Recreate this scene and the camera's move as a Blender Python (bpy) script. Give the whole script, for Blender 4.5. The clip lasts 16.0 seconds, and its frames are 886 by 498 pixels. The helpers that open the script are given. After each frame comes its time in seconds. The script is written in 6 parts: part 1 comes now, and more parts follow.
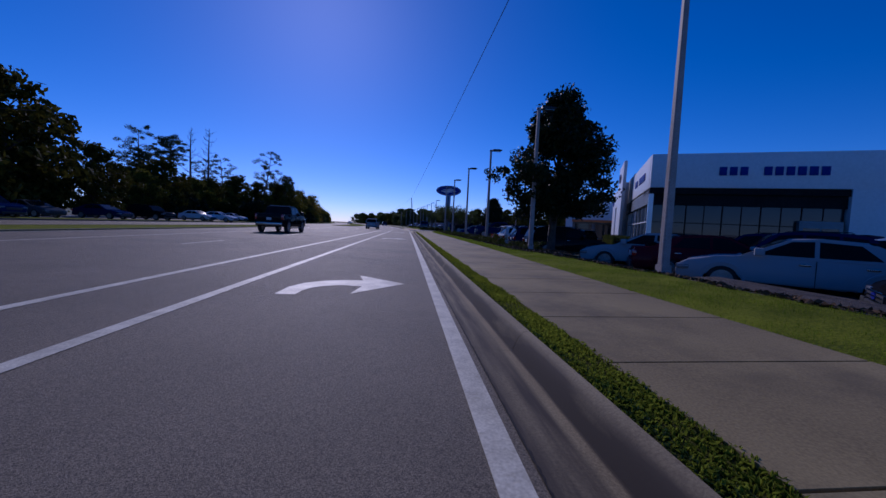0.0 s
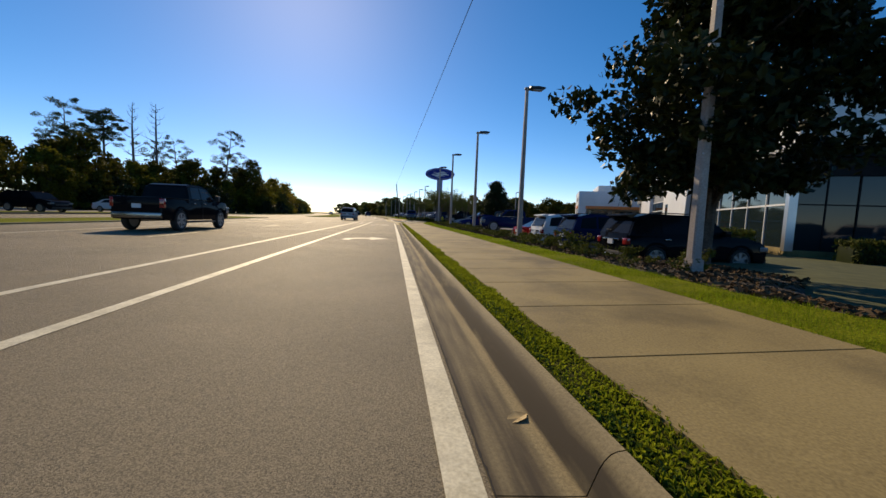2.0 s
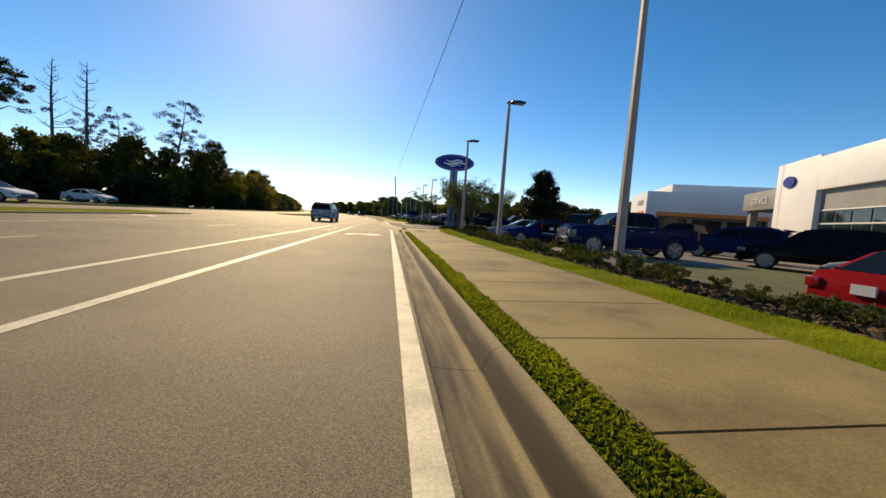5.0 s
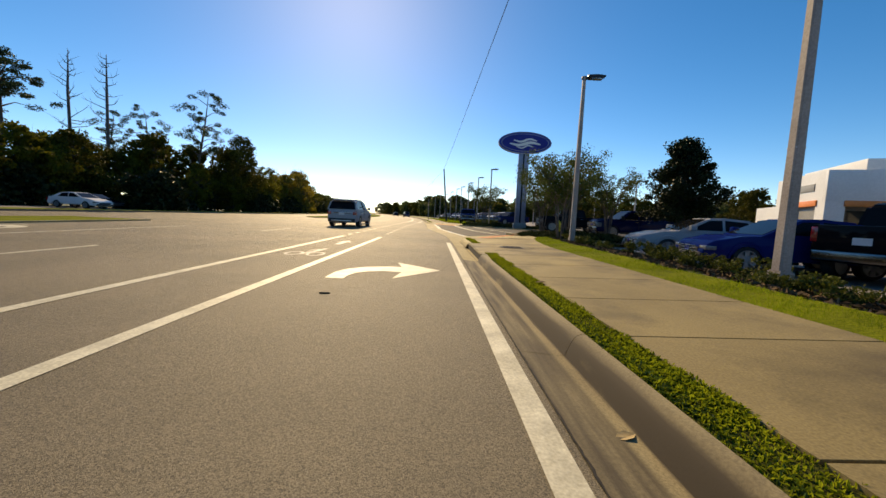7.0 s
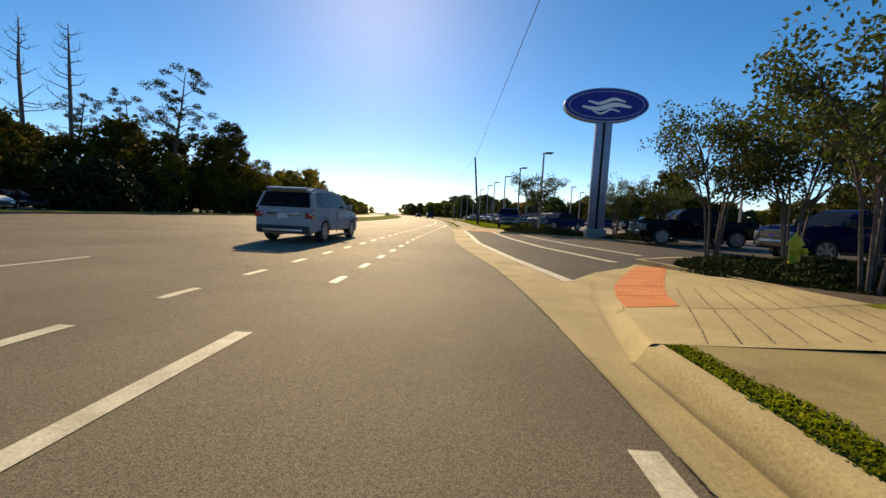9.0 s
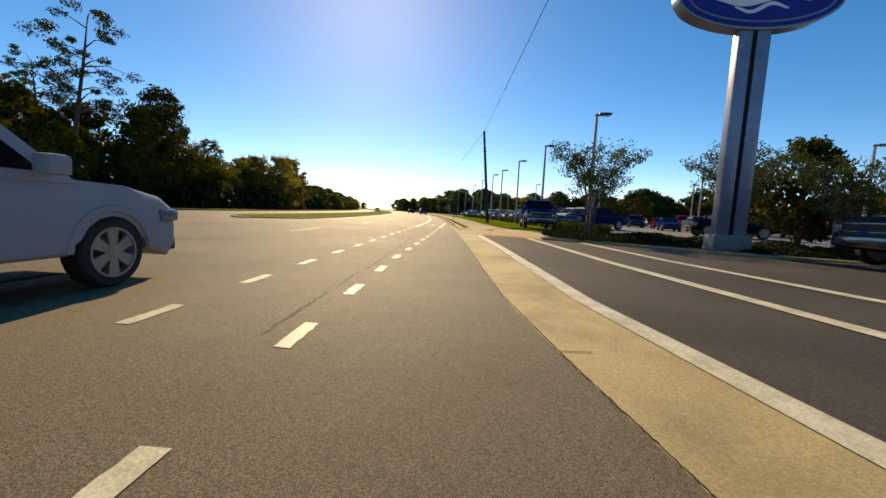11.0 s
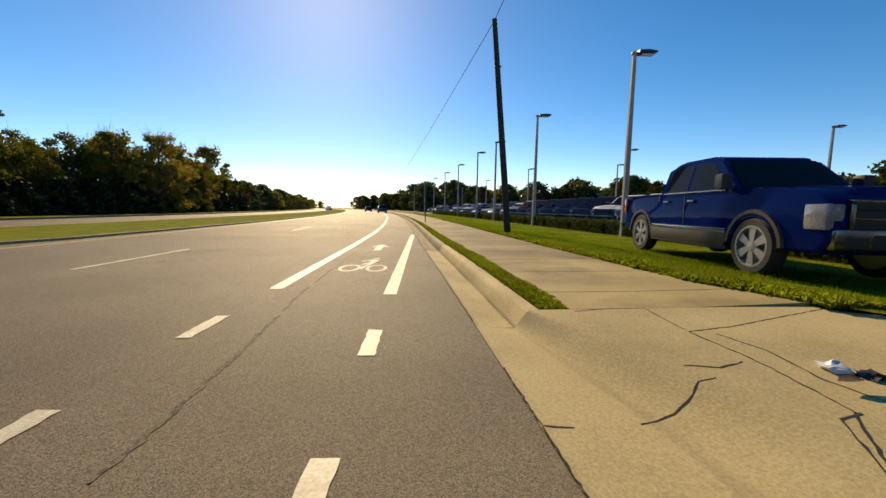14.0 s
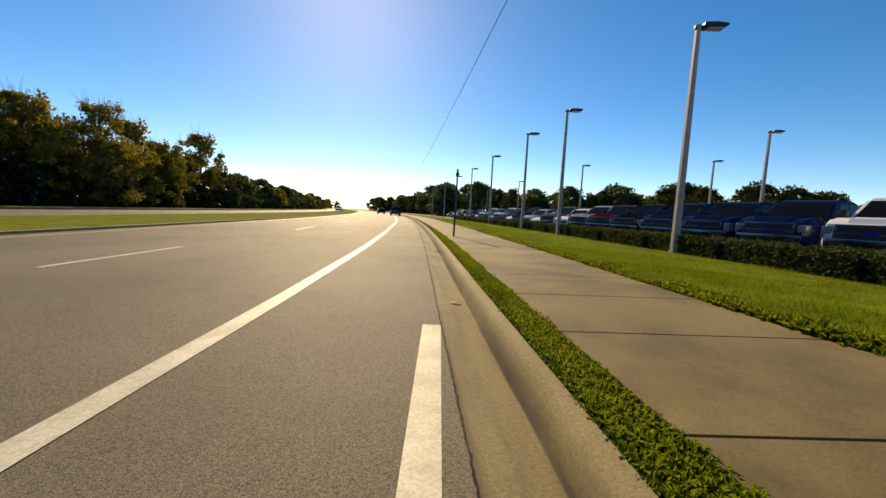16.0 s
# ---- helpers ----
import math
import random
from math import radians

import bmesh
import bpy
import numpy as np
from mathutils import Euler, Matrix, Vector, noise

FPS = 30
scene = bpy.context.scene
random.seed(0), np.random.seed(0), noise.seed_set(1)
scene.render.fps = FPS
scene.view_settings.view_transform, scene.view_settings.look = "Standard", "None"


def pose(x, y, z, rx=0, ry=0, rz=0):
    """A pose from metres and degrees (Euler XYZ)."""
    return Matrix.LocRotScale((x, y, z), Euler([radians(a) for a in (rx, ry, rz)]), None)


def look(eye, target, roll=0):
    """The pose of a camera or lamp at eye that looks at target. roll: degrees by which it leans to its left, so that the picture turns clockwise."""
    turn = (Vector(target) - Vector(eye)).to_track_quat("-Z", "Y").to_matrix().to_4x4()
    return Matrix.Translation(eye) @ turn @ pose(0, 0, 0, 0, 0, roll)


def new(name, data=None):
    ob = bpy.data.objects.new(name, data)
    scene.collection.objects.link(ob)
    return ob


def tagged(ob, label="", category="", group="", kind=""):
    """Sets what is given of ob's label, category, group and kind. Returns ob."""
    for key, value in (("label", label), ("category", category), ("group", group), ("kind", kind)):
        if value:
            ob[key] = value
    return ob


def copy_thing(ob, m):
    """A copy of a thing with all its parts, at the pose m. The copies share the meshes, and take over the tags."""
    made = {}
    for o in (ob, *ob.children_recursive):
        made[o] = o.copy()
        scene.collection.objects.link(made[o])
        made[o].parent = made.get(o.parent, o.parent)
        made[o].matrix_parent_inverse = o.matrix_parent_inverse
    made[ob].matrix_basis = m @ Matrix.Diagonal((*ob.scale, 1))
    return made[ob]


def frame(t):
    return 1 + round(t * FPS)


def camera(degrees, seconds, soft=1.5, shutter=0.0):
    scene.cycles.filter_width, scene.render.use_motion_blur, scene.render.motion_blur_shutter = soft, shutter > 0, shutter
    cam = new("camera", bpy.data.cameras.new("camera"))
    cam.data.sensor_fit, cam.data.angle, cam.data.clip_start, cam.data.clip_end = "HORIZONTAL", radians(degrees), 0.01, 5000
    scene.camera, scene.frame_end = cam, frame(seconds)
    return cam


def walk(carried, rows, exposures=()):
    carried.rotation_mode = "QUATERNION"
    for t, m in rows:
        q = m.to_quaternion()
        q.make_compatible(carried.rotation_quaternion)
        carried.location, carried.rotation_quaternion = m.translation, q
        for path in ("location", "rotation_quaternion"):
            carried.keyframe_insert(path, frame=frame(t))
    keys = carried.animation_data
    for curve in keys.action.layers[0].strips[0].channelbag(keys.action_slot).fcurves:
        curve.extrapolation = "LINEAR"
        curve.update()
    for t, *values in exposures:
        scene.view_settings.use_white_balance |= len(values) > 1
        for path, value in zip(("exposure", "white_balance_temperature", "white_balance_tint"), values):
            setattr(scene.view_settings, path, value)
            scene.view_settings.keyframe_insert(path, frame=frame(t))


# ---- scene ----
cam = camera(99.2, 16.0)
# seconds, x, y, z, yaw, pitch, roll
ROWS = [
    (0, 0.000, -0.000, 1.015, -5.25, -3.42, -2.85),
    (0.5, -0.088, 2.754, 0.995, -4.80, -3.46, -1.88),
    (1, -0.098, 5.565, 0.993, -5.59, -5.49, 0.06),
    (1.5, 0.053, 8.273, 0.996, -10.34, -4.76, -2.08),
    (2, 0.151, 11.031, 0.991, -7.37, -4.90, -2.21),
    (2.5, 0.155, 13.808, 0.983, -3.12, -5.28, -3.20),
    (3, 0.081, 16.683, 0.981, -5.78, -4.37, -2.31),
    (5.5, 0.177, 31.046, 0.976, -7.86, -4.55, -4.00),
    (6, 0.180, 33.964, 0.968, -2.81, -3.04, -5.46),
    (6.5, -0.026, 36.958, 0.974, -0.00, -4.09, -2.70),
    (7, -0.237, 40.004, 0.990, -0.93, -5.03, -2.76),
    (7.5, -0.297, 43.079, 0.986, -2.85, -3.72, -3.92),
    (8, -0.308, 46.118, 1.012, -3.44, -3.42, -4.61),
    (8.5, -0.416, 49.202, 1.010, 1.23, -3.56, -4.31),
    (9, -0.679, 52.264, 1.064, 2.84, -5.06, -2.70),
    (11.5, -1.690, 66.437, 0.951, 1.39, -5.60, -2.49),
    (12, -1.861, 69.491, 0.987, -0.15, -5.51, -1.34),
    (12.5, -1.991, 72.629, 1.014, -0.08, -5.42, -2.11),
    (13, -2.077, 75.669, 1.027, -1.63, -5.70, -1.10),
    (13.5, -2.090, 78.629, 1.038, -2.02, -4.97, -4.99),
    (14, -2.106, 81.617, 1.033, -3.57, -6.03, -0.94),
    (14.5, -2.138, 84.778, 1.007, -3.77, -5.29, -3.78),
    (15, -2.143, 87.749, 0.980, -3.59, -5.71, -5.07),
    (15.5, -2.245, 90.618, 0.988, 1.78, -4.90, -5.39),
    (16, -2.359, 93.363, 0.987, -0.95, -5.46, -2.84),
]
EXPOSE = [(0.0, -1.35, 4700, 44), (0.5, -0.72, 5800, 32), (1.0, -0.6, 6200, 26), (1.5, -0.4, 6700, 20), (2.5, 0.02, 7700, 16), (5.5, 0.2, 8350, 15), (16.0, 0.2, 8350, 15)]
walk(cam, [(t, pose(x, y, z, 90 + pitch, roll, yaw)) for t, x, y, z, yaw, pitch, roll in ROWS], EXPOSE)

# ---- sky and sun ----
SUN = Vector((-0.2, 0.845, 0.495)).normalized()
world = bpy.data.worlds.new("sky")
scene.world = world
world.use_nodes = True
wn = world.node_tree.nodes
sky = wn.new("ShaderNodeTexSky")
sky.sky_type, sky.sun_disc = "NISHITA", False
sky.sun_elevation = math.asin(SUN.z)
sky.sun_rotation = math.atan2(SUN.x, SUN.y)
sky.air_density, sky.dust_density, sky.ozone_density = 0.7, 0.115, 3.0
wn["Background"].inputs["Strength"].default_value = 0.15
deep = wn.new("ShaderNodeHueSaturation")
deep.inputs["Hue"].default_value = 0.499
deep.inputs["Saturation"].default_value = 1.34
world.node_tree.links.new(sky.outputs[0], deep.inputs["Color"])
world.node_tree.links.new(deep.outputs[0], wn["Background"].inputs["Color"])
sun_data = bpy.data.lights.new("sun", "SUN")
sun_data.energy, sun_data.angle, sun_data.color = 4.5, radians(0.55), (1.0, 0.84, 0.55)
sun = new("sun", sun_data)
sun.matrix_world = look((0, 0, 60), Vector((0, 0, 60)) - SUN)


# ---- materials ----
def link(nt, a, b):
    nt.links.new(a, b)


def material(name, low, high, rough=0.7, metal=0.0, fine=40.0, coarse=1.2, bump=0.0, spread=0.0, island=False, spec=0.5, bump_size=0.01, leaf=0.0, coat=0.0, grain=0.0, grain_size=75, contrast=0.3, stain=0.0, stain_size=0.8):
    """Two scales of noise mix low and high; bump at the fine scale; spread varies whole objects or islands."""
    m = bpy.data.materials.new(name)
    m.use_nodes = True
    nt = m.node_tree
    b = nt.nodes["Principled BSDF"]
    geo = nt.nodes.new("ShaderNodeNewGeometry")
    n1, n2 = nt.nodes.new("ShaderNodeTexNoise"), nt.nodes.new("ShaderNodeTexNoise")
    for n, s, d in ((n1, fine, 3), (n2, coarse, 5)):
        n.inputs["Scale"].default_value, n.inputs["Detail"].default_value = s, d
        link(nt, geo.outputs["Position"], n.inputs["Vector"])
    add = nt.nodes.new("ShaderNodeMath")
    add.operation = "ADD"
    link(nt, n1.outputs["Fac"], add.inputs[0])
    link(nt, n2.outputs["Fac"], add.inputs[1])
    src = add.outputs[0]
    if grain:
        vor = nt.nodes.new("ShaderNodeTexVoronoi")
        vor.inputs["Scale"].default_value = grain_size
        link(nt, geo.outputs["Position"], vor.inputs["Vector"])
        sep = nt.nodes.new("ShaderNodeSeparateColor")
        link(nt, vor.outputs["Color"], sep.inputs[0])
        gm = nt.nodes.new("ShaderNodeMath")
        gm.operation = "MULTIPLY_ADD"
        link(nt, sep.outputs[0], gm.inputs[0])
        gm.inputs[1].default_value = grain
        link(nt, src, gm.inputs[2])
        off = nt.nodes.new("ShaderNodeMath")
        off.operation = "SUBTRACT"
        link(nt, gm.outputs[0], off.inputs[0])
        off.inputs[1].default_value = grain / 2
        src = off.outputs[0]
    if spread:
        if island:
            rnd = geo.outputs["Random Per Island"]
        else:
            info = nt.nodes.new("ShaderNodeObjectInfo")
            rnd = info.outputs["Random"]
        mad = nt.nodes.new("ShaderNodeMath")
        mad.operation = "MULTIPLY_ADD"
        link(nt, rnd, mad.inputs[0])
        mad.inputs[1].default_value = spread
        link(nt, src, mad.inputs[2])
        src = mad.outputs[0]
    ramp = nt.nodes.new("ShaderNodeMapRange")
    ramp.inputs["From Min"].default_value, ramp.inputs["From Max"].default_value = 1.0 - contrast, 1.0 + contrast + spread
    link(nt, src, ramp.inputs["Value"])
    mix = nt.nodes.new("ShaderNodeMix")
    mix.data_type = "RGBA"
    mix.inputs["A"].default_value, mix.inputs["B"].default_value = (*low, 1), (*high, 1)
    link(nt, ramp.outputs[0], mix.inputs["Factor"])
    link(nt, mix.outputs["Result"], b.inputs["Base Color"])
    if stain:
        blot = nt.nodes.new("ShaderNodeTexNoise")
        blot.inputs["Scale"].default_value, blot.inputs["Detail"].default_value, blot.inputs["Roughness"].default_value = stain_size, 8, 0.62
        link(nt, geo.outputs["Position"], blot.inputs["Vector"])
        far = nt.nodes.new("ShaderNodeMapRange")
        far.inputs["From Min"].default_value, far.inputs["From Max"].default_value, far.inputs["To Max"].default_value = 0.46, 0.68, stain
        link(nt, blot.outputs["Fac"], far.inputs["Value"])
        dirty = nt.nodes.new("ShaderNodeMix")
        dirty.data_type = "RGBA"
        dirty.inputs["B"].default_value = (low[0] * 0.3, low[1] * 0.28, low[2] * 0.26, 1)
        link(nt, far.outputs[0], dirty.inputs["Factor"])
        link(nt, mix.outputs["Result"], dirty.inputs["A"])
        link(nt, dirty.outputs["Result"], b.inputs["Base Color"])
    b.inputs["Roughness"].default_value, b.inputs["Metallic"].default_value = rough, metal
    b.inputs["Specular IOR Level"].default_value = spec
    if coat:
        b.inputs["Coat Weight"].default_value, b.inputs["Coat Roughness"].default_value = coat, 0.05
    if bump:
        bp = nt.nodes.new("ShaderNodeBump")
        bp.inputs["Strength"].default_value, bp.inputs["Distance"].default_value = bump, bump_size
        link(nt, add.outputs[0] if spread else src, bp.inputs["Height"])
        link(nt, bp.outputs[0], b.inputs["Normal"])
    if leaf:
        tr = nt.nodes.new("ShaderNodeBsdfTranslucent")
        link(nt, mix.outputs["Result"], tr.inputs["Color"])
        ms = nt.nodes.new("ShaderNodeMixShader")
        ms.inputs[0].default_value = leaf
        link(nt, b.outputs[0], ms.inputs[1])
        link(nt, tr.outputs[0], ms.inputs[2])
        link(nt, ms.outputs[0], nt.nodes["Material Output"].inputs["Surface"])
    return m


ASPHALT = material("asphalt", (0.085, 0.07, 0.045), (0.3, 0.247, 0.157), 0.7, fine=260, coarse=0.3, bump=0.7, bump_size=0.006, spec=0.27, grain=1.2, grain_size=190, contrast=0.55, stain=0.2, stain_size=0.45)
ASPHALT_NEW = material("dark_asphalt", (0.032, 0.028, 0.023), (0.09, 0.078, 0.062), 0.8, fine=130, coarse=0.35, spec=0.25, grain=0.4, bump=0.7, bump_size=0.005)
LOT = material("lot_asphalt", (0.12, 0.11, 0.1), (0.22, 0.2, 0.18), 0.75, fine=90, coarse=0.3, bump=0.5)
CONCRETE = material("sidewalk_concrete", (0.15, 0.108, 0.036), (0.38, 0.292, 0.115), 0.8, fine=70, coarse=0.7, bump=0.15, spread=0.12, bump_size=0.004, stain=0.62, contrast=0.34)
GUTTER = material("gutter_concrete", (0.085, 0.066, 0.042), (0.21, 0.17, 0.11), 0.75, fine=30, coarse=0.7, bump=0.35, spread=0.2, bump_size=0.005)
INLET_SLAB = material("inlet_concrete", (0.15, 0.108, 0.04), (0.4, 0.31, 0.13), 0.8, fine=70, coarse=0.7, bump=0.15, bump_size=0.004, stain=0.8, stain_size=0.9, contrast=0.34)
KERB_TOP = material("kerb_top", (0.19, 0.145, 0.068), (0.46, 0.37, 0.185), 0.8, contrast=0.22, fine=30, coarse=1.3, bump=0.35, spread=0.2)
CONCRETE_PALE = material("newer_sidewalk_concrete", (0.24, 0.18, 0.065), (0.5, 0.395, 0.17), 0.8, fine=70, coarse=0.7, bump=0.15, spread=0.12, bump_size=0.004, stain=0.62, contrast=0.3)
CONCRETE_OLD = material("older_sidewalk_concrete", (0.115, 0.08, 0.022), (0.31, 0.232, 0.078), 0.8, fine=70, coarse=0.7, bump=0.15, spread=0.12, bump_size=0.004, stain=0.62, contrast=0.36)
APRON = material("apron_concrete", (0.33, 0.257, 0.113), (0.61, 0.492, 0.24), 0.8, grain=0.5, grain_size=170, stain=0.4, stain_size=1.1, contrast=0.4, fine=45, coarse=0.6, bump=0.4, bump_size=0.005)
PAINT = material("road_paint", (0.46, 0.42, 0.28), (0.8, 0.75, 0.55), 0.6, stain=0.3, stain_size=5.0, fine=60, coarse=3.0, bump=0.4, bump_size=0.004)
WORN_PAINT = material("worn_road_paint", (0.28, 0.26, 0.23), (0.62, 0.59, 0.52), 0.65, fine=70, coarse=5.0, bump=0.4, bump_size=0.004)
YELLOW = material("yellow_paint", (0.5, 0.36, 0.08), (0.72, 0.55, 0.16), 0.6, fine=60, coarse=3.0)
SOIL = material("grass_soil", (0.08, 0.1, 0.006), (0.23, 0.25, 0.012), 1.0, spec=0.05, fine=30, coarse=1.5, bump=0.6, bump_size=0.03)
# soil darkened so its colour carries the shade in gaps between blades
STRIP_SOIL_SHADED = material("shaded_strip_soil", (0.025, 0.028, 0.008), (0.09, 0.095, 0.018), 1.0, spec=0.05, fine=40, coarse=2.5, bump=0.8, bump_size=0.03)
MULCH = material("mulch", (0.03, 0.022, 0.015), (0.13, 0.1, 0.07), 0.95, fine=45, coarse=3, bump=1.0, bump_size=0.04)
FIELD = material("far_ground", (0.05, 0.06, 0.02), (0.12, 0.13, 0.05), 0.95, fine=2.5, coarse=0.08)
TURF = material("turf_blade", (0.05, 0.09, 0.004), (0.3, 0.39, 0.018), 0.8, spec=0.1, fine=20, coarse=0.6, spread=0.4, island=True, leaf=0.6)
GRASS = material("grass_blade", (0.045, 0.075, 0.005), (0.34, 0.38, 0.024), 0.7, spec=0.2, fine=20, coarse=0.9, spread=0.5, island=True, leaf=0.6)
WEED = material("weed_leaf", (0.02, 0.045, 0.008), (0.11, 0.17, 0.02), 0.5, fine=20, coarse=1.2, spread=0.5, island=True, leaf=0.35)
ORANGE = material("tactile_orange", (0.6, 0.17, 0.03), (0.78, 0.27, 0.07), 0.7, fine=40, coarse=2.0)
POLE_GREY = material("lamp_pole", (0.28, 0.23, 0.2), (0.44, 0.37, 0.33), 0.6, fine=30, coarse=2.0, bump=0.1)
BLACK_METAL = material("black_metal", (0.012, 0.012, 0.014), (0.025, 0.025, 0.028), 0.45, metal=0.3, fine=30)
WOOD_POLE = material("weathered_pole_wood", (0.022, 0.018, 0.015), (0.07, 0.056, 0.045), 0.9, fine=35, coarse=4, bump=0.5)
IRON = material("cast_iron", (0.05, 0.045, 0.04), (0.12, 0.11, 0.1), 0.6, metal=0.5, fine=40)
# near-black that paints the shade inside the inlet slot
SLOT_SHADE = material("slot_shade_black", (0.008, 0.008, 0.008), (0.015, 0.015, 0.015), 0.9)
WHITE_PANEL = material("white_panel", (0.7, 0.7, 0.69), (0.8, 0.8, 0.79), 0.45, fine=6, coarse=0.4)
GREY_PANEL = material("grey_panel", (0.2, 0.2, 0.19), (0.27, 0.27, 0.26), 0.5, fine=6, coarse=0.5)
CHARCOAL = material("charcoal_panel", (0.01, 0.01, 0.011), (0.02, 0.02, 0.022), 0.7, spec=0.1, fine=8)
ORANGE_TRIM = material("orange_trim", (0.75, 0.2, 0.04), (0.85, 0.26, 0.06), 0.5, fine=5)
BLUE_SIGN = material("blue_sign_face", (0.008, 0.016, 0.2), (0.012, 0.026, 0.27), 0.45, fine=3, coarse=0.5, spec=0.2)
SIGN_SILVER = material("sign_silver", (0.17, 0.185, 0.25), (0.25, 0.27, 0.35), 0.35, metal=0.4, fine=5)
HYDRANT_YELLOW = material("hydrant_yellow", (0.5, 0.36, 0.01), (0.8, 0.62, 0.02), 0.45, fine=30, coarse=6, bump=0.1)
STEEL = material("steel", (0.45, 0.45, 0.46), (0.6, 0.6, 0.6), 0.35, metal=0.9)
GLASS = bpy.data.materials.new("window_glass")
GLASS.use_nodes = True
_g = GLASS.node_tree.nodes["Principled BSDF"]
_g.inputs["Base Color"].default_value, _g.inputs["Roughness"].default_value = (0.012, 0.022, 0.026, 1), 0.04
_g.inputs["Specular IOR Level"].default_value = 0.4


def stained_kerb(name, amount, clean_low, clean_high, stops):
    """Concrete with dirt that gathers along the kerb's foot and the joint; the map's first axis runs across the kerb."""
    m = material(name, clean_low, clean_high, 0.85, fine=60, coarse=1.1, bump=0.12, bump_size=0.004, contrast=0.36, grain=0.25, grain_size=190)
    nt = m.node_tree
    p, mix = nt.nodes["Principled BSDF"], nt.nodes["Mix"]
    uv = nt.nodes.new("ShaderNodeUVMap")
    uv.uv_map = "across"
    sep = nt.nodes.new("ShaderNodeSeparateXYZ")
    link(nt, uv.outputs[0], sep.inputs[0])
    n = nt.nodes.new("ShaderNodeTexNoise")
    n.inputs["Scale"].default_value, n.inputs["Detail"].default_value = 2.2, 6
    stretch = nt.nodes.new("ShaderNodeMapping")
    stretch.inputs["Scale"].default_value = (4.5, 0.32, 1.0)
    link(nt, uv.outputs[0], stretch.inputs["Vector"])
    link(nt, stretch.outputs[0], n.inputs["Vector"])
    wob = nt.nodes.new("ShaderNodeMath")
    wob.operation = "MULTIPLY_ADD"
    link(nt, n.outputs["Fac"], wob.inputs[0])
    wob.inputs[1].default_value = 0.035
    link(nt, sep.outputs[0], wob.inputs[2])
    ramp = nt.nodes.new("ShaderNodeValToRGB")
    el = ramp.color_ramp.elements
    el[0].position, el[1].position = 0.0, 0.75
    for at, v in stops:
        e = el.new(at)
        e.color = (v, v, v, 1)
    el[0].color, el[len(el) - 1].color = (0.7, 0.7, 0.7, 1), (0.06, 0.06, 0.06, 1)
    link(nt, wob.outputs[0], ramp.inputs[0])
    amt = nt.nodes.new("ShaderNodeMath")
    amt.operation = "MULTIPLY"
    n2 = nt.nodes.new("ShaderNodeMapRange")
    n2.inputs["From Min"].default_value, n2.inputs["From Max"].default_value = 0.35, 0.65
    n2.inputs["To Min"].default_value, n2.inputs["To Max"].default_value = 0.45 * amount, 1.15 * amount
    link(nt, n.outputs["Fac"], n2.inputs["Value"])
    link(nt, ramp.outputs[0], amt.inputs[0])
    link(nt, n2.outputs[0], amt.inputs[1])
    dirt = nt.nodes.new("ShaderNodeMix")
    dirt.data_type = "RGBA"
    link(nt, amt.outputs[0], dirt.inputs["Factor"])
    link(nt, mix.outputs["Result"], dirt.inputs["A"])
    dirt.inputs["B"].default_value = (0.048, 0.035, 0.02, 1)
    link(nt, dirt.outputs["Result"], p.inputs["Base Color"])
    return m


# dirt across the worn kerb: joint, pan, paler streak, dark foot and face; across the newer one only the foot
WORN_DIRT = [(0.03, 0.7), (0.08, 0.5), (0.2, 0.58), (0.27, 0.5), (0.3, 0.12), (0.345, 0.12), (0.372, 0.85), (0.41, 0.9), (0.445, 0.45), (0.49, 0.15)]
NEW_DIRT = [(0.03, 0.5), (0.06, 0.14), (0.3, 0.12), (0.352, 0.16), (0.364, 0.85), (0.374, 0.8), (0.392, 0.22), (0.43, 0.12), (0.49, 0.08)]
MILD_DIRT = [(0.03, 0.6), (0.06, 0.3), (0.2, 0.3), (0.3, 0.22), (0.352, 0.3), (0.364, 0.85), (0.39, 0.6), (0.42, 0.25), (0.49, 0.12)]
KERB_WORN = stained_kerb("worn_kerb_concrete", 1.65, (0.18, 0.14, 0.07), (0.42, 0.34, 0.175), WORN_DIRT)
KERB_MILD = stained_kerb("kerb_concrete", 1.35, (0.19, 0.145, 0.062), (0.43, 0.34, 0.15), MILD_DIRT)
KERB_CLEAN = stained_kerb("clean_kerb_concrete", 0.85, (0.31, 0.245, 0.11), (0.6, 0.487, 0.23), NEW_DIRT)
RAMP_CONCRETE = stained_kerb("ramp_concrete", 0.3, (0.3, 0.235, 0.105), (0.58, 0.47, 0.225), NEW_DIRT)


def lay_across(b, f):
    """Stores the place across the kerb for the dirt."""
    uv = b.loops.layers.uv.new("across")
    for face in b.faces:
        for l in face.loops:
            l[uv].uv = (f(l.vert.co), l.vert.co.y)


# ---- building blocks ----
def finish(bm, sharp=0.6):
    for f in bm.faces:
        f.smooth = True
    for e in bm.edges:
        if len(e.link_faces) != 2 or e.calc_face_angle(0) > sharp or any(len(f.verts) > 4 for f in e.link_faces):
            e.smooth = False


def mesh_of(name, bm, mat, smooth=True):
    bmesh.ops.recalc_face_normals(bm, faces=bm.faces)
    if smooth:
        finish(bm)
    me = bpy.data.meshes.new(name)
    bm.to_mesh(me)
    bm.free()
    me.materials.append(mat)
    return me


def part(name, bm, mat, parent=None, label="", m=None):
    """Links a bmesh, or a mesh that exists, as one object under parent."""
    me = bm if isinstance(bm, bpy.types.Mesh) else mesh_of(name, bm, mat)
    ob = new(name, me)
    ob.parent = parent
    if m is not None:
        ob.matrix_basis = m
    return tagged(ob, label)


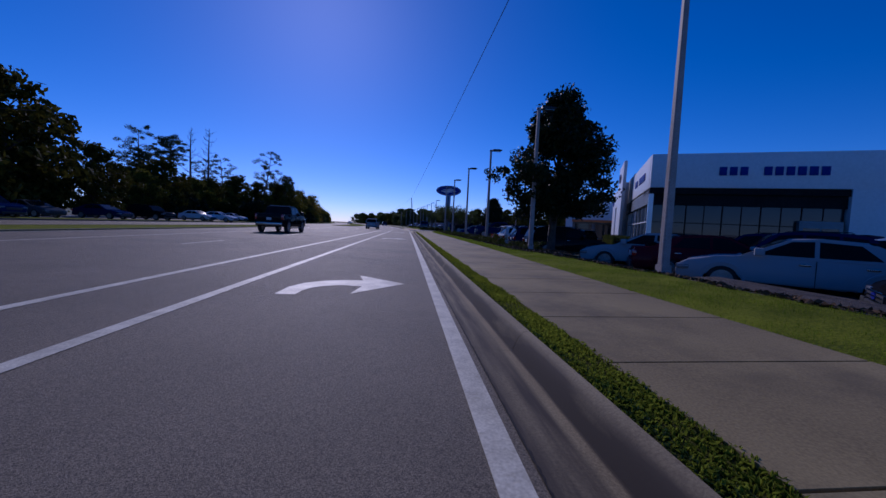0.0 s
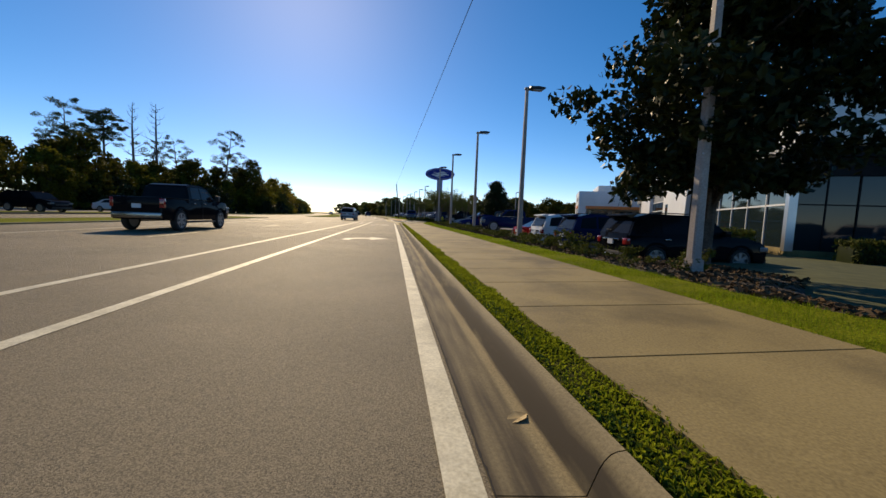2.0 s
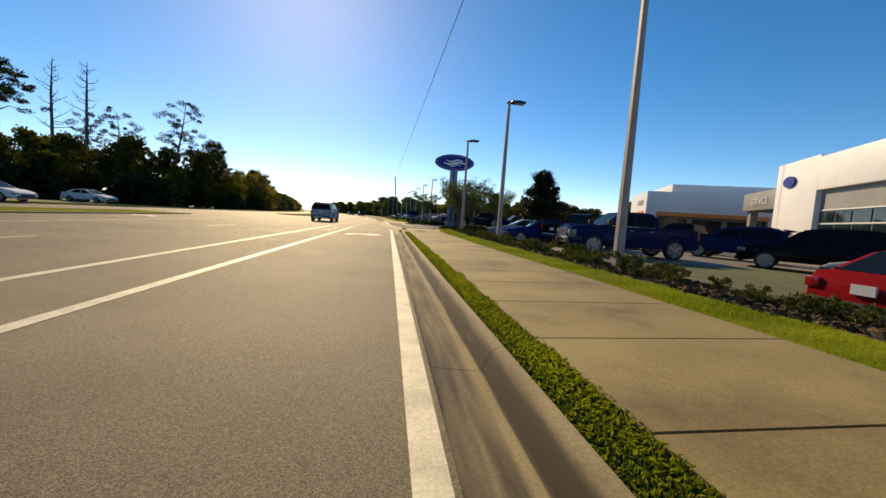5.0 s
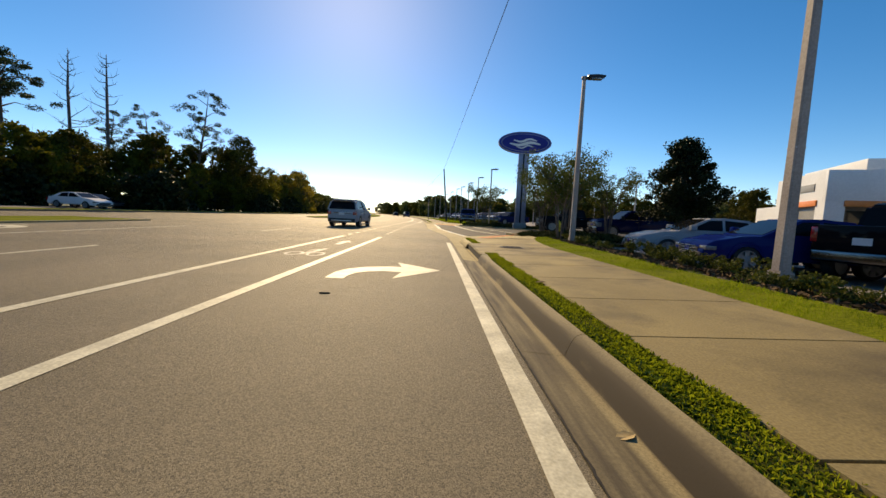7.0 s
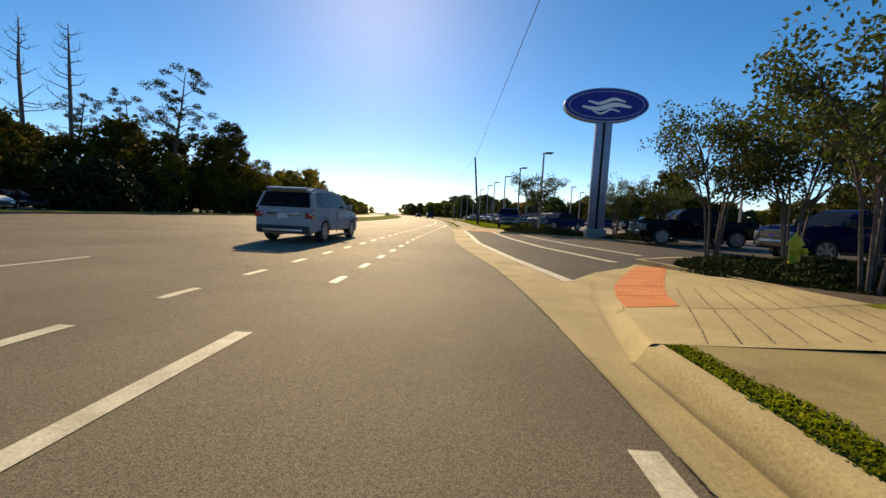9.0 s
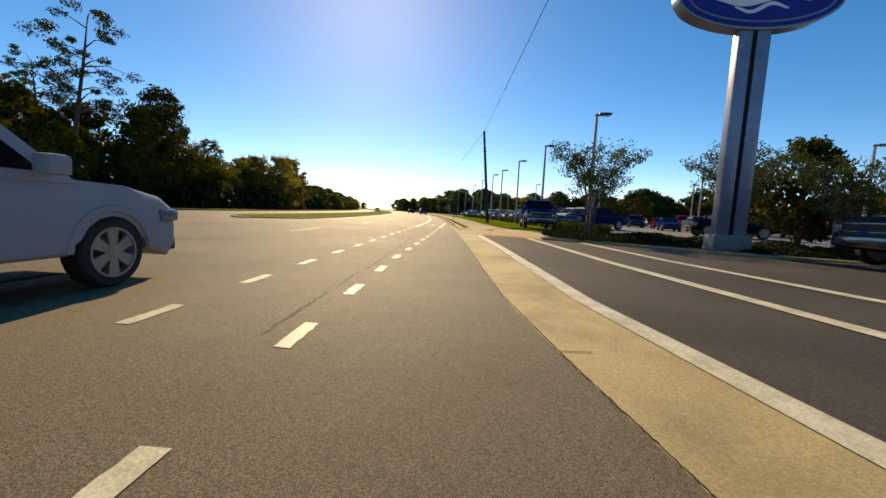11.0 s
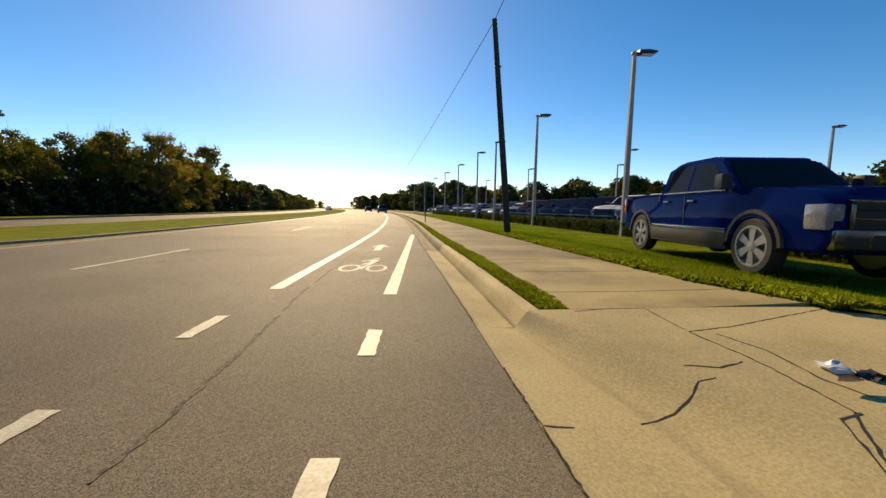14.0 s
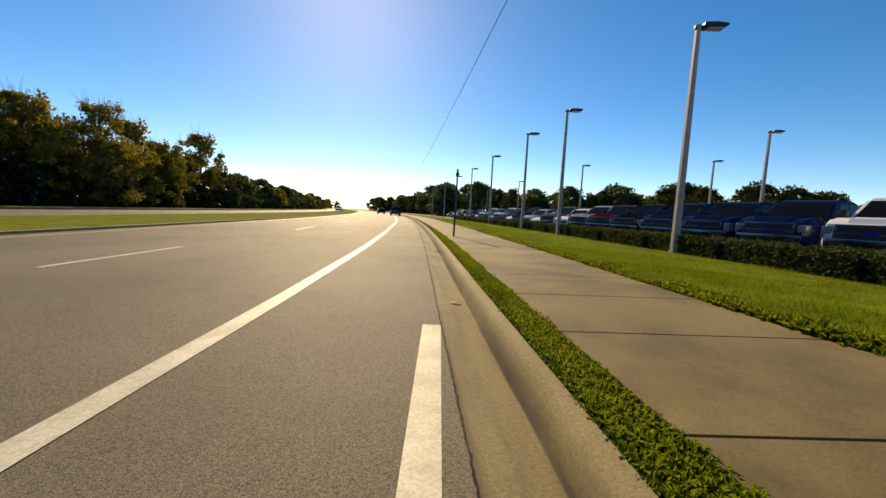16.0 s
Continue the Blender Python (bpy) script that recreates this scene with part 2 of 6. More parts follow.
def thing(name, label, category, m=None, group="", kind=""):
    ob = new(name)
    ob.empty_display_size = 0.2
    if m is not None:
        ob.matrix_basis = m
    return tagged(ob, label, category, group, kind)


def box(x0, x1, y0, y1, z0, z1, bevel=0.0, bm=None):
    b = bm or bmesh.new()
    vs = [b.verts.new((x, y, z)) for x in (x0, x1) for y in (y0, y1) for z in (z0, z1)]
    fs = [b.faces.new([vs[i] for i in q]) for q in ((0, 1, 3, 2), (4, 6, 7, 5), (0, 4, 5, 1), (2, 3, 7, 6), (0, 2, 6, 4), (1, 5, 7, 3))]
    if bevel:
        es = list({e for f in fs for e in f.edges})
        bmesh.ops.bevel(b, geom=es, offset=bevel, segments=2, affect="EDGES", profile=0.6)
    return b


def prism(points, z0, z1, bm=None, axis="z", bevel=0.0):
    """A polygon pushed along an axis; points are (x, y) for z, (x, z) for y."""
    b = bm or bmesh.new()
    put = (lambda p, h: (p[0], p[1], h)) if axis == "z" else (lambda p, h: (p[0], h, p[1])) if axis == "y" else (lambda p, h: (h, p[0], p[1]))
    lo, hi = [b.verts.new(put(p, z0)) for p in points], [b.verts.new(put(p, z1)) for p in points]
    n = len(points)
    fs = [b.faces.new(lo[::-1]), b.faces.new(hi)]
    fs += [b.faces.new((lo[i], lo[(i + 1) % n], hi[(i + 1) % n], hi[i])) for i in range(n)]
    if bevel:
        es = list({e for f in fs[:2] for e in f.edges})
        bmesh.ops.bevel(b, geom=es, offset=bevel, segments=2, affect="EDGES")
    return b


def tube(points, radii, sides=8, bm=None, cap=True):
    b = bm or bmesh.new()
    rings = []
    for i, p in enumerate(points):
        p = Vector(p)
        a, c = Vector(points[max(i - 1, 0)]), Vector(points[min(i + 1, len(points) - 1)])
        q = (c - a).to_track_quat("Z", "Y").to_matrix()
        rings.append([b.verts.new(p + q @ Vector((math.cos(k * 2 * math.pi / sides), math.sin(k * 2 * math.pi / sides), 0)) * radii[i]) for k in range(sides)])
    for r, s in zip(rings, rings[1:]):
        for k in range(sides):
            b.faces.new((r[k], r[(k + 1) % sides], s[(k + 1) % sides], s[k]))
    if cap:
        b.faces.new(rings[0][::-1])
        b.faces.new(rings[-1])
    return b


def lathe(profile, sides=24, bm=None, axis="y", cap=True):
    """(r, h) pairs turned round an axis."""
    b = bm or bmesh.new()
    rings = []
    for r, h in profile:
        ring = []
        for k in range(sides):
            a = 2 * math.pi * k / sides
            c, s = r * math.cos(a), r * math.sin(a)
            ring.append(b.verts.new((c, h, s) if axis == "y" else (c, s, h)))
        rings.append(ring)
    for r, s in zip(rings, rings[1:]):
        for k in range(sides):
            b.faces.new((r[k], r[(k + 1) % sides], s[(k + 1) % sides], s[k]))
    if cap:
        b.faces.new(rings[0][::-1])
        b.faces.new(rings[-1])
    return b


# ---- the plan ----
# The edge of the asphalt by the gutter, as x over y.
EDGE_Y = [-60, 0, 13, 34, 54, 57, 60.3, 64, 67.7, 74, 80, 85, 89.5, 93, 97, 102, 107, 115, 125, 140, 160, 200, 260, 420]
EDGE_X = [0.75, 0.6, 0.53, 0.46, 0.38, 0.33, 0.1, -0.45, -0.92, -1.1, -1.35, -1.6, -1.86, -2.08, -2.3, -2.55, -2.85, -3.4, -4.25, -5.7, -8.1, -14.8, -27.3, -75]
_ys = np.arange(-60, 420, 0.5)
_xs = np.interp(_ys, EDGE_Y, EDGE_X)
_k = np.hanning(9)
_xs = np.concatenate([_xs[:4], np.convolve(_xs, _k / _k.sum(), "valid"), _xs[-4:]])


def edge(y):
    return float(np.interp(y, _ys, _xs))


def bend(y):
    """How far the lanes have swung to the left at y."""
    return float(np.interp(y, [92, 97, 103, 110, 125, 140, 160, 200, 260, 420], [0, -0.06, -0.28, -0.7, -1.8, -3.3, -5.8, -12.5, -25, -72]))


def rise(d, y=0.0):
    """The height of the ground at d metres to the right of the asphalt's edge."""
    if y > 70:
        return float(np.interp(d, [0, 0.55, 2.9, 3.4, 4.3, 6.0, 9, 30], [0, 0.15, 0.18, 0.25, 0.2, 0.14, 0.12, 0.12]))
    return float(np.interp(d, [0, 0.55, 2.95, 5.2, 8, 30], [0, 0.15, 0.2, 0.32, 0.38, 0.38]))


L1, L2, LD, L3 = -2.47, -3.93, -7.5, -11.35


def ribbon(y0, y1, left, right, z, step=1.0, bm=None, thick=0.0):
    """A strip of ground between two curves left(y) and right(y), heights z(x, y)."""
    b = bm or bmesh.new()
    n = max(1, math.ceil((y1 - y0) / step))
    prev = None
    for i in range(n + 1):
        y = y0 + (y1 - y0) * i / n
        xl, xr = left(y), right(y)
        cur = [b.verts.new((xl, y, z(xl, y))), b.verts.new((xr, y, z(xr, y)))]
        if prev:
            b.faces.new((prev[0], prev[1], cur[1], cur[0]))
        prev = cur
    if thick:
        fs = list(b.faces)
        r = bmesh.ops.extrude_face_region(b, geom=fs)
        bmesh.ops.translate(b, vec=(0, 0, thick), verts=[v for v in r["geom"] if isinstance(v, bmesh.types.BMVert)])
    return b


def structure(name, bm, mat, label, category):
    return tagged(part(name, bm, mat), label, category, "", "structure")


flat = lambda h: (lambda x, y: h)
ground_z = lambda x, y: rise(x - edge(y), y)

# ground to the horizon
b = bmesh.new()
bmesh.ops.create_grid(b, x_segments=8, y_segments=8, size=2500)
for v in b.verts:
    v.co.z = -0.12
structure("ground", b, FIELD, "dry green ground reaching the horizon", "ground")
# asphalt of both carriageways
structure("road", ribbon(-60, 420, lambda y: bend(y) - 27, edge, flat(0.0), 2.0), ASPHALT, "grey worn asphalt road with several lanes", "road")

# ---- markings ----
MARK = 0.005


def line(name, f, y0, y1, w=0.15, mat=PAINT, label="solid white painted lane line on the asphalt"):
    b = ribbon(y0, y1, lambda y: f(y) - w / 2, lambda y: f(y) + w / 2, flat(MARK), 1.0)
    return structure(name, b, mat, label, "road marking")


def edge_line(y):
    q = (y - 30) / 10
    return 0.365 - 0.046 * q - 0.004 * q * q


line("edge_line", edge_line, -40, 54.0, label="solid white edge line beside the gutter")
line("turn_lane_line", lambda y: L1, -40, 55.3)
line("bike_lane_line", lambda y: L2, -40, 55.2)
line("bike_lane_edge_line", lambda y: -2.37 + 0.009 * (y - 95), 86.1, 96.6, 0.16, label="solid white line closing in on the gutter")
line("bike_lane_line", lambda y: -3.9 + bend(y), 86.4, 300, 0.17)
line("left_lane_line", lambda y: L3, -40, 57, 0.12)
line("median_edge_line", lambda y: -11.35 + bend(y), 90, 300, 0.12, YELLOW, "solid yellow line along the median")
rough = random.Random(4)
dash_parent = thing("dashed_lines", "rows of short white painted dashes", "road marking", None, "", "structure")
def sag(x0, y):
    return x0 + float(np.interp(y, [57, 68, 71, 78, 86], [-0.02, -0.17, -0.18, -0.04, 0.05] if x0 > -3 else [-0.02, -0.04, -0.05, 0.0, 0.03]))


for x0, first, count, length, pitch in ((-2.5, 57.68, 17, 0.57, 1.657), (-3.96, 56.23, 18, 0.6, 1.668)):
    for i in range(count):
        y = first + pitch * i
        b = ribbon(y, y + length, lambda q: sag(x0, q) - 0.06, lambda q: sag(x0, q) + 0.06, flat(MARK), 0.06)
        for v in b.verts:
            v.co.x += rough.uniform(-0.007, 0.007)
            v.co.y += rough.uniform(-0.012, 0.012)
        part("dash", b, PAINT, dash_parent)
for i in range(-4, 22):
    y = 13.3 + 10.64 * i
    part("dash", ribbon(y, y + 3.0, lambda q: LD + bend(q) - 0.05, lambda q: LD + bend(q) + 0.05, flat(MARK), 1.5), PAINT, dash_parent)


def flat_shape(pts):
    b = bmesh.new()
    b.faces.new([b.verts.new((x, y, 0.004)) for x, y in pts])
    return b


def curve_arrow():
    """A right-turn arrow: a bent shaft and a barbed head, seen from above."""
    outer = [(-1.75, -0.02), (-1.74, 0.55), (-1.62, 0.95), (-1.36, 1.25), (-1.05, 1.4), (-0.74, 1.43)]
    head = [(-0.88, 2.05), (-0.02, 1.2), (-0.78, 0.15), (-0.69, 0.82)]
    inner = [(-1.0, 0.86), (-1.25, 0.74), (-1.4, 0.55), (-1.47, 0.3), (-1.48, -0.02)]
    return flat_shape(outer + head + inner)


for y in (5.22, 25.4, 45.55):
    tagged(part("turn_arrow", curve_arrow(), PAINT, None, "", pose(-0.1 * (y > 40), y, 0)), "white painted right turn arrow on the asphalt", "road marking", "turn arrows", "structure")
tagged(part("left_turn_arrow", curve_arrow(), PAINT, None, "", pose(-14.8, 51.2, 0) @ Matrix.Diagonal((-1, 1, 1, 1))), "white painted left turn arrow on the asphalt", "road marking", "turn arrows", "structure")


def straight_arrow():
    return flat_shape([(-0.09, 0), (0.09, 0), (0.09, 0.93), (0.26, 0.74), (0.0, 1.55), (-0.26, 0.74), (-0.09, 0.93)])


def bike_symbol(m):
    t = thing("bike_lane_symbol", "worn white painted bike lane symbol on the asphalt", "road marking", m, "", "structure")
    for cx, nm in ((-0.3, "wheel_ring"), (0.3, "wheel_ring")):
        b = bmesh.new()
        o, i = [], []
        for k in range(20):
            a = 2 * math.pi * k / 20
            o.append(b.verts.new((cx + 0.24 * math.cos(a), 0.4 + 0.4 * math.sin(a), 0.005)))
            i.append(b.verts.new((cx + 0.17 * math.cos(a), 0.4 + 0.31 * math.sin(a), 0.005)))
        for k in range(20):
            b.faces.new((o[k], o[(k + 1) % 20], i[(k + 1) % 20], i[k]))
        part(nm, b, WORN_PAINT, t)
    # plain slanting bars above the wheels
    for i, ((xa, ya), (xb, yb), w, w2) in enumerate((((-0.06, 0.3), (0.1, 1.02), 0.05, 0.05), ((0.1, 1.03), (0.13, 1.58), 0.06, 0.11), ((-0.1, 0.8), (0.05, 1.15), 0.04, 0.04), ((-0.17, 1.25), (0.06, 1.5), 0.035, 0.05), ((0.04, 1.76), (0.2, 1.78), 0.06, 0.05))):
        b = bmesh.new()
        d = Vector((yb - ya, -(xb - xa), 0)).normalized()
        vs = [b.verts.new(Vector(p) + q) for p, q in (((xa, ya, 0.006 + 0.0012 * i), d * w), ((xb, yb, 0.006 + 0.0012 * i), d * w2), ((xb, yb, 0.006 + 0.0012 * i), -d * w2), ((xa, ya, 0.006 + 0.0012 * i), -d * w))]
        b.faces.new(vs)
        part("bar", b, WORN_PAINT, t)
    return t


bike_symbol(pose(-3.15, 48.1, 0) @ Matrix.Diagonal((0.8, 0.9, 1, 1)))
bike_symbol(pose(-3.06, 87.75, 0) @ Matrix.Diagonal((0.76, 0.9, 1, 1)))
for x, y in ((-3.15, 51.2), (-3.14, 90.9)):
    tagged(part("straight_arrow", straight_arrow(), WORN_PAINT, None, "", pose(x, y, 0)), "worn white painted straight arrow on the asphalt", "road marking", "bike lane arrows", "structure")


# ---- gutter, kerb and inlet ----
INLET = (48.65, 52.2)


def kerb_back(y):
    """How far the kerb's top reaches from the asphalt's edge."""
    return float(np.interp(y, [-60, 47.5, 48.5, 88, 91, 420], [0.495, 0.495, 0.565, 0.565, 0.52, 0.52]))


def kerb_profile(y):
    """Across the gutter and kerb: d from the asphalt's edge and height."""
    crisp = [(0.0, 0.004), (0.13, -0.006), (0.25, -0.016), (0.352, -0.02), (0.372, 0.03), (0.392, 0.08), (0.412, 0.115), (0.435, 0.138), (0.46, 0.149), (kerb_back(y), 0.153), (kerb_back(y), -0.1)]
    back = (0.86 - edge(55.2)) if y < 70 else (-1.1 - edge(84.86))
    soft = []
    for d, z in crisp:
        u, w = min(1.0, max(0.0, (d - back + 0.16) / 0.16)), min(1.0, d / 0.3)
        up = u * u * (3 - 2 * u)
        soft.append((d, 0.006 + 0.145 * up - 0.024 * w * w * (3 - 2 * w) * (1 - up) if z > -0.05 else z))
    f = float(np.interp(y, [54.0, 55.2, 84.86, 86.6], [0, 1, 1, 0]))
    return [(a + (c - a) * f, b + (d - b) * f) for (a, b), (c, d) in zip(crisp, soft)]


def sweep(profile, y0, y1, step=0.5):
    b = bmesh.new()
    n = max(1, round((y1 - y0) / step))
    rows = []
    for i in range(n + 1):
        y = y0 + (y1 - y0) * i / n
        rows.append([b.verts.new((edge(y) + d, y, z)) for d, z in profile(y)])
    for r, s in zip(rows, rows[1:]):
        for k in range(len(r) - 1):
            b.faces.new((r[k], r[k + 1], s[k + 1], s[k]))
    lay_across(b, lambda c: c.x - edge(c.y))
    return b


kerb = thing("kerb", "stained concrete kerb and gutter along the road", "kerb", None, "", "structure")


def kerb_section(y0, y1, mat, step=0.5):
    part("kerb_section", sweep(kerb_profile, y0, y1, step), mat, kerb)


SECTIONS = [(-30.44 + 3.05 * i, -30.44 + 3.05 * (i + 1)) for i in range(25)] + [(45.81, INLET[0]), (INLET[1], 55.203)]
for y, y1 in SECTIONS:
    kerb_section(y + 0.003, y1 - 0.003, KERB_WORN if y < 50 else KERB_CLEAN)
y = 84.86
while y < 160:
    kerb_section(y + 0.003, y + 3.047, KERB_CLEAN if y < 89 else KERB_MILD)
    y += 3.05
kerb_section(160, 420, KERB_MILD, 4)
# driveway: gutter apron, band, dark asphalt
def band_x(y):
    return float(np.interp(y, [54, 57, 59.1, 62, 68, 74, 80.9, 83, 85], [0.95, 1.25, 1.29, 0.85, -0.05, -0.25, -0.5, -0.62, -0.95]))


b = ribbon(59.08, 81.12, edge, lambda y: band_x(y), lambda x, y: 0.001, 0.7)
structure("driveway_apron", b, APRON, "pale yellowish concrete apron between road and driveway", "pavement")
structure("driveway", ribbon(57.6, 82.3, band_x, lambda y: 40.0, lambda x, y: -0.003 + 0.3 * (x > 39), 1.0), ASPHALT_NEW, "fresh dark asphalt driveway", "driveway")


def slope_line(name, pts, w, label):
    b = bmesh.new()
    prev = None
    for (x, y), (x2, y2) in zip(pts, pts[1:]):
        d = Vector((x2 - x, y2 - y, 0)).normalized()
        s = Vector((d.y, -d.x, 0)) * w / 2
        for k in range(9 if not prev else 9):
            f = k / 8
            px, py = x + (x2 - x) * f, y + (y2 - y) * f
            z = 0.008 + 0.0075 * max(0, px - band_x(py))
            cur = [b.verts.new((px - s.x, py - s.y, z)), b.verts.new((px + s.x, py + s.y, z))]
            if prev:
                b.faces.new((prev[0], prev[1], cur[1], cur[0]))
            prev = cur
    return structure(name, b, PAINT, label, "road marking")


# the band is paler concrete, drawn as a strip in the road paint material
slope_line("driveway_band", [(1.3, 59.0), (0.72, 62.5), (0.05, 68), (-0.12, 74), (-0.42, 80.8)], 0.24, "broad band of paler concrete along the driveway mouth")
slope_line("crosswalk_line", [(3.5, 62.6), (2.5, 67), (1.98, 72), (1.62, 79.6)], 0.27, "white painted crosswalk line over the driveway")
slope_line("crosswalk_line", [(5.3, 65.0), (4.3, 69), (3.75, 73), (3.4, 78.3)], 0.28, "white painted crosswalk line over the driveway")

# ---- sidewalk ----
walkway = thing("sidewalk", "tan concrete sidewalk of square slabs with dark joints", "sidewalk", None, "", "structure")


def slab(y0, y1, dl, dr, gap=0.012, z=ground_z):
    b = bmesh.new()
    rows = []
    for y in np.linspace(y0 + gap, y1 - gap, 3):
        rows.append([b.verts.new((edge(y) + d, y, rise(d, y))) for d in (dl(y), (dl(y) + dr(y)) / 2, dr(y))])
    for r, s in zip(rows, rows[1:]):
        for k in range(2):
            b.faces.new((r[k], r[k + 1], s[k + 1], s[k]))
    ex = bmesh.ops.extrude_face_region(b, geom=list(b.faces))
    bmesh.ops.translate(b, vec=(0, 0, -0.1), verts=[v for v in ex["geom"] if isinstance(v, bmesh.types.BMVert)])
    return b


def walk_left(y):
    return float(np.interp(y, [-60, 47, 52.2, 54.3, 55.2], [0.8, 0.8, 0.835, 0.835, 0.74])) if y < 70 else float(np.interp(y, [84, 84.9, 86, 89, 91.5, 420], [0.8, 0.86, 0.885, 0.885, 0.845, 0.845]))


def walk_right(y):
    return float(np.interp(y, [-60, 5, 16, 34, 40, 51, 53, 55.2, 56.5], [2.78, 2.78, 2.92, 2.9, 2.78, 2.85, 3.0, 3.4, 3.9])) if y < 70 else float(np.interp(y, [82, 84.7, 86, 90], [3.6, 3.2, 2.95, 2.9]))


# storm inlet
inlet = thing("storm_inlet", "concrete kerb inlet with a dark slot and flat slab", "storm drain", None, "", "structure")
e0 = edge(50)
b = ribbon(INLET[0] + 0.011, INLET[1] - 0.011, lambda q: e0 + 0.42, lambda q: e0 + walk_right(q), lambda x, y: rise(max(x - e0, 0.56), y), 0.5, None, -0.045)
bmesh.ops.bevel(b, geom=[e for e in b.edges if all(v.co.x < e0 + 0.5 and v.co.z > 0.1 for v in e.verts)], offset=0.04, segments=5, affect="EDGES")
part("slab", b, INLET_SLAB, inlet)
# solid block instead of a hollow; its black face is the slot's painted shade
part("slot_shade_block", box(e0 + 0.432, e0 + 0.9, INLET[0], INLET[1], -0.2, 0.108), SLOT_SHADE, inlet)
part("gutter_pan", sweep(lambda q: [(0, 0.004), (0.2, -0.01), (0.3, -0.022), (0.44, -0.04)], INLET[0], INLET[1]), KERB_CLEAN, inlet)
for yy in (INLET[0], INLET[1]):
    part("end_block", box(e0 + 0.45, e0 + 0.58, yy - 0.06, yy + 0.06, -0.05, 0.16, 0.02), KERB_TOP, inlet)
cover = thing("manhole_cover", "round rusty cast iron cover set in the sidewalk", "manhole cover", pose(1.97, 50.83, 0.178))
part("lid", lathe([(0.36, 0.0), (0.36, 0.008), (0.33, 0.01), (0.31, 0.006), (0.02, 0.01)], 28, axis="z"), IRON, cover)
for k in range(8):
    part("rib", box(-0.25, 0.25, -0.008, 0.008, 0.008, 0.014), IRON, cover, "", pose(0, -0.21 + 0.06 * k, 0))
# the joints are not quite evenly spaced
joint = lambda k: float(np.interp(k, [-26, 0, 1, 4, 8, 12, 14, 24, 25, 28, 29, 30, 31, 32, 33, 34, 35, 36, 37], [-29.9, 2.38, 3.66, 7.86, 13.16, 18.44, 20.87, 33.23, 34.38, 38.59, 39.83, 41.3, 42.75, 44.08, 45.5, 47.0, 48.65, 52.2, 55.21]))
k = -26
while joint(k) < 55.1:
    if k != 35:
        part("slab", slab(joint(k), min(joint(k + 1), 55.209), walk_left, walk_right, 0.011), CONCRETE if k < 36 else CONCRETE_PALE, walkway)
    k += 1
JOINT, y = 1.315, 1.315 * 64 + 0.09
while y < 130:
    part("slab", slab(max(y, 84.86), y + JOINT, walk_left, walk_right, 0.011), CONCRETE_PALE if y < 88 else CONCRETE if y < 90 else CONCRETE_OLD, walkway)
    y += JOINT
part("slab_run", ribbon(130, 420, lambda q: edge(q) + 0.86, lambda q: edge(q) + 2.9, ground_z, 3), CONCRETE, walkway)
b = ribbon(-30, 55.2, lambda q: edge(q) + walk_left(q), lambda q: edge(q) + walk_right(q), lambda x, y: rise(x - edge(y), y) - 0.03 - 0.1 * (INLET[0] < y < INLET[1]), 0.5)
ribbon(84.87, 130, lambda q: edge(q) + walk_left(q), lambda q: edge(q) + walk_right(q), lambda x, y: rise(x - edge(y), y) - 0.03, 1, b)
part("joint_bed", b, MULCH, walkway)

# corners of the driveway: the kerb rolls out into ramps
def table(ys, xs):
    return lambda q: float(np.interp(q, ys, xs))


def smooth_step(f):
    f = min(1.0, max(0.0, f))
    return f * f * (3 - 2 * f)


def corner(left, back, roll, top, right, high):
    """Height over x, y: flat gutter, a roll of given width up to the back line, then a slope to the right edge."""
    def h(x, y):
        b, w = back(y), roll(y)
        if x <= b:
            return 0.006 + top(y) * smooth_step((x - b + w) / w) - 0.024 * min(1.0, top(y) / 0.12) * smooth_step((x - left(y)) / 0.3) * (1 - smooth_step((x - b + w) / w))
        f = smooth_step((x - b) / max(0.3, right(y) - b)) * 0.5 + 0.5 * (x - b) / max(0.3, right(y) - b)
        return 0.006 + top(y) + (high(y) - top(y)) * f
    return h


def ramp(name, y0, y1, left, right, h, back, roll, top, label):
    b = bmesh.new()
    rows = []
    for y in np.arange(y0, y1 + 0.01, (y1 - y0) / round((y1 - y0) / 0.1)):
        l, rr = left(y), right(y)
        k1 = min(rr - 0.02, max(back(y), l + 0.04))
        k0 = max(l + 0.02, k1 - roll(y))
        xs = list(np.linspace(l, k0, 9)) + list(np.linspace(k0, k1, 11))[1:] + list(np.linspace(k1, rr, 17))[1:]
        rows.append([b.verts.new((x, y, h(x, y))) for x in xs])
    for p, q in zip(rows, rows[1:]):
        for k in range(len(p) - 1):
            b.faces.new((p[k], p[k + 1], q[k + 1], q[k]))
    def across(c):
        l, rr = left(c.y), right(c.y)
        k1 = min(rr - 0.02, max(back(c.y), l + 0.04))
        k0 = max(l + 0.02, k1 - roll(c.y))
        if l > edge(c.y) + 0.1:
            return 0.62
        return 0.34 * (c.x - l) / (k0 - l) if c.x < k0 else 0.34 + 0.18 * (c.x - k0) / (k1 - k0) if c.x < k1 else 0.52 + 0.2 * min(1, (c.x - k1) / 0.6)
    lay_across(b, across)
    return structure(name, b, RAMP_CONCRETE, label, "ramp")


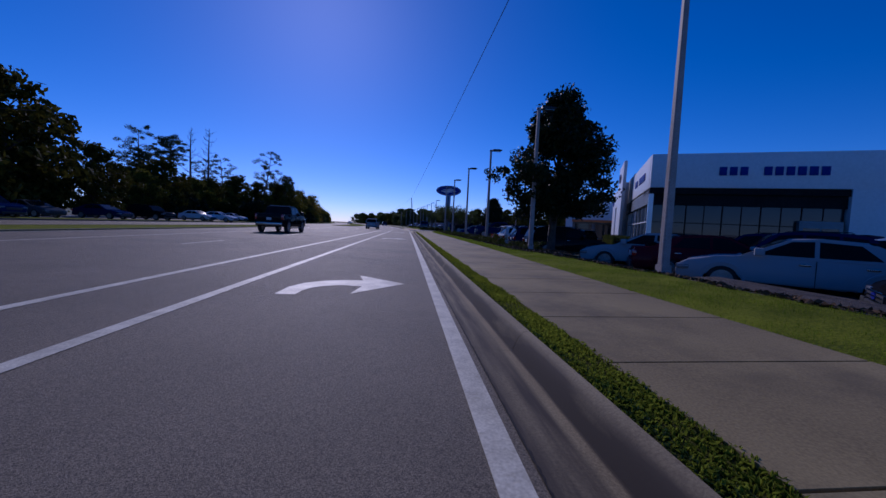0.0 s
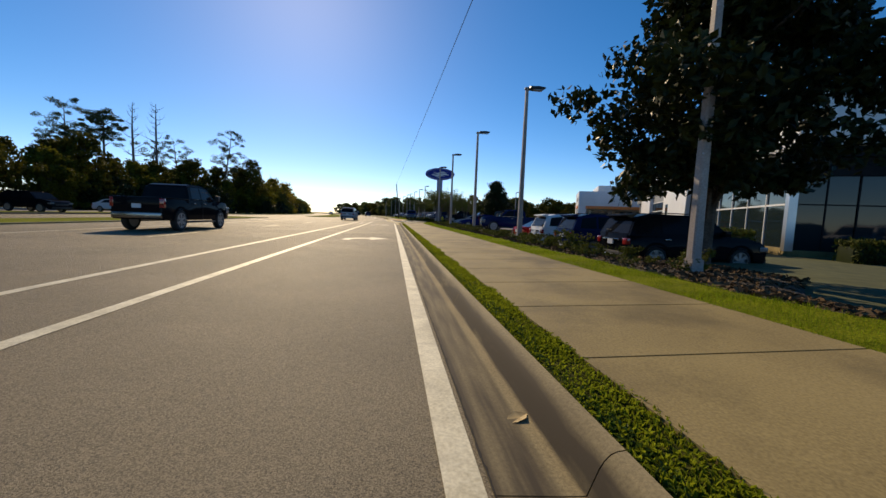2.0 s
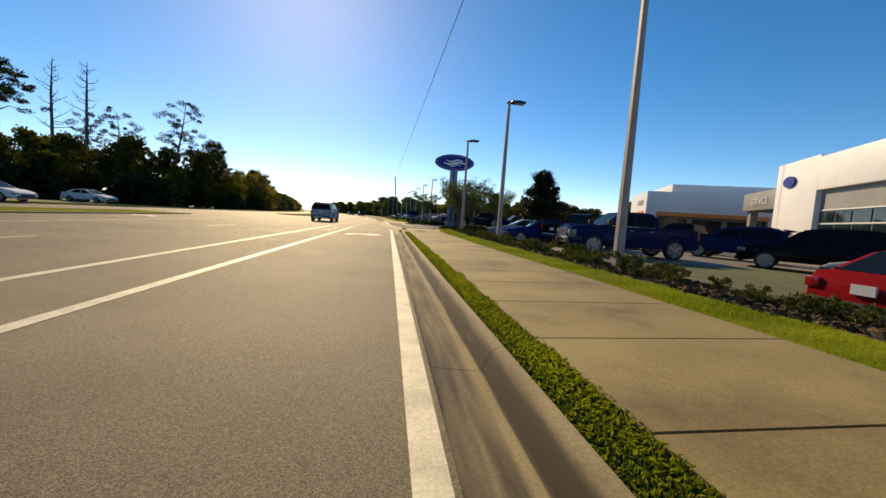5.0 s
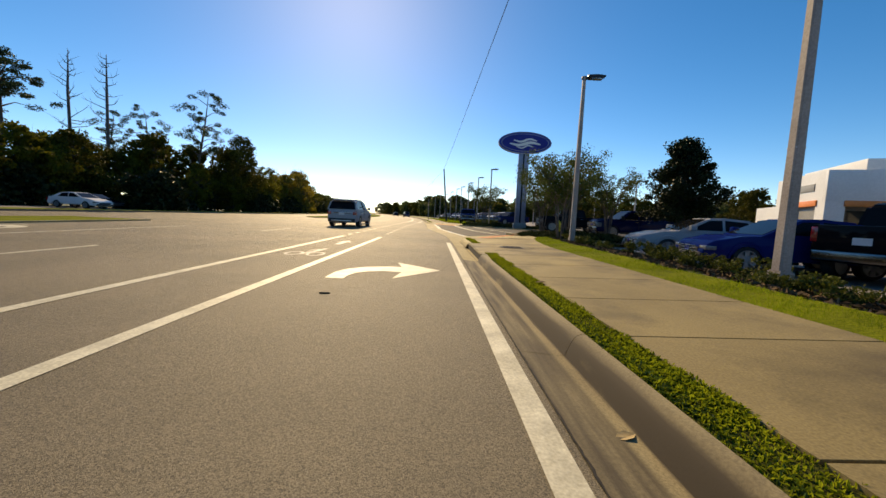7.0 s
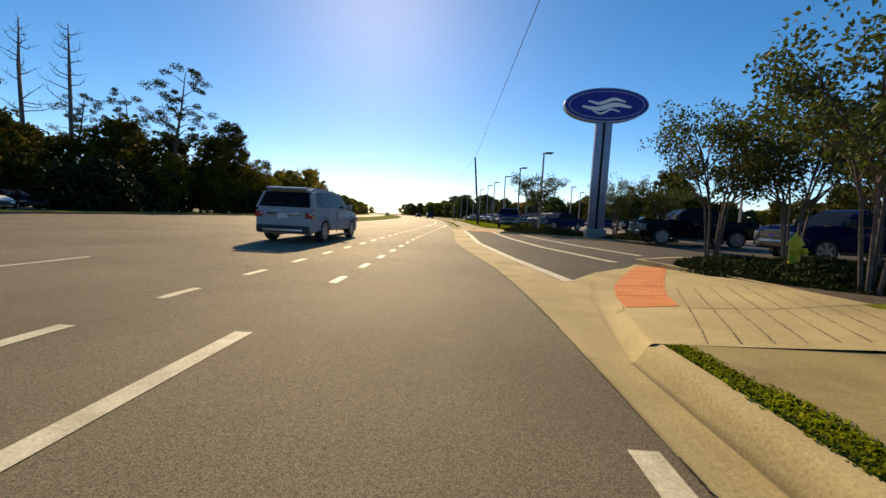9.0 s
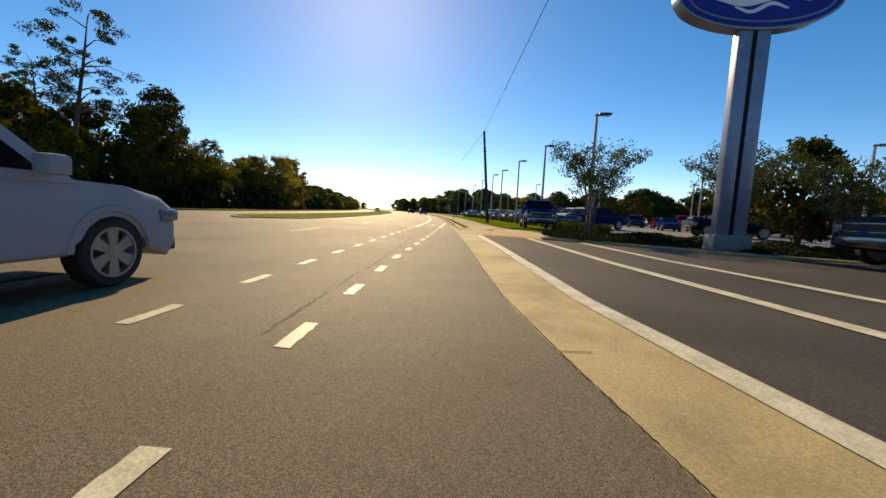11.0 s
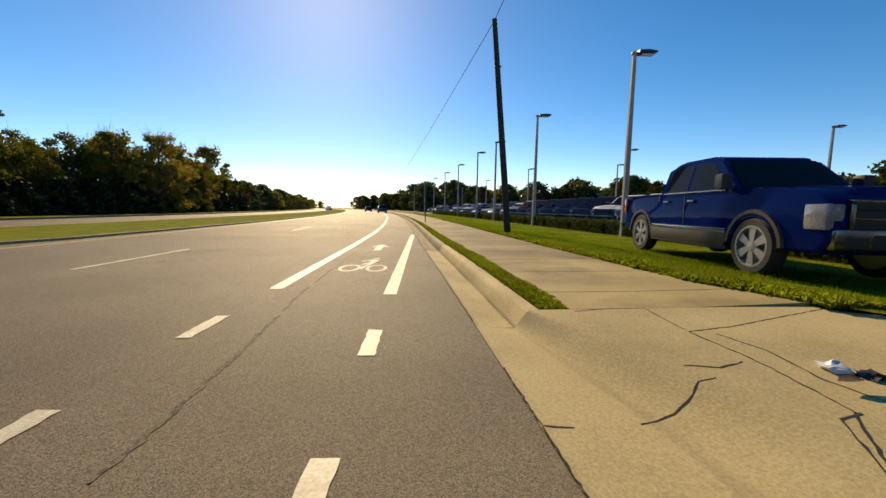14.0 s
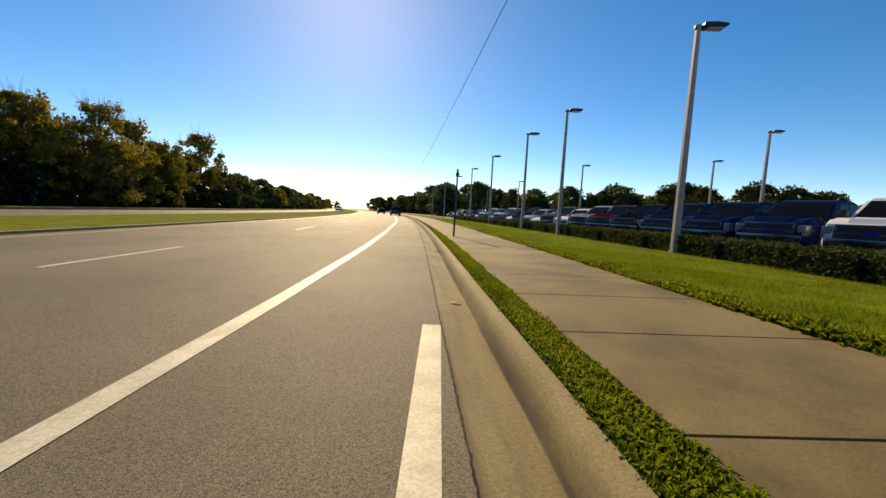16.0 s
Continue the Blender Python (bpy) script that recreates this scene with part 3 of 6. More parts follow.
s_left = lambda y: edge(y) if y <= 59.2 else float(np.interp(y, [59.2, 60.3, 62.6], [1.42, 2.15, 3.7]))
s_right = table([55.2, 56.9, 58.1, 60.1, 62.6], [3.7, 4.3, 4.42, 4.55, 4.05])
s_back, s_roll, s_top = table([54.5, 55.2, 55.6, 56, 56.4, 56.8, 57.3, 58, 60.3, 62.6], [0.88, 0.86, 0.97, 1.1, 1.22, 1.35, 1.54, 1.92, 2.6, 3.85]), table([54.5, 55.2, 56, 57, 58, 62], [0.16, 0.16, 0.24, 0.36, 0.6, 0.4]), table([55.2, 55.6, 56, 56.4, 56.8, 57.2, 58, 63], [0.145, 0.132, 0.108, 0.078, 0.05, 0.03, 0.014, 0.004])
south_z = corner(s_left, s_back, s_roll, s_top, s_right, table([55.2, 57, 58.1, 60, 62.6], [0.23, 0.23, 0.19, 0.11, 0.015]))
ramp("curb_ramp", 55.2, 62.6, s_left, s_right, south_z, s_back, s_roll, s_top, "pale concrete ramp at the driveway corner")
n_left = lambda y: edge(y) if y >= 81.0 else float(np.interp(y, [78.9, 79.6, 80, 80.5, 81], [2.0, 1.88, 1.39, 0.63, -0.5]))
n_right = table([78.9, 79.5, 80.9, 82.3, 83.2, 84.3, 84.7, 84.86], [2.04, 2.1, 2.45, 2.82, 2.62, 2.25, 1.62, 1.6])
n_back, n_roll, n_top = table([78.9, 79.6, 80.5, 81.2, 82, 82.8, 83.5, 84.2, 84.86], [2.02, 1.95, 0.95, 0.3, -0.02, -0.25, -0.48, -0.78, -1.1]), table([79, 81, 82.4, 83.5, 84.2, 84.86], [0.3, 0.8, 0.75, 0.5, 0.36, 0.16]), table([79, 81, 82, 82.8, 83.5, 84.2, 84.86], [0.004, 0.012, 0.035, 0.07, 0.1, 0.13, 0.145])
north_z = corner(n_left, n_back, n_roll, n_top, n_right, table([78.9, 80, 81, 82, 83, 84.86], [0.02, 0.06, 0.11, 0.15, 0.17, 0.18]))
ramp("curb_ramp", 78.9, 84.86, n_left, n_right, north_z, n_back, n_roll, n_top, "pale concrete ramp at the driveway corner")


def tactile(name, along, h):
    """A bent strip of orange plates with rows of low domes, lying on the ramp."""
    t = thing(name, "orange tactile warning plates with raised domes", "tactile paving", None, "tactile plates", "structure")
    lay = lambda x, y: (x, y, h(x, y) + 0.006)
    for (xa, ya, xb, yb), (xc, yc, xd, yd) in zip(along, along[1:]):
        at = lambda u, w: lay((xa + (xb - xa) * w) * (1 - u) + (xc + (xd - xc) * w) * u, (ya + (yb - ya) * w) * (1 - u) + (yc + (yd - yc) * w) * u)
        b = bmesh.new()
        g = [[b.verts.new(at(0.01 + 0.98 * i / 6, j / 6)) for j in range(7)] for i in range(7)]
        for i in range(6):
            for j in range(6):
                b.faces.new((g[i][j], g[i][j + 1], g[i + 1][j + 1], g[i + 1][j]))
        ex = bmesh.ops.extrude_face_region(b, geom=list(b.faces))
        bmesh.ops.translate(b, vec=(0, 0, -0.03), verts=[v for v in ex["geom"] if isinstance(v, bmesh.types.BMVert)])
        p = part("plate", b, ORANGE, t)
        b = bmesh.new()
        for i in range(12):
            for j in range(9):
                c = Vector(at((i + 0.5) / 12, (j + 0.5) / 9))
                rim = [b.verts.new(c + Vector((0.017 * math.cos(k * 1.0472), 0.017 * math.sin(k * 1.0472), 0.0005))) for k in range(6)]
                cap = [b.verts.new(c + Vector((0.009 * math.cos(k * 1.0472), 0.009 * math.sin(k * 1.0472), 0.0025))) for k in range(6)]
                b.faces.new(cap)
                for k in range(6):
                    b.faces.new((rim[k], rim[(k + 1) % 6], cap[(k + 1) % 6], cap[k]))
        d = part("dome_rows", b, ORANGE, p)
        d["kind"] = "stuff"


tactile("tactile_strip", [(1.38, 56.9, 2.09, 57.03), (1.62, 57.8, 2.38, 57.85), (1.95, 58.7, 2.78, 58.7), (2.5, 59.75, 3.25, 59.6), (3.1, 60.8, 3.8, 60.6), (3.72, 61.85, 4.3, 61.5)], south_z)
tactile("tactile_strip", [(-0.4, 82.35, -0.1, 83.0), (0.05, 81.75, 0.42, 82.35), (0.55, 81.1, 0.9, 81.7), (1.12, 80.45, 1.45, 81.0), (1.75, 79.72, 2.0, 80.25)], north_z)

# ---- verges ----
kerb_grass = [(-30, 49.0), (52.2, 55.2), (84.87, 200)]
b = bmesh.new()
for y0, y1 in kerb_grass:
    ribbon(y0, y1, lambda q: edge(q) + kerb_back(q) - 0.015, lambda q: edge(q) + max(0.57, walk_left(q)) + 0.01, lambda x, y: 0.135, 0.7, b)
structure("grass_strip", b, STRIP_SOIL_SHADED, "narrow strip of green grass beside the kerb", "grass")
verge_r = lambda q: edge(q) + float(np.interp(q, [-60, 7, 12, 15, 34, 46, 54, 56.5], [4.5, 4.5, 4.2, 3.72, 3.7, 3.75, 4.1, 4.4])) + 0.05 * math.sin(2.1 * q) + 0.04 * math.sin(5.3 * q + 1)
bed_r = lambda q: edge(q) + float(np.interp(q, [-60, 12, 16, 17.5, 20.3, 21.6, 34, 46, 54, 56.5], [5.3, 5.5, 5.7, 8.0, 8.0, 6.3, 6.3, 6.3, 6.35, 6.15]))
lot_z = lambda y: float(np.interp(y, [14, 19, 34, 42], [-0.3, -0.42, -0.42, -0.1]))
structure("verge", ribbon(-60, 57, lambda q: edge(q) + walk_right(q) - 0.01, verge_r, lambda x, y: rise(x - edge(y), y) - 0.015, 1), SOIL, "mown green grass verge beside the sidewalk", "grass")
structure("verge", ribbon(82.2, 420, lambda q: max(edge(q) + walk_right(q), n_right(q) if q < 84.86 else -99) - 0.01, lambda q: edge(q) + 8.6, lambda x, y: rise(x - edge(y), y) - 0.015, 1.5), SOIL, "wide mown green grass verge beside the sidewalk", "grass")
structure("planting_bed", ribbon(-30, 57.5, verge_r, bed_r, lambda x, y: -0.02 if x > verge_r(y) + 1 else rise(x - edge(y), y) - 0.02, 1), MULCH, "dark mulch bed with low shrubs", "planting bed")
structure("parking_lot", ribbon(-60, 57.6, bed_r, lambda q: 75, lambda x, y: lot_z(y), 2), LOT, "pale grey asphalt parking lot", "parking lot")
structure("parking_lot", ribbon(82.3, 420, lambda q: edge(q) + 8.6, lambda q: edge(q) + 110, lambda x, y: 0.1, 4), LOT, "pale grey asphalt parking lot", "parking lot")
structure("parking_kerb", ribbon(-30, 57.5, lambda q: bed_r(q) - 0.03, lambda q: bed_r(q) + 0.12, lambda x, y: lot_z(y) - 0.05, 1, None, 0.2), CONCRETE, "low concrete kerb between bed and parking lot", "kerb")

# island bed south of the driveway (under the small trees) and north of it (under the sign)
def bed(name, outline, z, label, bare=()):
    t = structure(name, prism(outline, z - 0.3, z), MULCH, label, "planting bed")
    ring = bmesh.new()
    n = len(outline)
    cx, cy = sum(p[0] for p in outline) / n, sum(p[1] for p in outline) / n
    out = [(x + 0.16 * (x - cx) / math.hypot(x - cx, y - cy), y + 0.16 * (y - cy) / math.hypot(x - cx, y - cy)) for x, y in outline]
    for i in range(n):
        j = (i + 1) % n
        if i in bare:
            continue
        prism([outline[i], outline[j], out[j], out[i]], 0.0, z + 0.01, ring)
    k = part("bed_kerb", ring, APRON, t)
    return t


bed("island_bed", [(4.1, 62.4), (4.65, 59.8), (4.85, 57.3), (7, 57.7), (10, 59), (12.5, 61.5), (12, 64), (9, 64.5), (6, 63.8)], 0.15, "kerbed planting island with low juniper")
bed("island_bed", [(2.3, 79.3), (5, 77.4), (7, 75.6), (10.5, 74.4), (13, 75), (13.5, 79), (9.5, 82), (4.5, 84), (2.7, 82)], 0.12, "kerbed planting island with low juniper", (6, 7))

# ---- median and far side ----
med_x0 = lambda y: float(np.interp(y, [87.0, 88.0, 89.5, 93], [-14.7, -13.6, -12.6, -12.1])) + bend(y)
med_x1 = lambda y: float(np.interp(y, [87.0, 88.0, 89.5, 93], [-15.2, -16.2, -17.1, -18.0])) + bend(y)
m1 = structure("median", ribbon(87.0, 400, med_x1, med_x0, flat(0.06), 1.5), SOIL, "green grass median between the carriageways", "median")
part("median_kerb", ribbon(87.0, 400, lambda q: med_x0(q), lambda q: med_x0(q) + 0.16, flat(0.0), 1.5, None, 0.072), KERB_TOP, m1)
part("median_kerb", ribbon(87.0, 400, lambda q: med_x1(q) - 0.16, med_x1, flat(0.0), 1.5, None, 0.072), KERB_TOP, m1)
part("median_nose", ribbon(86.6, 87.05, lambda q: -15.4, lambda q: -14.5, flat(0.0), 0.3, None, 0.07), KERB_TOP, m1)
m2 = structure("median", ribbon(-60, 60, lambda q: -19.2, lambda q: -15.4, flat(0.06), 2), SOIL, "green grass median between the carriageways", "median")
part("median_kerb", ribbon(-60, 60.1, lambda q: -15.4, lambda q: -15.24, flat(0.0), 2, None, 0.072), KERB_TOP, m2)
part("median_kerb", ribbon(-60, 60.1, lambda q: -19.36, lambda q: -19.2, flat(0.0), 2, None, 0.072), KERB_TOP, m2)
far_edge = lambda y: float(np.interp(y, [-60, 80, 105], [-27, -27, -25.2])) + bend(y)
v = structure("far_verge", ribbon(-60, 420, lambda q: far_edge(q) - 4, far_edge, flat(0.1), 3), SOIL, "grass verge on the far side of the road", "grass")
part("far_kerb", ribbon(-60, 420, lambda q: far_edge(q), lambda q: far_edge(q) + 0.16, flat(0.0), 3, None, 0.13), GUTTER, v)
structure("side_lot", ribbon(20, 84, lambda q: -45, lambda q: far_edge(q) - 3.9, flat(0.06), 4), LOT, "asphalt lot under the trees across the road", "parking lot")

# ---- lamp posts ----
def lamp_post():
    t = thing("lamp_post", "tall tapered concrete lamp post with one dark flat head", "lamp post", None, "lamp posts")
    h = 6.45
    b = bmesh.new()
    pts = [(-0.14, 0.0), (-0.13, 0.1), (-0.085, h)]
    rings = []
    for w, z in ((0.1, -0.3), (0.1, 0.05), (0.085, 2.5), (0.06, h)):
        rings.append([b.verts.new((sx * w, sy * w, z)) for sx, sy in ((-1, -0.7), (-0.7, -1), (0.7, -1), (1, -0.7), (1, 0.7), (0.7, 1), (-0.7, 1), (-1, 0.7))])
    for r, s in zip(rings, rings[1:]):
        for k in range(8):
            b.faces.new((r[k], r[(k + 1) % 8], s[(k + 1) % 8], s[k]))
    b.faces.new(rings[-1])
    part("pole", b, POLE_GREY, t)
    part("base_cover", prism([(-0.12, -0.12), (0.12, -0.12), (0.12, 0.12), (-0.12, 0.12)], -0.3, 0.06, bevel=0.02), POLE_GREY, t)
    part("bracket", box(-0.1, 0.14, -0.05, 0.05, h - 0.12, h - 0.02, 0.01), BLACK_METAL, t)
    head = part("head", prism([(0.1, h - 0.06), (0.2, h - 0.09), (0.62, h - 0.06), (0.8, h - 0.02), (0.8, h + 0.03), (0.5, h + 0.06), (0.12, h + 0.03)], -0.16, 0.16, axis="y", bevel=0.015), BLACK_METAL, t, "flat black lamp head")
    part("lens", box(0.25, 0.7, -0.12, 0.12, h - 0.1, h - 0.085), STEEL, head)
    for z in (2.0, 4.6):
        part("collar", box(-0.094 + 0.006 * z, 0.094 - 0.006 * z, -0.094 + 0.006 * z, 0.094 - 0.006 * z, z, z + 0.03, 0.008), STEEL, t)
    return t


LAMPS = [(6.0, 8.3), (5.83, 17.5), (5.78, 27.5), (5.6, 36.5), (5.4, 46.0), (5.35, 55.4), (6.05, 85.4), (5.6, 95.45), (5.0, 104.8), (4.35, 114.0), (3.74, 120.2), (2.9, 131), (1.9, 142), (0.6, 153), (-1, 165), (-3.4, 178), (17.2, 116), (24.5, 105), (22, 127), (13, 134), (11, 156), (34, 122), (26, 90), (9, 180)]
post = lamp_post()
for i, (x, y) in enumerate(LAMPS):
    m = pose(x, y, rise(x - edge(y), y) + 0.0, 0, 0, (7 * i) % 5 - 2) @ Matrix.Diagonal((1, 1, 1.035 if y > 80 else 1.0, 1))
    if i == 0:
        post.matrix_basis = m
    else:
        copy_thing(post, m)

# utility pole with its top cut off, and a thin post
t = thing("utility_pole", "dark weathered wooden pole cut off at the top", "utility pole", pose(1.19, 95.6, 0.22))
part("shaft", tube([(0.03, 0, -0.2), (-0.12, 0, 1.5), (-0.44, 0.02, 4.8), (-0.7, 0.05, 7.55)], [0.13, 0.122, 0.105, 0.088], 12), WOOD_POLE, t)
part("bolt", box(-0.66, -0.42, -0.03, 0.03, 5.9, 5.96), IRON, t)
part("ground_wire", tube([(0.02, -0.135, 0), (-0.12, -0.126, 1.5), (-0.44, -0.1, 4.8)], [0.008] * 3, 5), IRON, t)
cable = thing("overhead_cable", "thin black overhead cable slung from the wooden pole", "cable")
for (xa, ya, za), (xb, yb, zb), dip in (((3.6, -16, 8.6), (0.49, 95.65, 7.72), 0.25), ((0.49, 95.65, 7.72), (-9.5, 190, 8.2), 0.8)):
    part("cable_span", tube([(xa + (xb - xa) * f, ya + (yb - ya) * f, za + (zb - za) * f - dip * 4 * f * (1 - f)) for f in np.linspace(0, 1, 40)], [0.013] * 40, 5), BLACK_METAL, cable)
t = thing("sign_post", "thin weathered steel post on the grass strip", "post", pose(-1.7, 107.2, 0.14))
part("shaft", tube([(0, 0, -0.1), (0.02, 0, 1.2), (0.03, 0, 2.45)], [0.035, 0.033, 0.03], 8), IRON, t)
part("clamp", box(-0.03, 0.09, -0.045, 0.045, 2.2, 2.32, 0.005), IRON, t)

# ---- pylon sign ----
t = thing("pylon_sign", "tall pylon sign with a blue oval board on a silver column", "sign", pose(7.85, 76.8, 0.25, 0, 0, -3))
part("plinth", box(-0.62, 0.62, -0.3, 0.3, -0.2, 0.4, 0.04), GREY_PANEL, t)
for s in (-1, 1):
    part("column", box(s * 0.28 - 0.21, s * 0.28 + 0.21, -0.16, 0.16, 0.38, 7.3, 0.02), SIGN_SILVER, t)
part("column_core", box(-0.09, 0.09, -0.11, 0.11, 0.38, 7.3), CHARCOAL, t)


def oval(rx, rz, y0, y1, n=48):
    return prism([(rx * math.cos(a), rz * math.sin(a)) for a in np.linspace(0, 2 * math.pi, n, endpoint=False)], y0, y1, None, "y", 0.02)


board = part("board", oval(2.52, 1.03, -0.24, 0.24), SIGN_SILVER, t, "silver oval rim", pose(0, 0, 8.05))
part("rim_line", oval(2.44, 0.96, -0.262, 0.262), BLUE_SIGN, board, "blue oval edge")
part("inner_line", oval(2.28, 0.83, -0.276, 0.276), SIGN_SILVER, board)
part("face", oval(2.22, 0.78, -0.288, 0.288), BLUE_SIGN, board, "deep blue oval face")


def stroke(points, width, y):
    """A curved band of varying width, flat on the board."""
    c = [Vector(p) for p in points]
    up, dn = [], []
    for i, p in enumerate(c):
        d = (c[min(i + 1, len(c) - 1)] - c[max(i - 1, 0)]).normalized()
        w = width * (0.35 + 0.65 * math.sin(math.pi * (i + 0.5) / len(c)))
        up.append((p.x - d.y * w, p.y + d.x * w))
        dn.append((p.x + d.y * w, p.y - d.x * w))
    return prism(up + dn[::-1], y - 0.01, y, None, "y")


# plain white wavy bands in place of the emblem
for dz, w, half in ((0.2, 0.1, 1.1), (-0.12, 0.14, 1.45), (-0.4, 0.06, 0.8)):
    part("emblem", stroke([(half * f, dz + 0.1 * math.sin(4.2 * f) + 0.08 * f) for f in np.linspace(-1, 1, 20)], w, -0.29), WHITE_PANEL, board, "plain white wavy emblem shape")

# ---- showroom ----
BM = Matrix.Translation((16.4, 24.7, -0.3)) @ Matrix.Rotation(radians(-26), 4, "Z")
# local x along the south front, local y along the west side
house = thing("showroom", "white panelled car showroom with dark glazed fronts", "building", BM)
DX, DY, ZT = 13.2, 33.0, 6.95
# south front
part("parapet", box(0, DX, -0.02, 0.5, 4.7, ZT, 0.03), WHITE_PANEL, house, "white metal parapet")
part("pier", box(DX - 2.6, DX, -0.02, 0.6, 0, 4.7), WHITE_PANEL, house)
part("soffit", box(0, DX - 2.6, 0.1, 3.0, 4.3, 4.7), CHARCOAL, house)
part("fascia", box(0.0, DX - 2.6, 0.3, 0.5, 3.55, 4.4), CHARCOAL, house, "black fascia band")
part("roof", box(0.5, DX + 12, 0.5, DY, 5.6, 5.9), GREY_PANEL, house)
part("back_wall", box(DX, DX + 12, 0.6, DY, 0, 6.2), WHITE_PANEL, house)
part("room_wall", box(0.6, DX, 9.0, 9.3, 0, 5.6), GREY_PANEL, house)
part("plinth_wall", box(0.02, DX - 2.6, 0.3, 0.6, -0.1, 0.45), CONCRETE, house)
for i in range(5):
    x0 = 0.25 + i * 2.06
    w = part("window", box(x0 + 0.03, x0 + 2.03, 0.42, 0.45, 0.45, 3.6), GLASS, house, "tinted plate glass")
    for xx in (x0, x0 + 1.03):
        part("mullion", box(xx, xx + 0.05, 0.39, 0.5, 0.45, 3.6), CHARCOAL, w)
    part("transom", box(x0, x0 + 2.06, 0.4, 0.5, 2.35, 2.4), CHARCOAL, w)
d = part("entrance", box(8.3, 10.4, 0.05, 0.4, 0, 2.75, 0.02), GREY_PANEL, house, "framed entrance portal")
part("door_glass", box(8.5, 9.3, 0.03, 0.06, 0.1, 2.3), GLASS, d)
part("door_glass", box(9.4, 10.2, 0.03, 0.06, 0.1, 2.3), GLASS, d)
for x0, count in ((3.9, 3), (6.25, 6)):
    for k in range(count):
        part("name_bar", box(x0 + 0.56 * k, x0 + 0.56 * k + 0.42, -0.09, -0.02, 5.5, 6.05, 0.03), BLUE_SIGN, house, "dark blue bar of lettering")
# west side, main hall
part("west_parapet", box(-0.02, 0.5, 0.5, 10.9, 4.7, ZT, 0.03), WHITE_PANEL, house, "white metal parapet")
for y0, count in ((6.9, 3), (2.6, 6)):
    for k in range(count):
        part("west_name_bar", box(-0.08, -0.02, y0 + 0.56 * k, y0 + 0.56 * k + 0.42, 5.5, 6.05, 0.03), BLUE_SIGN, house, "dark blue bar of lettering")
part("dark_bay", box(0.1, 0.5, 10.9, 16.2, 4.7, 7.25, 0.03), GREY_PANEL, house, "dark grey panelled bay beside the blade")
part("bay_band", box(0.05, 0.45, 10.9, 16.2, 3.6, 4.7), CHARCOAL, house)
part("bay_glass", box(0.2, 0.24, 12.6, 16.2, 0.0, 3.6), GLASS, house)
for yy in (12.6, 13.8, 15.0):
    part("bay_mullion", box(0.14, 0.28, yy, yy + 0.06, 0.0, 3.6), STEEL, house)
part("louvre_band", box(0.0, 0.4, 0.5, 10.9, 3.6, 4.55), GREY_PANEL, house, "grey ribbed metal band")
for k in range(9):
    part("rib", box(-0.02, 0.02, 0.5, 10.9, 3.62 + 0.1 * k, 3.64 + 0.1 * k), GREY_PANEL, house)
part("west_plinth", box(0.0, 0.4, 0.5, 12.6, -0.1, 0.5), CONCRETE, house)
part("corner_post", box(0.0, 0.3, 0.25, 0.55, 0.4, 4.3), STEEL, house)
for i in range(6):
    y0 = 0.6 + i * 2.0
    w = part("window", box(0.2, 0.23, y0, y0 + 2.0, 0.5, 3.6), GLASS, house, "tinted plate glass")
    part("mullion", box(0.14, 0.28, y0 - 0.03, y0 + 0.03, 0.5, 3.6), WHITE_PANEL, w)
    part("transom", box(0.14, 0.28, y0, y0 + 2.0, 2.35, 2.43), WHITE_PANEL, w)
# leaning entrance blade
blade = part("blade", prism([(12.2, 0), (11.6, 4.2), (10.7, 8.45), (15.6, 8.4), (16.1, 6.8), (17.0, 3.0), (17.3, 0)], -0.9, -0.62, None, "x", 0.03), WHITE_PANEL, house, "tall white leaning entrance blade")
for yy, zz, rx, rz in ((14.0, 7.15, 0.95, 0.46),):
    e = oval(rx, rz, -0.05, 0.05, 32)
    bmesh.ops.rotate(e, verts=e.verts, cent=(0, 0, 0), matrix=Matrix.Rotation(radians(90), 3, "Z"))
    ob = part("emblem", e, SIGN_SILVER, blade, "silver oval emblem", pose(-0.95, yy, zz))
    e = oval(rx * 0.88, rz * 0.85, -0.06, 0.06, 32)
    bmesh.ops.rotate(e, verts=e.verts, cent=(0, 0, 0), matrix=Matrix.Rotation(radians(90), 3, "Z"))
    part("blade_emblem_face", e, BLUE_SIGN, blade, "blue oval face", pose(-0.96, yy, zz))
# service wing
wing = part("wing_wall", box(-0.3, 0.3, 28.3, DY + 0.6, 0, 7.4, 0.03), WHITE_PANEL, house, "white service wing wall")
part("wing_wall", box(-0.3, 0.3, 16.2, 21.8, 0, 7.1, 0.03), WHITE_PANEL, house)
part("side_window", box(-0.34, -0.3, 17.7, 20.6, 1.6, 3.2), GLASS, house, "dark window beside the blade")
part("wing_wall", box(-0.3, 0.3, 21.8, 28.3, 5.0, 7.25, 0.03), WHITE_PANEL, house)
g = part("garage_door", box(0.05, 0.12, 21.8, 28.3, 0, 5.0), GREY_PANEL, house, "glazed roll-up garage door")
for k in range(5):
    part("door_rib", box(0.0, 0.06, 21.8, 28.3, 0.9 * k, 0.9 * k + 0.07), WHITE_PANEL, g)
for k in range(4):
    for z in (1.0, 1.9, 2.8):
        part("door_pane", box(0.0, 0.05, 22.0 + 1.58 * k, 23.4 + 1.58 * k, z, z + 0.75), GLASS, g)
part("wing_north", box(-0.3, 14, DY - 0.3, DY, 0, 7.4), WHITE_PANEL, house)
e = oval(0.8, 0.42, -0.06, 0.06, 32)
bmesh.ops.rotate(e, verts=e.verts, cent=(0, 0, 0), matrix=Matrix.Rotation(radians(90), 3, "Z"))
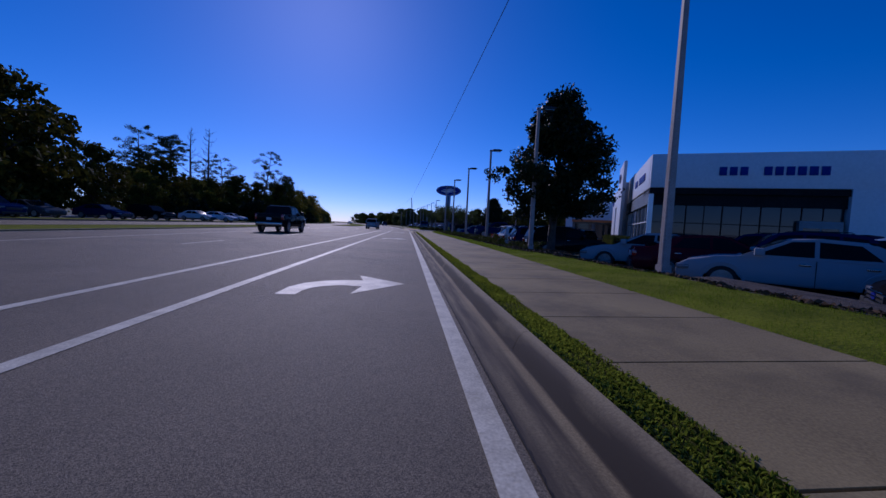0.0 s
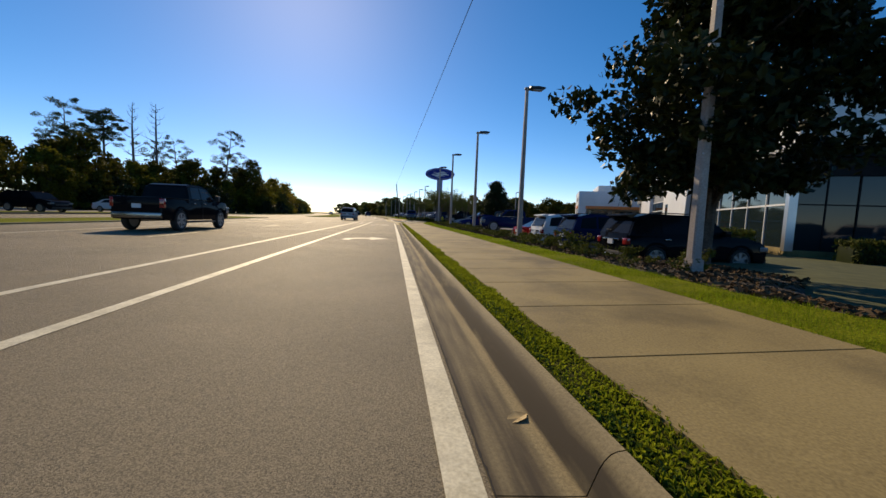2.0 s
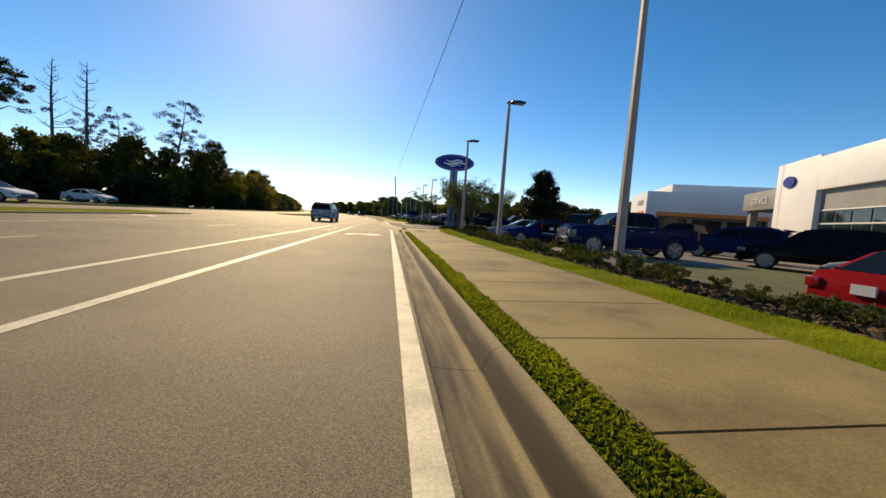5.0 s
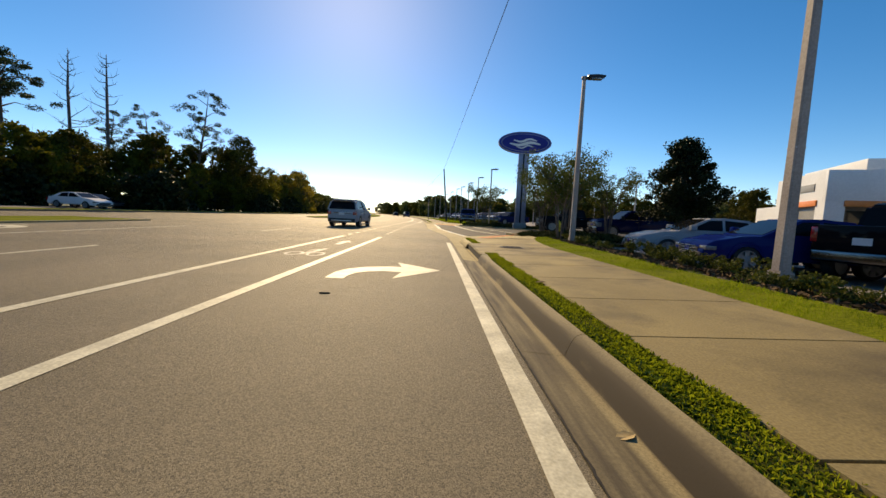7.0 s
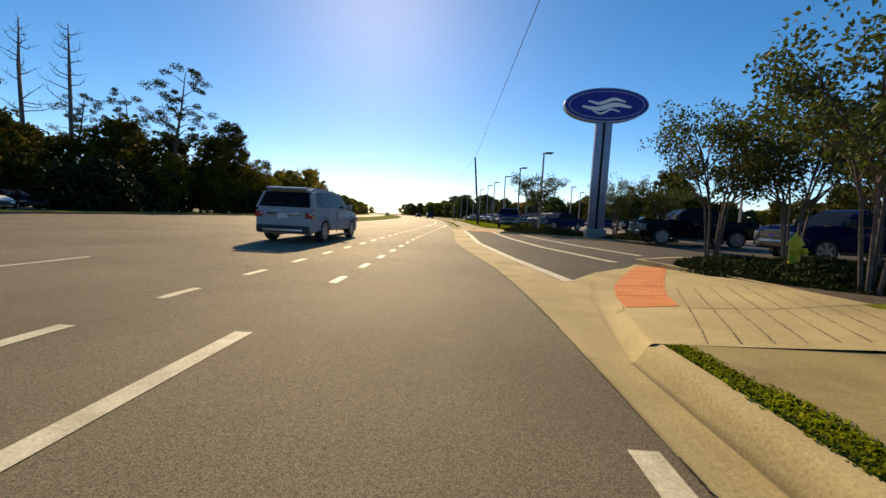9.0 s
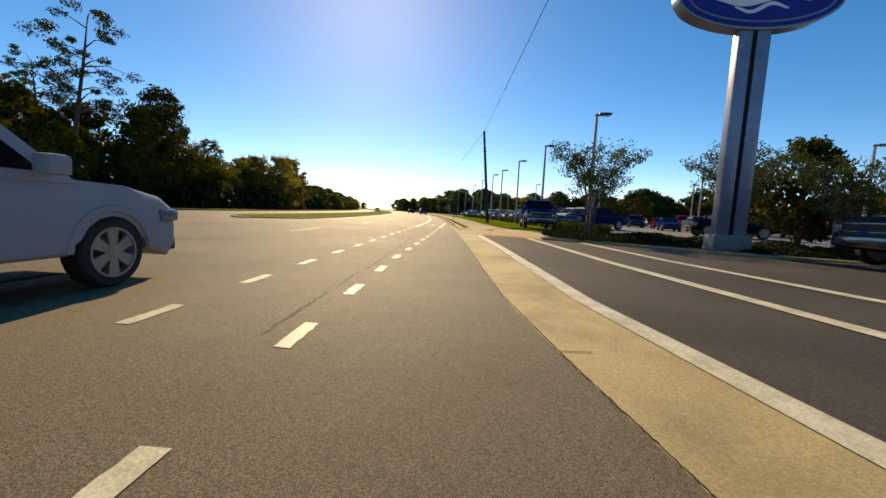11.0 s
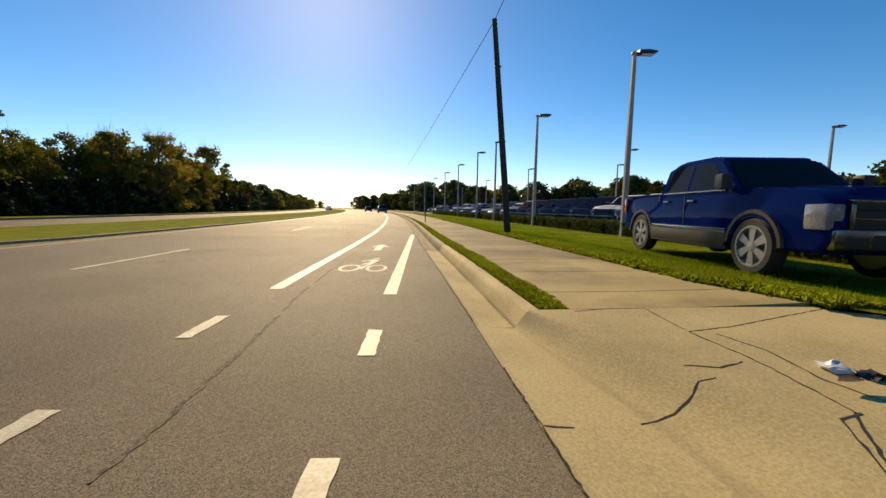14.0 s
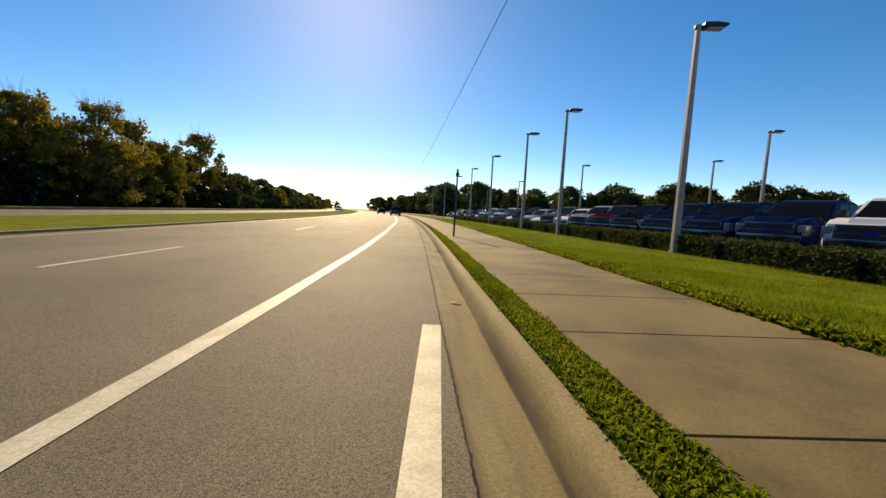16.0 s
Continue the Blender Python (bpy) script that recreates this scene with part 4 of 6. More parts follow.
part("wing_emblem", e, BLUE_SIGN, house, "blue oval emblem", pose(-0.38, 31.6, 5.9))
# service canopy behind
part("canopy", box(0.3, 9, DY, DY + 8, 4.1, 5.75, 0.03), GREY_PANEL, house, "grey service canopy")
part("canopy_post", box(0.6, 1.2, DY + 6.9, DY + 7.5, 0, 4.1), GREY_PANEL, house)
fc = bpy.data.curves.new("service_text", "FONT")
fc.body, fc.size, fc.extrude = "SERVICE", 0.85, 0.03
tx = new("text_source", fc)
bpy.context.view_layer.update()
me = bpy.data.meshes.new_from_object(tx.evaluated_get(bpy.context.evaluated_depsgraph_get()))
bpy.data.objects.remove(tx)
bpy.data.curves.remove(fc)
me.materials.clear()
me.materials.append(WHITE_PANEL)
part("service_lettering", me, WHITE_PANEL, house, "white raised lettering", Matrix.Translation((0.26, DY + 6.2, 4.6)) @ Matrix.Rotation(radians(-90), 4, "Z") @ Matrix.Rotation(radians(90), 4, "X"))

# tyre shop building
QM = Matrix.Translation((29.4, 68.6, -0.1)) @ Matrix.Rotation(radians(-24), 4, "Z")
shop = thing("service_building", "white flat-roofed service building with orange door trim", "building", QM)
part("wall", box(0, 16, 0, 0.4, 3.6, 6.0, 0.02), WHITE_PANEL, shop)
part("wall", box(0, 1.2, 0, 0.4, 0, 3.6), WHITE_PANEL, shop)
part("wall", box(12, 16, 0, 0.4, 0, 3.6), WHITE_PANEL, shop)
part("recess", box(1.2, 12, 1.2, 1.4, 0, 3.6), GREY_PANEL, shop)
part("door_lintel", box(1.1, 12.1, -0.12, 0.3, 3.25, 3.7, 0.02), ORANGE_TRIM, shop, "orange lintel band")
for k in range(3):
    part("bay_door", box(1.7 + 3.5 * k, 4.6 + 3.5 * k, 1.1, 1.19, 0, 3.0), GLASS, shop)
part("west_wall", box(0, 0.4, 0.4, 1.4, 0, 6.0), WHITE_PANEL, shop)
part("west_wall", box(0, 0.4, 5.0, 9.0, 0, 6.0), WHITE_PANEL, shop)
part("west_wall", box(0, 0.4, 1.4, 5.0, 3.6, 6.0), WHITE_PANEL, shop)
part("west_door", box(0.25, 0.33, 1.4, 5.0, 0, 3.4), GREY_PANEL, shop, "pale roll-up door")
part("door_lintel", box(-0.1, 0.2, 1.2, 5.2, 3.3, 3.75, 0.02), ORANGE_TRIM, shop, "orange lintel band")
part("sign_panel", box(-0.06, 0.0, 1.8, 4.6, 4.5, 5.1, 0.02), GREY_PANEL, shop, "grey bar of lettering")
part("notice", box(-0.04, 0.0, 0.4, 0.95, 1.2, 2.2), BLUE_SIGN, shop)
part("roof", box(0.4, 16, 0.4, 9, 5.6, 5.75), GREY_PANEL, shop)
part("upper_block", box(3.0, 16, 2.0, 12, 5.75, 7.1, 0.02), WHITE_PANEL, shop)
part("rear_wing", box(0.3, 1.0, 9.0, 15, 0, 3.6), WHITE_PANEL, shop)
for k in range(3):
    part("wing_window", box(0.24, 0.3, 9.6 + 1.7 * k, 10.8 + 1.7 * k, 1.2, 2.2), GLASS, shop)

# ---- vehicles ----
def paint_material():
    m = bpy.data.materials.new("car_paint")
    m.use_nodes = True
    nt = m.node_tree
    p = nt.nodes["Principled BSDF"]
    info = nt.nodes.new("ShaderNodeObjectInfo")
    link(nt, info.outputs["Color"], p.inputs["Base Color"])
    n = nt.nodes.new("ShaderNodeTexNoise")
    n.inputs["Scale"].default_value = 6
    r = nt.nodes.new("ShaderNodeMapRange")
    r.inputs["To Min"].default_value, r.inputs["To Max"].default_value = 0.5, 0.62
    link(nt, n.outputs["Fac"], r.inputs["Value"])
    link(nt, r.outputs[0], p.inputs["Roughness"])
    p.inputs["Specular IOR Level"].default_value = 0.0
    p.inputs["Coat Weight"].default_value, p.inputs["Coat Roughness"].default_value, p.inputs["Coat IOR"].default_value = 0.2, 0.03, 1.38
    return m


CAR_PAINT = paint_material()
TYRE = material("tyre_rubber", (0.012, 0.012, 0.012), (0.03, 0.029, 0.028), 0.85, fine=30)
CHROME = material("chrome", (0.15, 0.15, 0.155), (0.27, 0.27, 0.27), 0.18, metal=1.0)
ALLOY = material("alloy_rim", (0.26, 0.26, 0.26), (0.4, 0.4, 0.39), 0.35, metal=0.5)
STONE_PANEL = material("bronze_panel", (0.05, 0.041, 0.03), (0.085, 0.07, 0.052), 0.35, metal=0.4)
TRIM = material("black_trim", (0.012, 0.012, 0.013), (0.025, 0.025, 0.027), 0.55)
CAR_GLASS = material("car_glass", (0.006, 0.007, 0.009), (0.012, 0.013, 0.016), 0.03, spec=0.07)
HEADLAMP = material("headlamp_lens", (0.1, 0.105, 0.115), (0.24, 0.25, 0.27), 0.15, coat=0.4)
TAILLAMP = material("taillamp_lens", (0.28, 0.008, 0.01), (0.4, 0.015, 0.018), 0.12, coat=1.0)
PLATE = material("plate_white", (0.55, 0.56, 0.58), (0.66, 0.67, 0.68), 0.4)

CARS = {
    "sedan": dict(L=4.85, W=1.84, wb=2.82, r=0.335, belt=0.98, top=1.45, nose=0.72, hood=(0.98, 0.96), tail=0.98,
                  house=[(-1.98, 0.96), (-1.15, 1.4), (-0.35, 1.46), (0.15, 1.44), (1.12, 0.95)], inset=0.16,
                  glass=[[(-1.3, 1.02), (-0.98, 1.33), (-0.32, 1.38), (-0.32, 1.02)], [(-0.24, 1.02), (-0.24, 1.38), (0.14, 1.36), (0.78, 1.02)]]),
    "suv": dict(L=4.8, W=1.93, wb=2.85, r=0.37, belt=1.1, top=1.76, nose=0.92, hood=(1.02, 1.1), tail=1.1,
                house=[(-2.32, 1.06), (-2.08, 1.62), (-1.6, 1.75), (0.05, 1.74), (0.45, 1.66), (1.12, 1.06)], inset=0.17,
                glass=[[(-2.0, 1.15), (-1.9, 1.56), (-1.3, 1.64), (-1.3, 1.15)], [(-1.22, 1.15), (-1.22, 1.64), (-0.38, 1.65), (-0.38, 1.15)], [(-0.3, 1.15), (-0.3, 1.65), (0.32, 1.6), (0.82, 1.15)]]),
    "pickup": dict(L=5.65, W=2.0, wb=3.5, r=0.43, belt=1.28, top=1.95, nose=1.17, hood=(1.42, 1.3), tail=1.3,
                   house=[(-1.02, 1.24), (-0.92, 1.86), (-0.62, 1.95), (0.42, 1.94), (0.66, 1.88), (1.34, 1.26)], inset=0.17,
                   glass=[[(-0.84, 1.33), (-0.74, 1.8), (-0.06, 1.84), (-0.06, 1.33)], [(0.02, 1.33), (0.02, 1.84), (0.52, 1.8), (1.02, 1.33)]]),
}


def wheel_meshes(r, width=0.24):
    tyre = mesh_of("tyre", lathe([(r * 0.72, -width / 2), (r * 0.93, -width / 2), (r, -width * 0.36), (r, width * 0.36), (r * 0.93, width / 2), (r * 0.72, width / 2)], 26, cap=False), TYRE)
    b = lathe([(r * 0.73, -width * 0.45), (r * 0.73, width * 0.5), (r * 0.66, width * 0.5), (r * 0.64, width * 0.05), (r * 0.05, width * 0.05)], 22)
    for k in range(6):
        a = k * math.pi / 3
        s = prism([(-0.035, 0.03), (0.035, 0.03), (0.07, r * 0.68), (-0.07, r * 0.68)], width * 0.28, width * 0.44, None, "y")
        bmesh.ops.rotate(s, verts=s.verts, cent=(0, 0, 0), matrix=Matrix.Rotation(a, 3, "Y"))
        me = bpy.data.meshes.new("spoke")
        s.to_mesh(me)
        s.free()
        b.from_mesh(me)
        bpy.data.meshes.remove(me)
    lathe([(0.07, width * 0.2), (0.07, width * 0.46), (0.03, width * 0.48)], 10, b)
    rim = mesh_of("rim", b, ALLOY)
    return tyre, rim


def car(kind, label, color=(0.1, 0.1, 0.1), full=True, two_tone=False):
    c = CARS[kind]
    L, W, wb, r = c["L"], c["W"], c["wb"], c["r"]
    cat = {"sedan": "car", "suv": "car", "pickup": "pickup truck"}[kind]
    t = thing({"sedan": "sedan", "suv": "suv", "pickup": "pickup_truck"}[kind], label, cat)
    sill, h = 0.2 + 0.1 * (r > 0.38) + 0.08 * (r > 0.4), L / 2
    hx, hz = c["hood"]
    arch = lambda cx: [(cx + (r + 0.07) * math.cos(a), max(sill, r + (r + 0.07) * math.sin(a))) for a in np.linspace(0.0, math.pi, 9)]
    out = [(h - 0.12, sill + 0.04)]
    out += arch(wb / 2) + arch(-wb / 2)
    out += [(-h + 0.1, sill + 0.08), (-h, sill + 0.25), (-h + 0.02, c["tail"] * 0.8), (-h + 0.08, c["tail"])]
    if kind == "sedan":
        out += [(-h + 0.5, c["tail"] + 0.02), (-1.9, 0.99)]
    if kind == "pickup":
        out += [(-h + 0.2, c["belt"]), (-1.05, c["belt"])]
    out += [(0.0, c["belt"]), (hx, hz), (hx + 0.6, (hz * 2 + c["nose"]) / 3 + 0.04), (h - 0.25, c["nose"] + 0.06), (h - 0.06, c["nose"] - 0.06), (h, c["nose"] * 0.72), (h, sill + 0.2)]
    b = prism(out, -W / 2, W / 2, None, "y")
    side = [e for e in b.edges if any(abs(f.normal.y) > 0.9 or len(f.verts) > 6 for f in e.link_faces)]
    bmesh.ops.bevel(b, geom=side, offset=0.055, segments=3, affect="EDGES", profile=0.6)
    for z in (0.5 * c["belt"], 0.66 * c["belt"], 0.8 * c["belt"], 0.9 * c["belt"]):
        bmesh.ops.bisect_plane(b, geom=b.verts[:] + b.edges[:] + b.faces[:], plane_co=(0, 0, z), plane_no=(0, 0, 1))
    for x in (-0.75 * h, -0.2 * h, 0.3 * h, 0.75 * h):
        bmesh.ops.bisect_plane(b, geom=b.verts[:] + b.edges[:] + b.faces[:], plane_co=(x, 0, 0), plane_no=(1, 0, 0))
    taper = 0.1
    for v in b.verts:
        u = abs(v.co.x) / h
        v.co.y *= 1 - 0.06 * max(0, (v.co.z - 0.55 * c["belt"]) / (0.45 * c["belt"])) ** 2 - 0.05 * max(0, (0.5 * c["belt"] - v.co.z) / (0.5 * c["belt"])) ** 2 - taper * max(0, (u - 0.55) / 0.45) ** 2 - 0.04 * max(0, (v.co.z - 0.75 * c["belt"]) / c["belt"]) - 0.03 * max(0, (0.45 - v.co.z) / 0.45)
    bmesh.ops.triangulate(b, faces=[f for f in b.faces if len(f.verts) > 4])
    part("body", b, CAR_PAINT, t)
    if kind == "pickup":
        part("bed_liner", box(-h + 0.14, -1.1, -W / 2 + 0.13, W / 2 - 0.13, c["belt"] - 0.02, c["belt"] + 0.012), TRIM, t)
        part("hood_bulge", prism([(1.5, c["belt"] - 0.06), (1.5, 1.32), (2.2, 1.315), (2.62, 1.27), (2.75, 1.1)], -0.5, 0.5, None, "y", 0.03), CAR_PAINT, t)
        part("cab_gap", box(-1.075, -1.05, -W / 2 + 0.05, W / 2 - 0.05, 0.5, c["belt"] + 0.02), TRIM, t)
        for s in (-1, 1):
            part("bed_rail", box(-h + 0.1, -1.04, s * (W / 2 - 0.1) - 0.05, s * (W / 2 - 0.1) + 0.05, c["belt"], c["belt"] + 0.04, 0.012), CAR_PAINT, t)
        part("tailgate", box(-h - 0.015, -h + 0.05, -W / 2 + 0.2, W / 2 - 0.2, 0.75, c["belt"] + 0.03, 0.02), CAR_PAINT, t)
    # greenhouse
    zb, zt, ins = c["house"][0][1], max(p[1] for p in c["house"]), c["inset"]
    half = lambda z: W / 2 * 0.95 - ins * (max(z, zb) - zb) / (zt - zb)
    b = prism(c["house"], -1, 1, None, "y")
    for v in b.verts:
        v.co.y *= half(v.co.z)
    bmesh.ops.bevel(b, geom=[e for e in b.edges if all(v.co.z > zb + 0.1 for v in e.verts)], offset=0.07, segments=3, affect="EDGES")
    part("cabin", b, CAR_PAINT, t)
    for s in (-1, 1):
        for g in c["glass"]:
            b = bmesh.new()
            f = b.faces.new([b.verts.new((x, s * (half(z) + 0.008), z)) for x, z in g])
            part("side_window", b, CAR_GLASS, t)
    hs = c["house"]
    for nm, (xa, za), (xb, zc), push in (("windshield", hs[-1], hs[-2], 1), ("rear_window", hs[0], hs[1], -1)):
        b = bmesh.new()
        n = Vector((abs(zc - za), 0, abs(xb - xa))).normalized() * 0.01
        vs = []
        for f, k in ((0.08, -1), (0.08, 1), (0.92, 1), (0.92, -1)):
            x, z = xa + (xb - xa) * f, za + (zc - za) * f
            vs.append(b.verts.new((x + push * n.x, k * (half(z) - 0.09), z + n.z)))
        b.faces.new(vs)
        part(nm, b, CAR_GLASS, t)
    tyre, rim = CARS[kind].setdefault("wheels", wheel_meshes(r))
    for sx in (1, -1):
        for sy in (1, -1):
            w = part("wheel", tyre, TYRE, t, "", pose(sx * wb / 2, sy * (W / 2 - 0.12), r, 0, 0, 0 if sy > 0 else 180))
            part("rim", rim, ALLOY, w, "alloy rim")
    nz = c["nose"]
    tall = kind == "pickup"
    part("grille", box(h - 0.06, h + 0.015, -0.55 - 0.13 * tall, 0.55 + 0.13 * tall, nz * (0.54 if tall else 0.62), nz * (0.93 if tall else 0.82), 0.02), TRIM, t)
    for s in (-1, 1):
        if kind == "pickup":
            part("headlight", box(h - 0.32, h + 0.0, s * 0.83 - 0.11, s * 0.83 + 0.11, nz * 0.62, nz * 0.9, 0.035), HEADLAMP, t, "clear headlight")
        else:
            part("headlight", box(h - 0.3, h - 0.02, s * (W / 2 * 0.79) - 0.17, s * (W / 2 * 0.79) + 0.17, nz * 0.74, nz * 0.9, 0.03), HEADLAMP, t, "clear headlight")
        part("taillight", box(-h - 0.012, -h + 0.12, s * (W / 2 * 0.82) - 0.13, s * (W / 2 * 0.82) + 0.1, c["tail"] * 0.7, c["tail"] * (0.97 if kind == "pickup" else 0.88), 0.02), TAILLAMP, t, "red taillight")
    bump = CHROME if kind == "pickup" else TRIM
    part("front_bumper", box(h - 0.1, h + 0.05, -W / 2 * 0.86, W / 2 * 0.86, sill + 0.1, sill + 0.1 + 0.22 * (1.2 if tall else 0.7), 0.03), bump, t)
    part("rear_bumper", box(-h - 0.05, -h + 0.1, -W / 2 * 0.86, W / 2 * 0.86, sill + 0.12, sill + 0.34, 0.03), bump, t)
    if full:
        for k in range(3):
            part("grille_bar", box(h + 0.012, h + 0.03, -0.5 - 0.12 * tall, 0.5 + 0.12 * tall, nz * (0.63 + 0.1 * k), nz * (0.63 + 0.1 * k) + 0.03, 0.006), CHROME if k == 1 or not tall else BLACK_METAL, t)
        part("badge", oval(0.14, 0.06, 0, 0.02, 20), BLUE_SIGN, t, "plain blue oval badge", pose(h + 0.03, 0, nz * 0.75, 0, 0, 90))
        for s in (-1, 1):
            part("fog_lamp", box(h + 0.03, h + 0.055, s * 0.6 - 0.14, s * 0.6 + 0.14, sill + 0.13, sill + 0.27, 0.015), TRIM, t)
            part("door_seam", box(c["glass"][-1][0][0] - 0.045, c["glass"][-1][0][0] - 0.03, s * (W / 2 - 0.008) - 0.01, s * (W / 2 - 0.008) + 0.01, sill + 0.12, c["belt"] - 0.04), TRIM, t)
        part("licence_plate", box(-h - 0.03, -h + 0.01, -0.16, 0.16, c["tail"] * 0.68, c["tail"] * 0.68 + 0.16), PLATE, t)
        for s in (-1, 1):
            part("mirror", box(hx - 0.35, hx - 0.15, s * (W / 2 + 0.09) - 0.09, s * (W / 2 + 0.09) + 0.09, c["belt"] + 0.02, c["belt"] + 0.2 + 0.08 * tall, 0.04), TRIM if kind == "pickup" else CAR_PAINT, t)
            for g in c["glass"][-2:]:
                x0 = g[0][0]
                part("door_handle", box(x0 + 0.05, x0 + 0.25, s * (W / 2 * 0.985) - 0.02, s * (W / 2 * 0.985) + 0.02, c["belt"] - 0.16, c["belt"] - 0.12, 0.008), CHROME, t)
            part("side_step", box(-wb / 2 + r + 0.1, wb / 2 - r - 0.1, s * (W / 2 - 0.06) - 0.06, s * (W / 2 - 0.06) + 0.06, sill - 0.06, sill + 0.02, 0.02), TRIM, t)
            for cx in (wb / 2, -wb / 2):
                b = bmesh.new()
                ring = [[b.verts.new((cx + q * math.cos(a), s * (W / 2 + yy), r + q * math.sin(a))) for a in np.linspace(0.05, math.pi - 0.05, 13)] for q, yy in ((r + 0.06, -0.03), (r + 0.065, 0.012), (r + 0.12, 0.012), (r + 0.13, -0.03))]
                for p, q in zip(ring, ring[1:]):
                    for k in range(12):
                        b.faces.new((p[k], p[k + 1], q[k + 1], q[k]))
                part("wheel_arch", b, STONE_PANEL if two_tone else CAR_PAINT, t)
        if two_tone:
            part("bumper_intake", box(h + 0.03, h + 0.058, -0.42, 0.42, sill + 0.12, sill + 0.3, 0.015), TRIM, t, "black lower intake")
            for s in (-1, 1):
                part("lower_side_panel", box(-wb / 2 + r + 0.12, wb / 2 - r - 0.12, s * (W / 2 + 0.002) - 0.012, s * (W / 2 + 0.002) + 0.012, sill + 0.0, sill + 0.22, 0.004), STONE_PANEL, t, "bronze lower panel")
                part("side_moulding", box(-wb / 2 + r + 0.12, wb / 2 - r - 0.12, s * (W / 2 + 0.004) - 0.014, s * (W / 2 + 0.004) + 0.014, sill + 0.22, sill + 0.29, 0.005), CHROME, t, "bright side moulding")
    if kind == "suv":
        part("roof_spoiler", prism([(-2.1, 1.6), (-2.3, 1.66), (-2.28, 1.7), (-1.9, 1.745)], -0.62, 0.62, None, "y", 0.012), CAR_PAINT, t)
        part("tailgate_strip", box(-h - 0.022, -h + 0.04, -0.5, 0.5, 0.86, 0.93, 0.012), CHROME, t, "bright tailgate strip")
        part("bumper_guard", box(-h - 0.065, -h + 0.02, -0.62, 0.62, 0.36, 0.43, 0.015), STEEL, t, "silver bumper guard")
        part("rear_wiper", box(-2.42, -2.4, -0.02, 0.3, 1.2, 1.225), TRIM, t)
        for s in (-1, 1):
            part("roof_rail", tube([(-1.6, s * 0.66, 1.74), (-1.5, s * 0.66, 1.79), (-0.1, s * 0.66, 1.785), (0.0, s * 0.66, 1.73)], [0.018] * 4, 6), TRIM, t)
    if kind == "pickup":
        for z0, z1 in ((nz * 0.9, nz * 0.945), (nz * 0.56, nz * 0.6)):
            part("grille_surround", box(h - 0.04, h + 0.03, -0.68, 0.68, z0, z1, 0.012), CHROME, t, "bright grille surround")
        for s in (-1, 1):
            part("grille_side", box(h - 0.04, h + 0.03, s * 0.66 - 0.03, s * 0.66 + 0.03, nz * 0.6, nz * 0.9, 0.012), CHROME, t, "bright grille surround")
            part("tow_mirror_arm", box(hx - 0.3, hx - 0.2, s * (W / 2 - 0.02) - 0.09, s * (W / 2 - 0.02) + 0.09, c["belt"] + 0.04, c["belt"] + 0.09), TRIM, t)
            part("window_sill_trim", box(-0.86, 1.04, s * (half(zb) + 0.004) - 0.012, s * (half(zb) + 0.004) + 0.012, c["belt"] + 0.015, c["belt"] + 0.04), CHROME, t)
        part("cowl", box(hx - 0.14, hx + 0.02, -0.7, 0.7, hz - 0.01, hz + 0.025, 0.01), TRIM, t)
    dye(t, color)
    return t


def dye(t, color):
    for o in t.children_recursive:
        o.color = (*color, 1)


NAVY, BLACK, SILVER, WHITE, RED = (0.007, 0.016, 0.07), (0.008, 0.008, 0.01), (0.34, 0.35, 0.37), (0.72, 0.73, 0.74), (0.28, 0.012, 0.014)
GREY, BLUE, MAROON, TAN, ORANGE_CAR = (0.1, 0.105, 0.115), (0.005, 0.017, 0.12), (0.11, 0.008, 0.016), (0.3, 0.25, 0.15), (0.75, 0.2, 0.02)
COLOR_NAME = {NAVY: "navy blue", BLACK: "black", SILVER: "silver", WHITE: "white", RED: "red", GREY: "dark grey", BLUE: "bright blue", MAROON: "maroon", TAN: "tan", (0.004, 0.012, 0.06): "dark blue", (0.002, 0.013, 0.1): "dark blue", ORANGE_CAR: "orange"}
MODELS = {}


def park(kind, x, y, bearing, color, where, z=0.1, full=True, end="nose", group="", two_tone=False):
    """Sets a car with its nose (or tail) at x, y, heading at bearing degrees to the right of +y."""
    key = (kind, full, two_tone)
    a = radians(bearing)
    d = Vector((math.sin(a), math.cos(a), 0))
    c = Vector((x, y, z)) - d * CARS[kind]["L"] / 2 * (1 if end == "nose" else -1 if end == "tail" else 0)
    m = pose(c.x, c.y, z, 0, 0, 90 - bearing)
    noun = {"sedan": "sedan", "suv": "SUV", "pickup": "pickup truck"}[kind]
    label = f"shiny {COLOR_NAME[color]} {noun} {where}"
    if key not in MODELS:
        MODELS[key] = t = car(kind, label, color, full, two_tone)
        t.matrix_basis = m
    else:
        t = copy_thing(MODELS[key], m)
        dye(t, color)
        t["label"] = label
    t["group"] = group or "parked cars"
    return t


ROW = "parked in the sales lot"
LOW = -0.3
park("sedan", 7.75, 10.1, -48, SILVER, "parked nose to the kerb", LOW)
park("sedan", 7.6, 15.3, -43, SILVER, "parked nose to the kerb", LOW)
park("sedan", 7.7, 12.4, 118, MAROON, "parked tail to the kerb", LOW, end="tail")
park("suv", 12.4, 14.5, -50, NAVY, ROW, LOW, full=False)
park("suv", 9.9, 6.0, -45, NAVY, ROW, LOW)
park("sedan", 7.6, 5.4, -45, BLACK, ROW, LOW)
BED = "parked tail to the planting bed"
park("suv", 7.3, 22.7, 92, BLACK, BED, -0.42, end="tail")
park("suv", 7.4, 26.6, 93, NAVY, BED, -0.42, end="tail")
park("suv", 7.45, 29.9, 91, WHITE, BED, -0.42, end="tail")
park("sedan", 7.5, 33.0, 90, RED, BED, -0.42, end="tail")
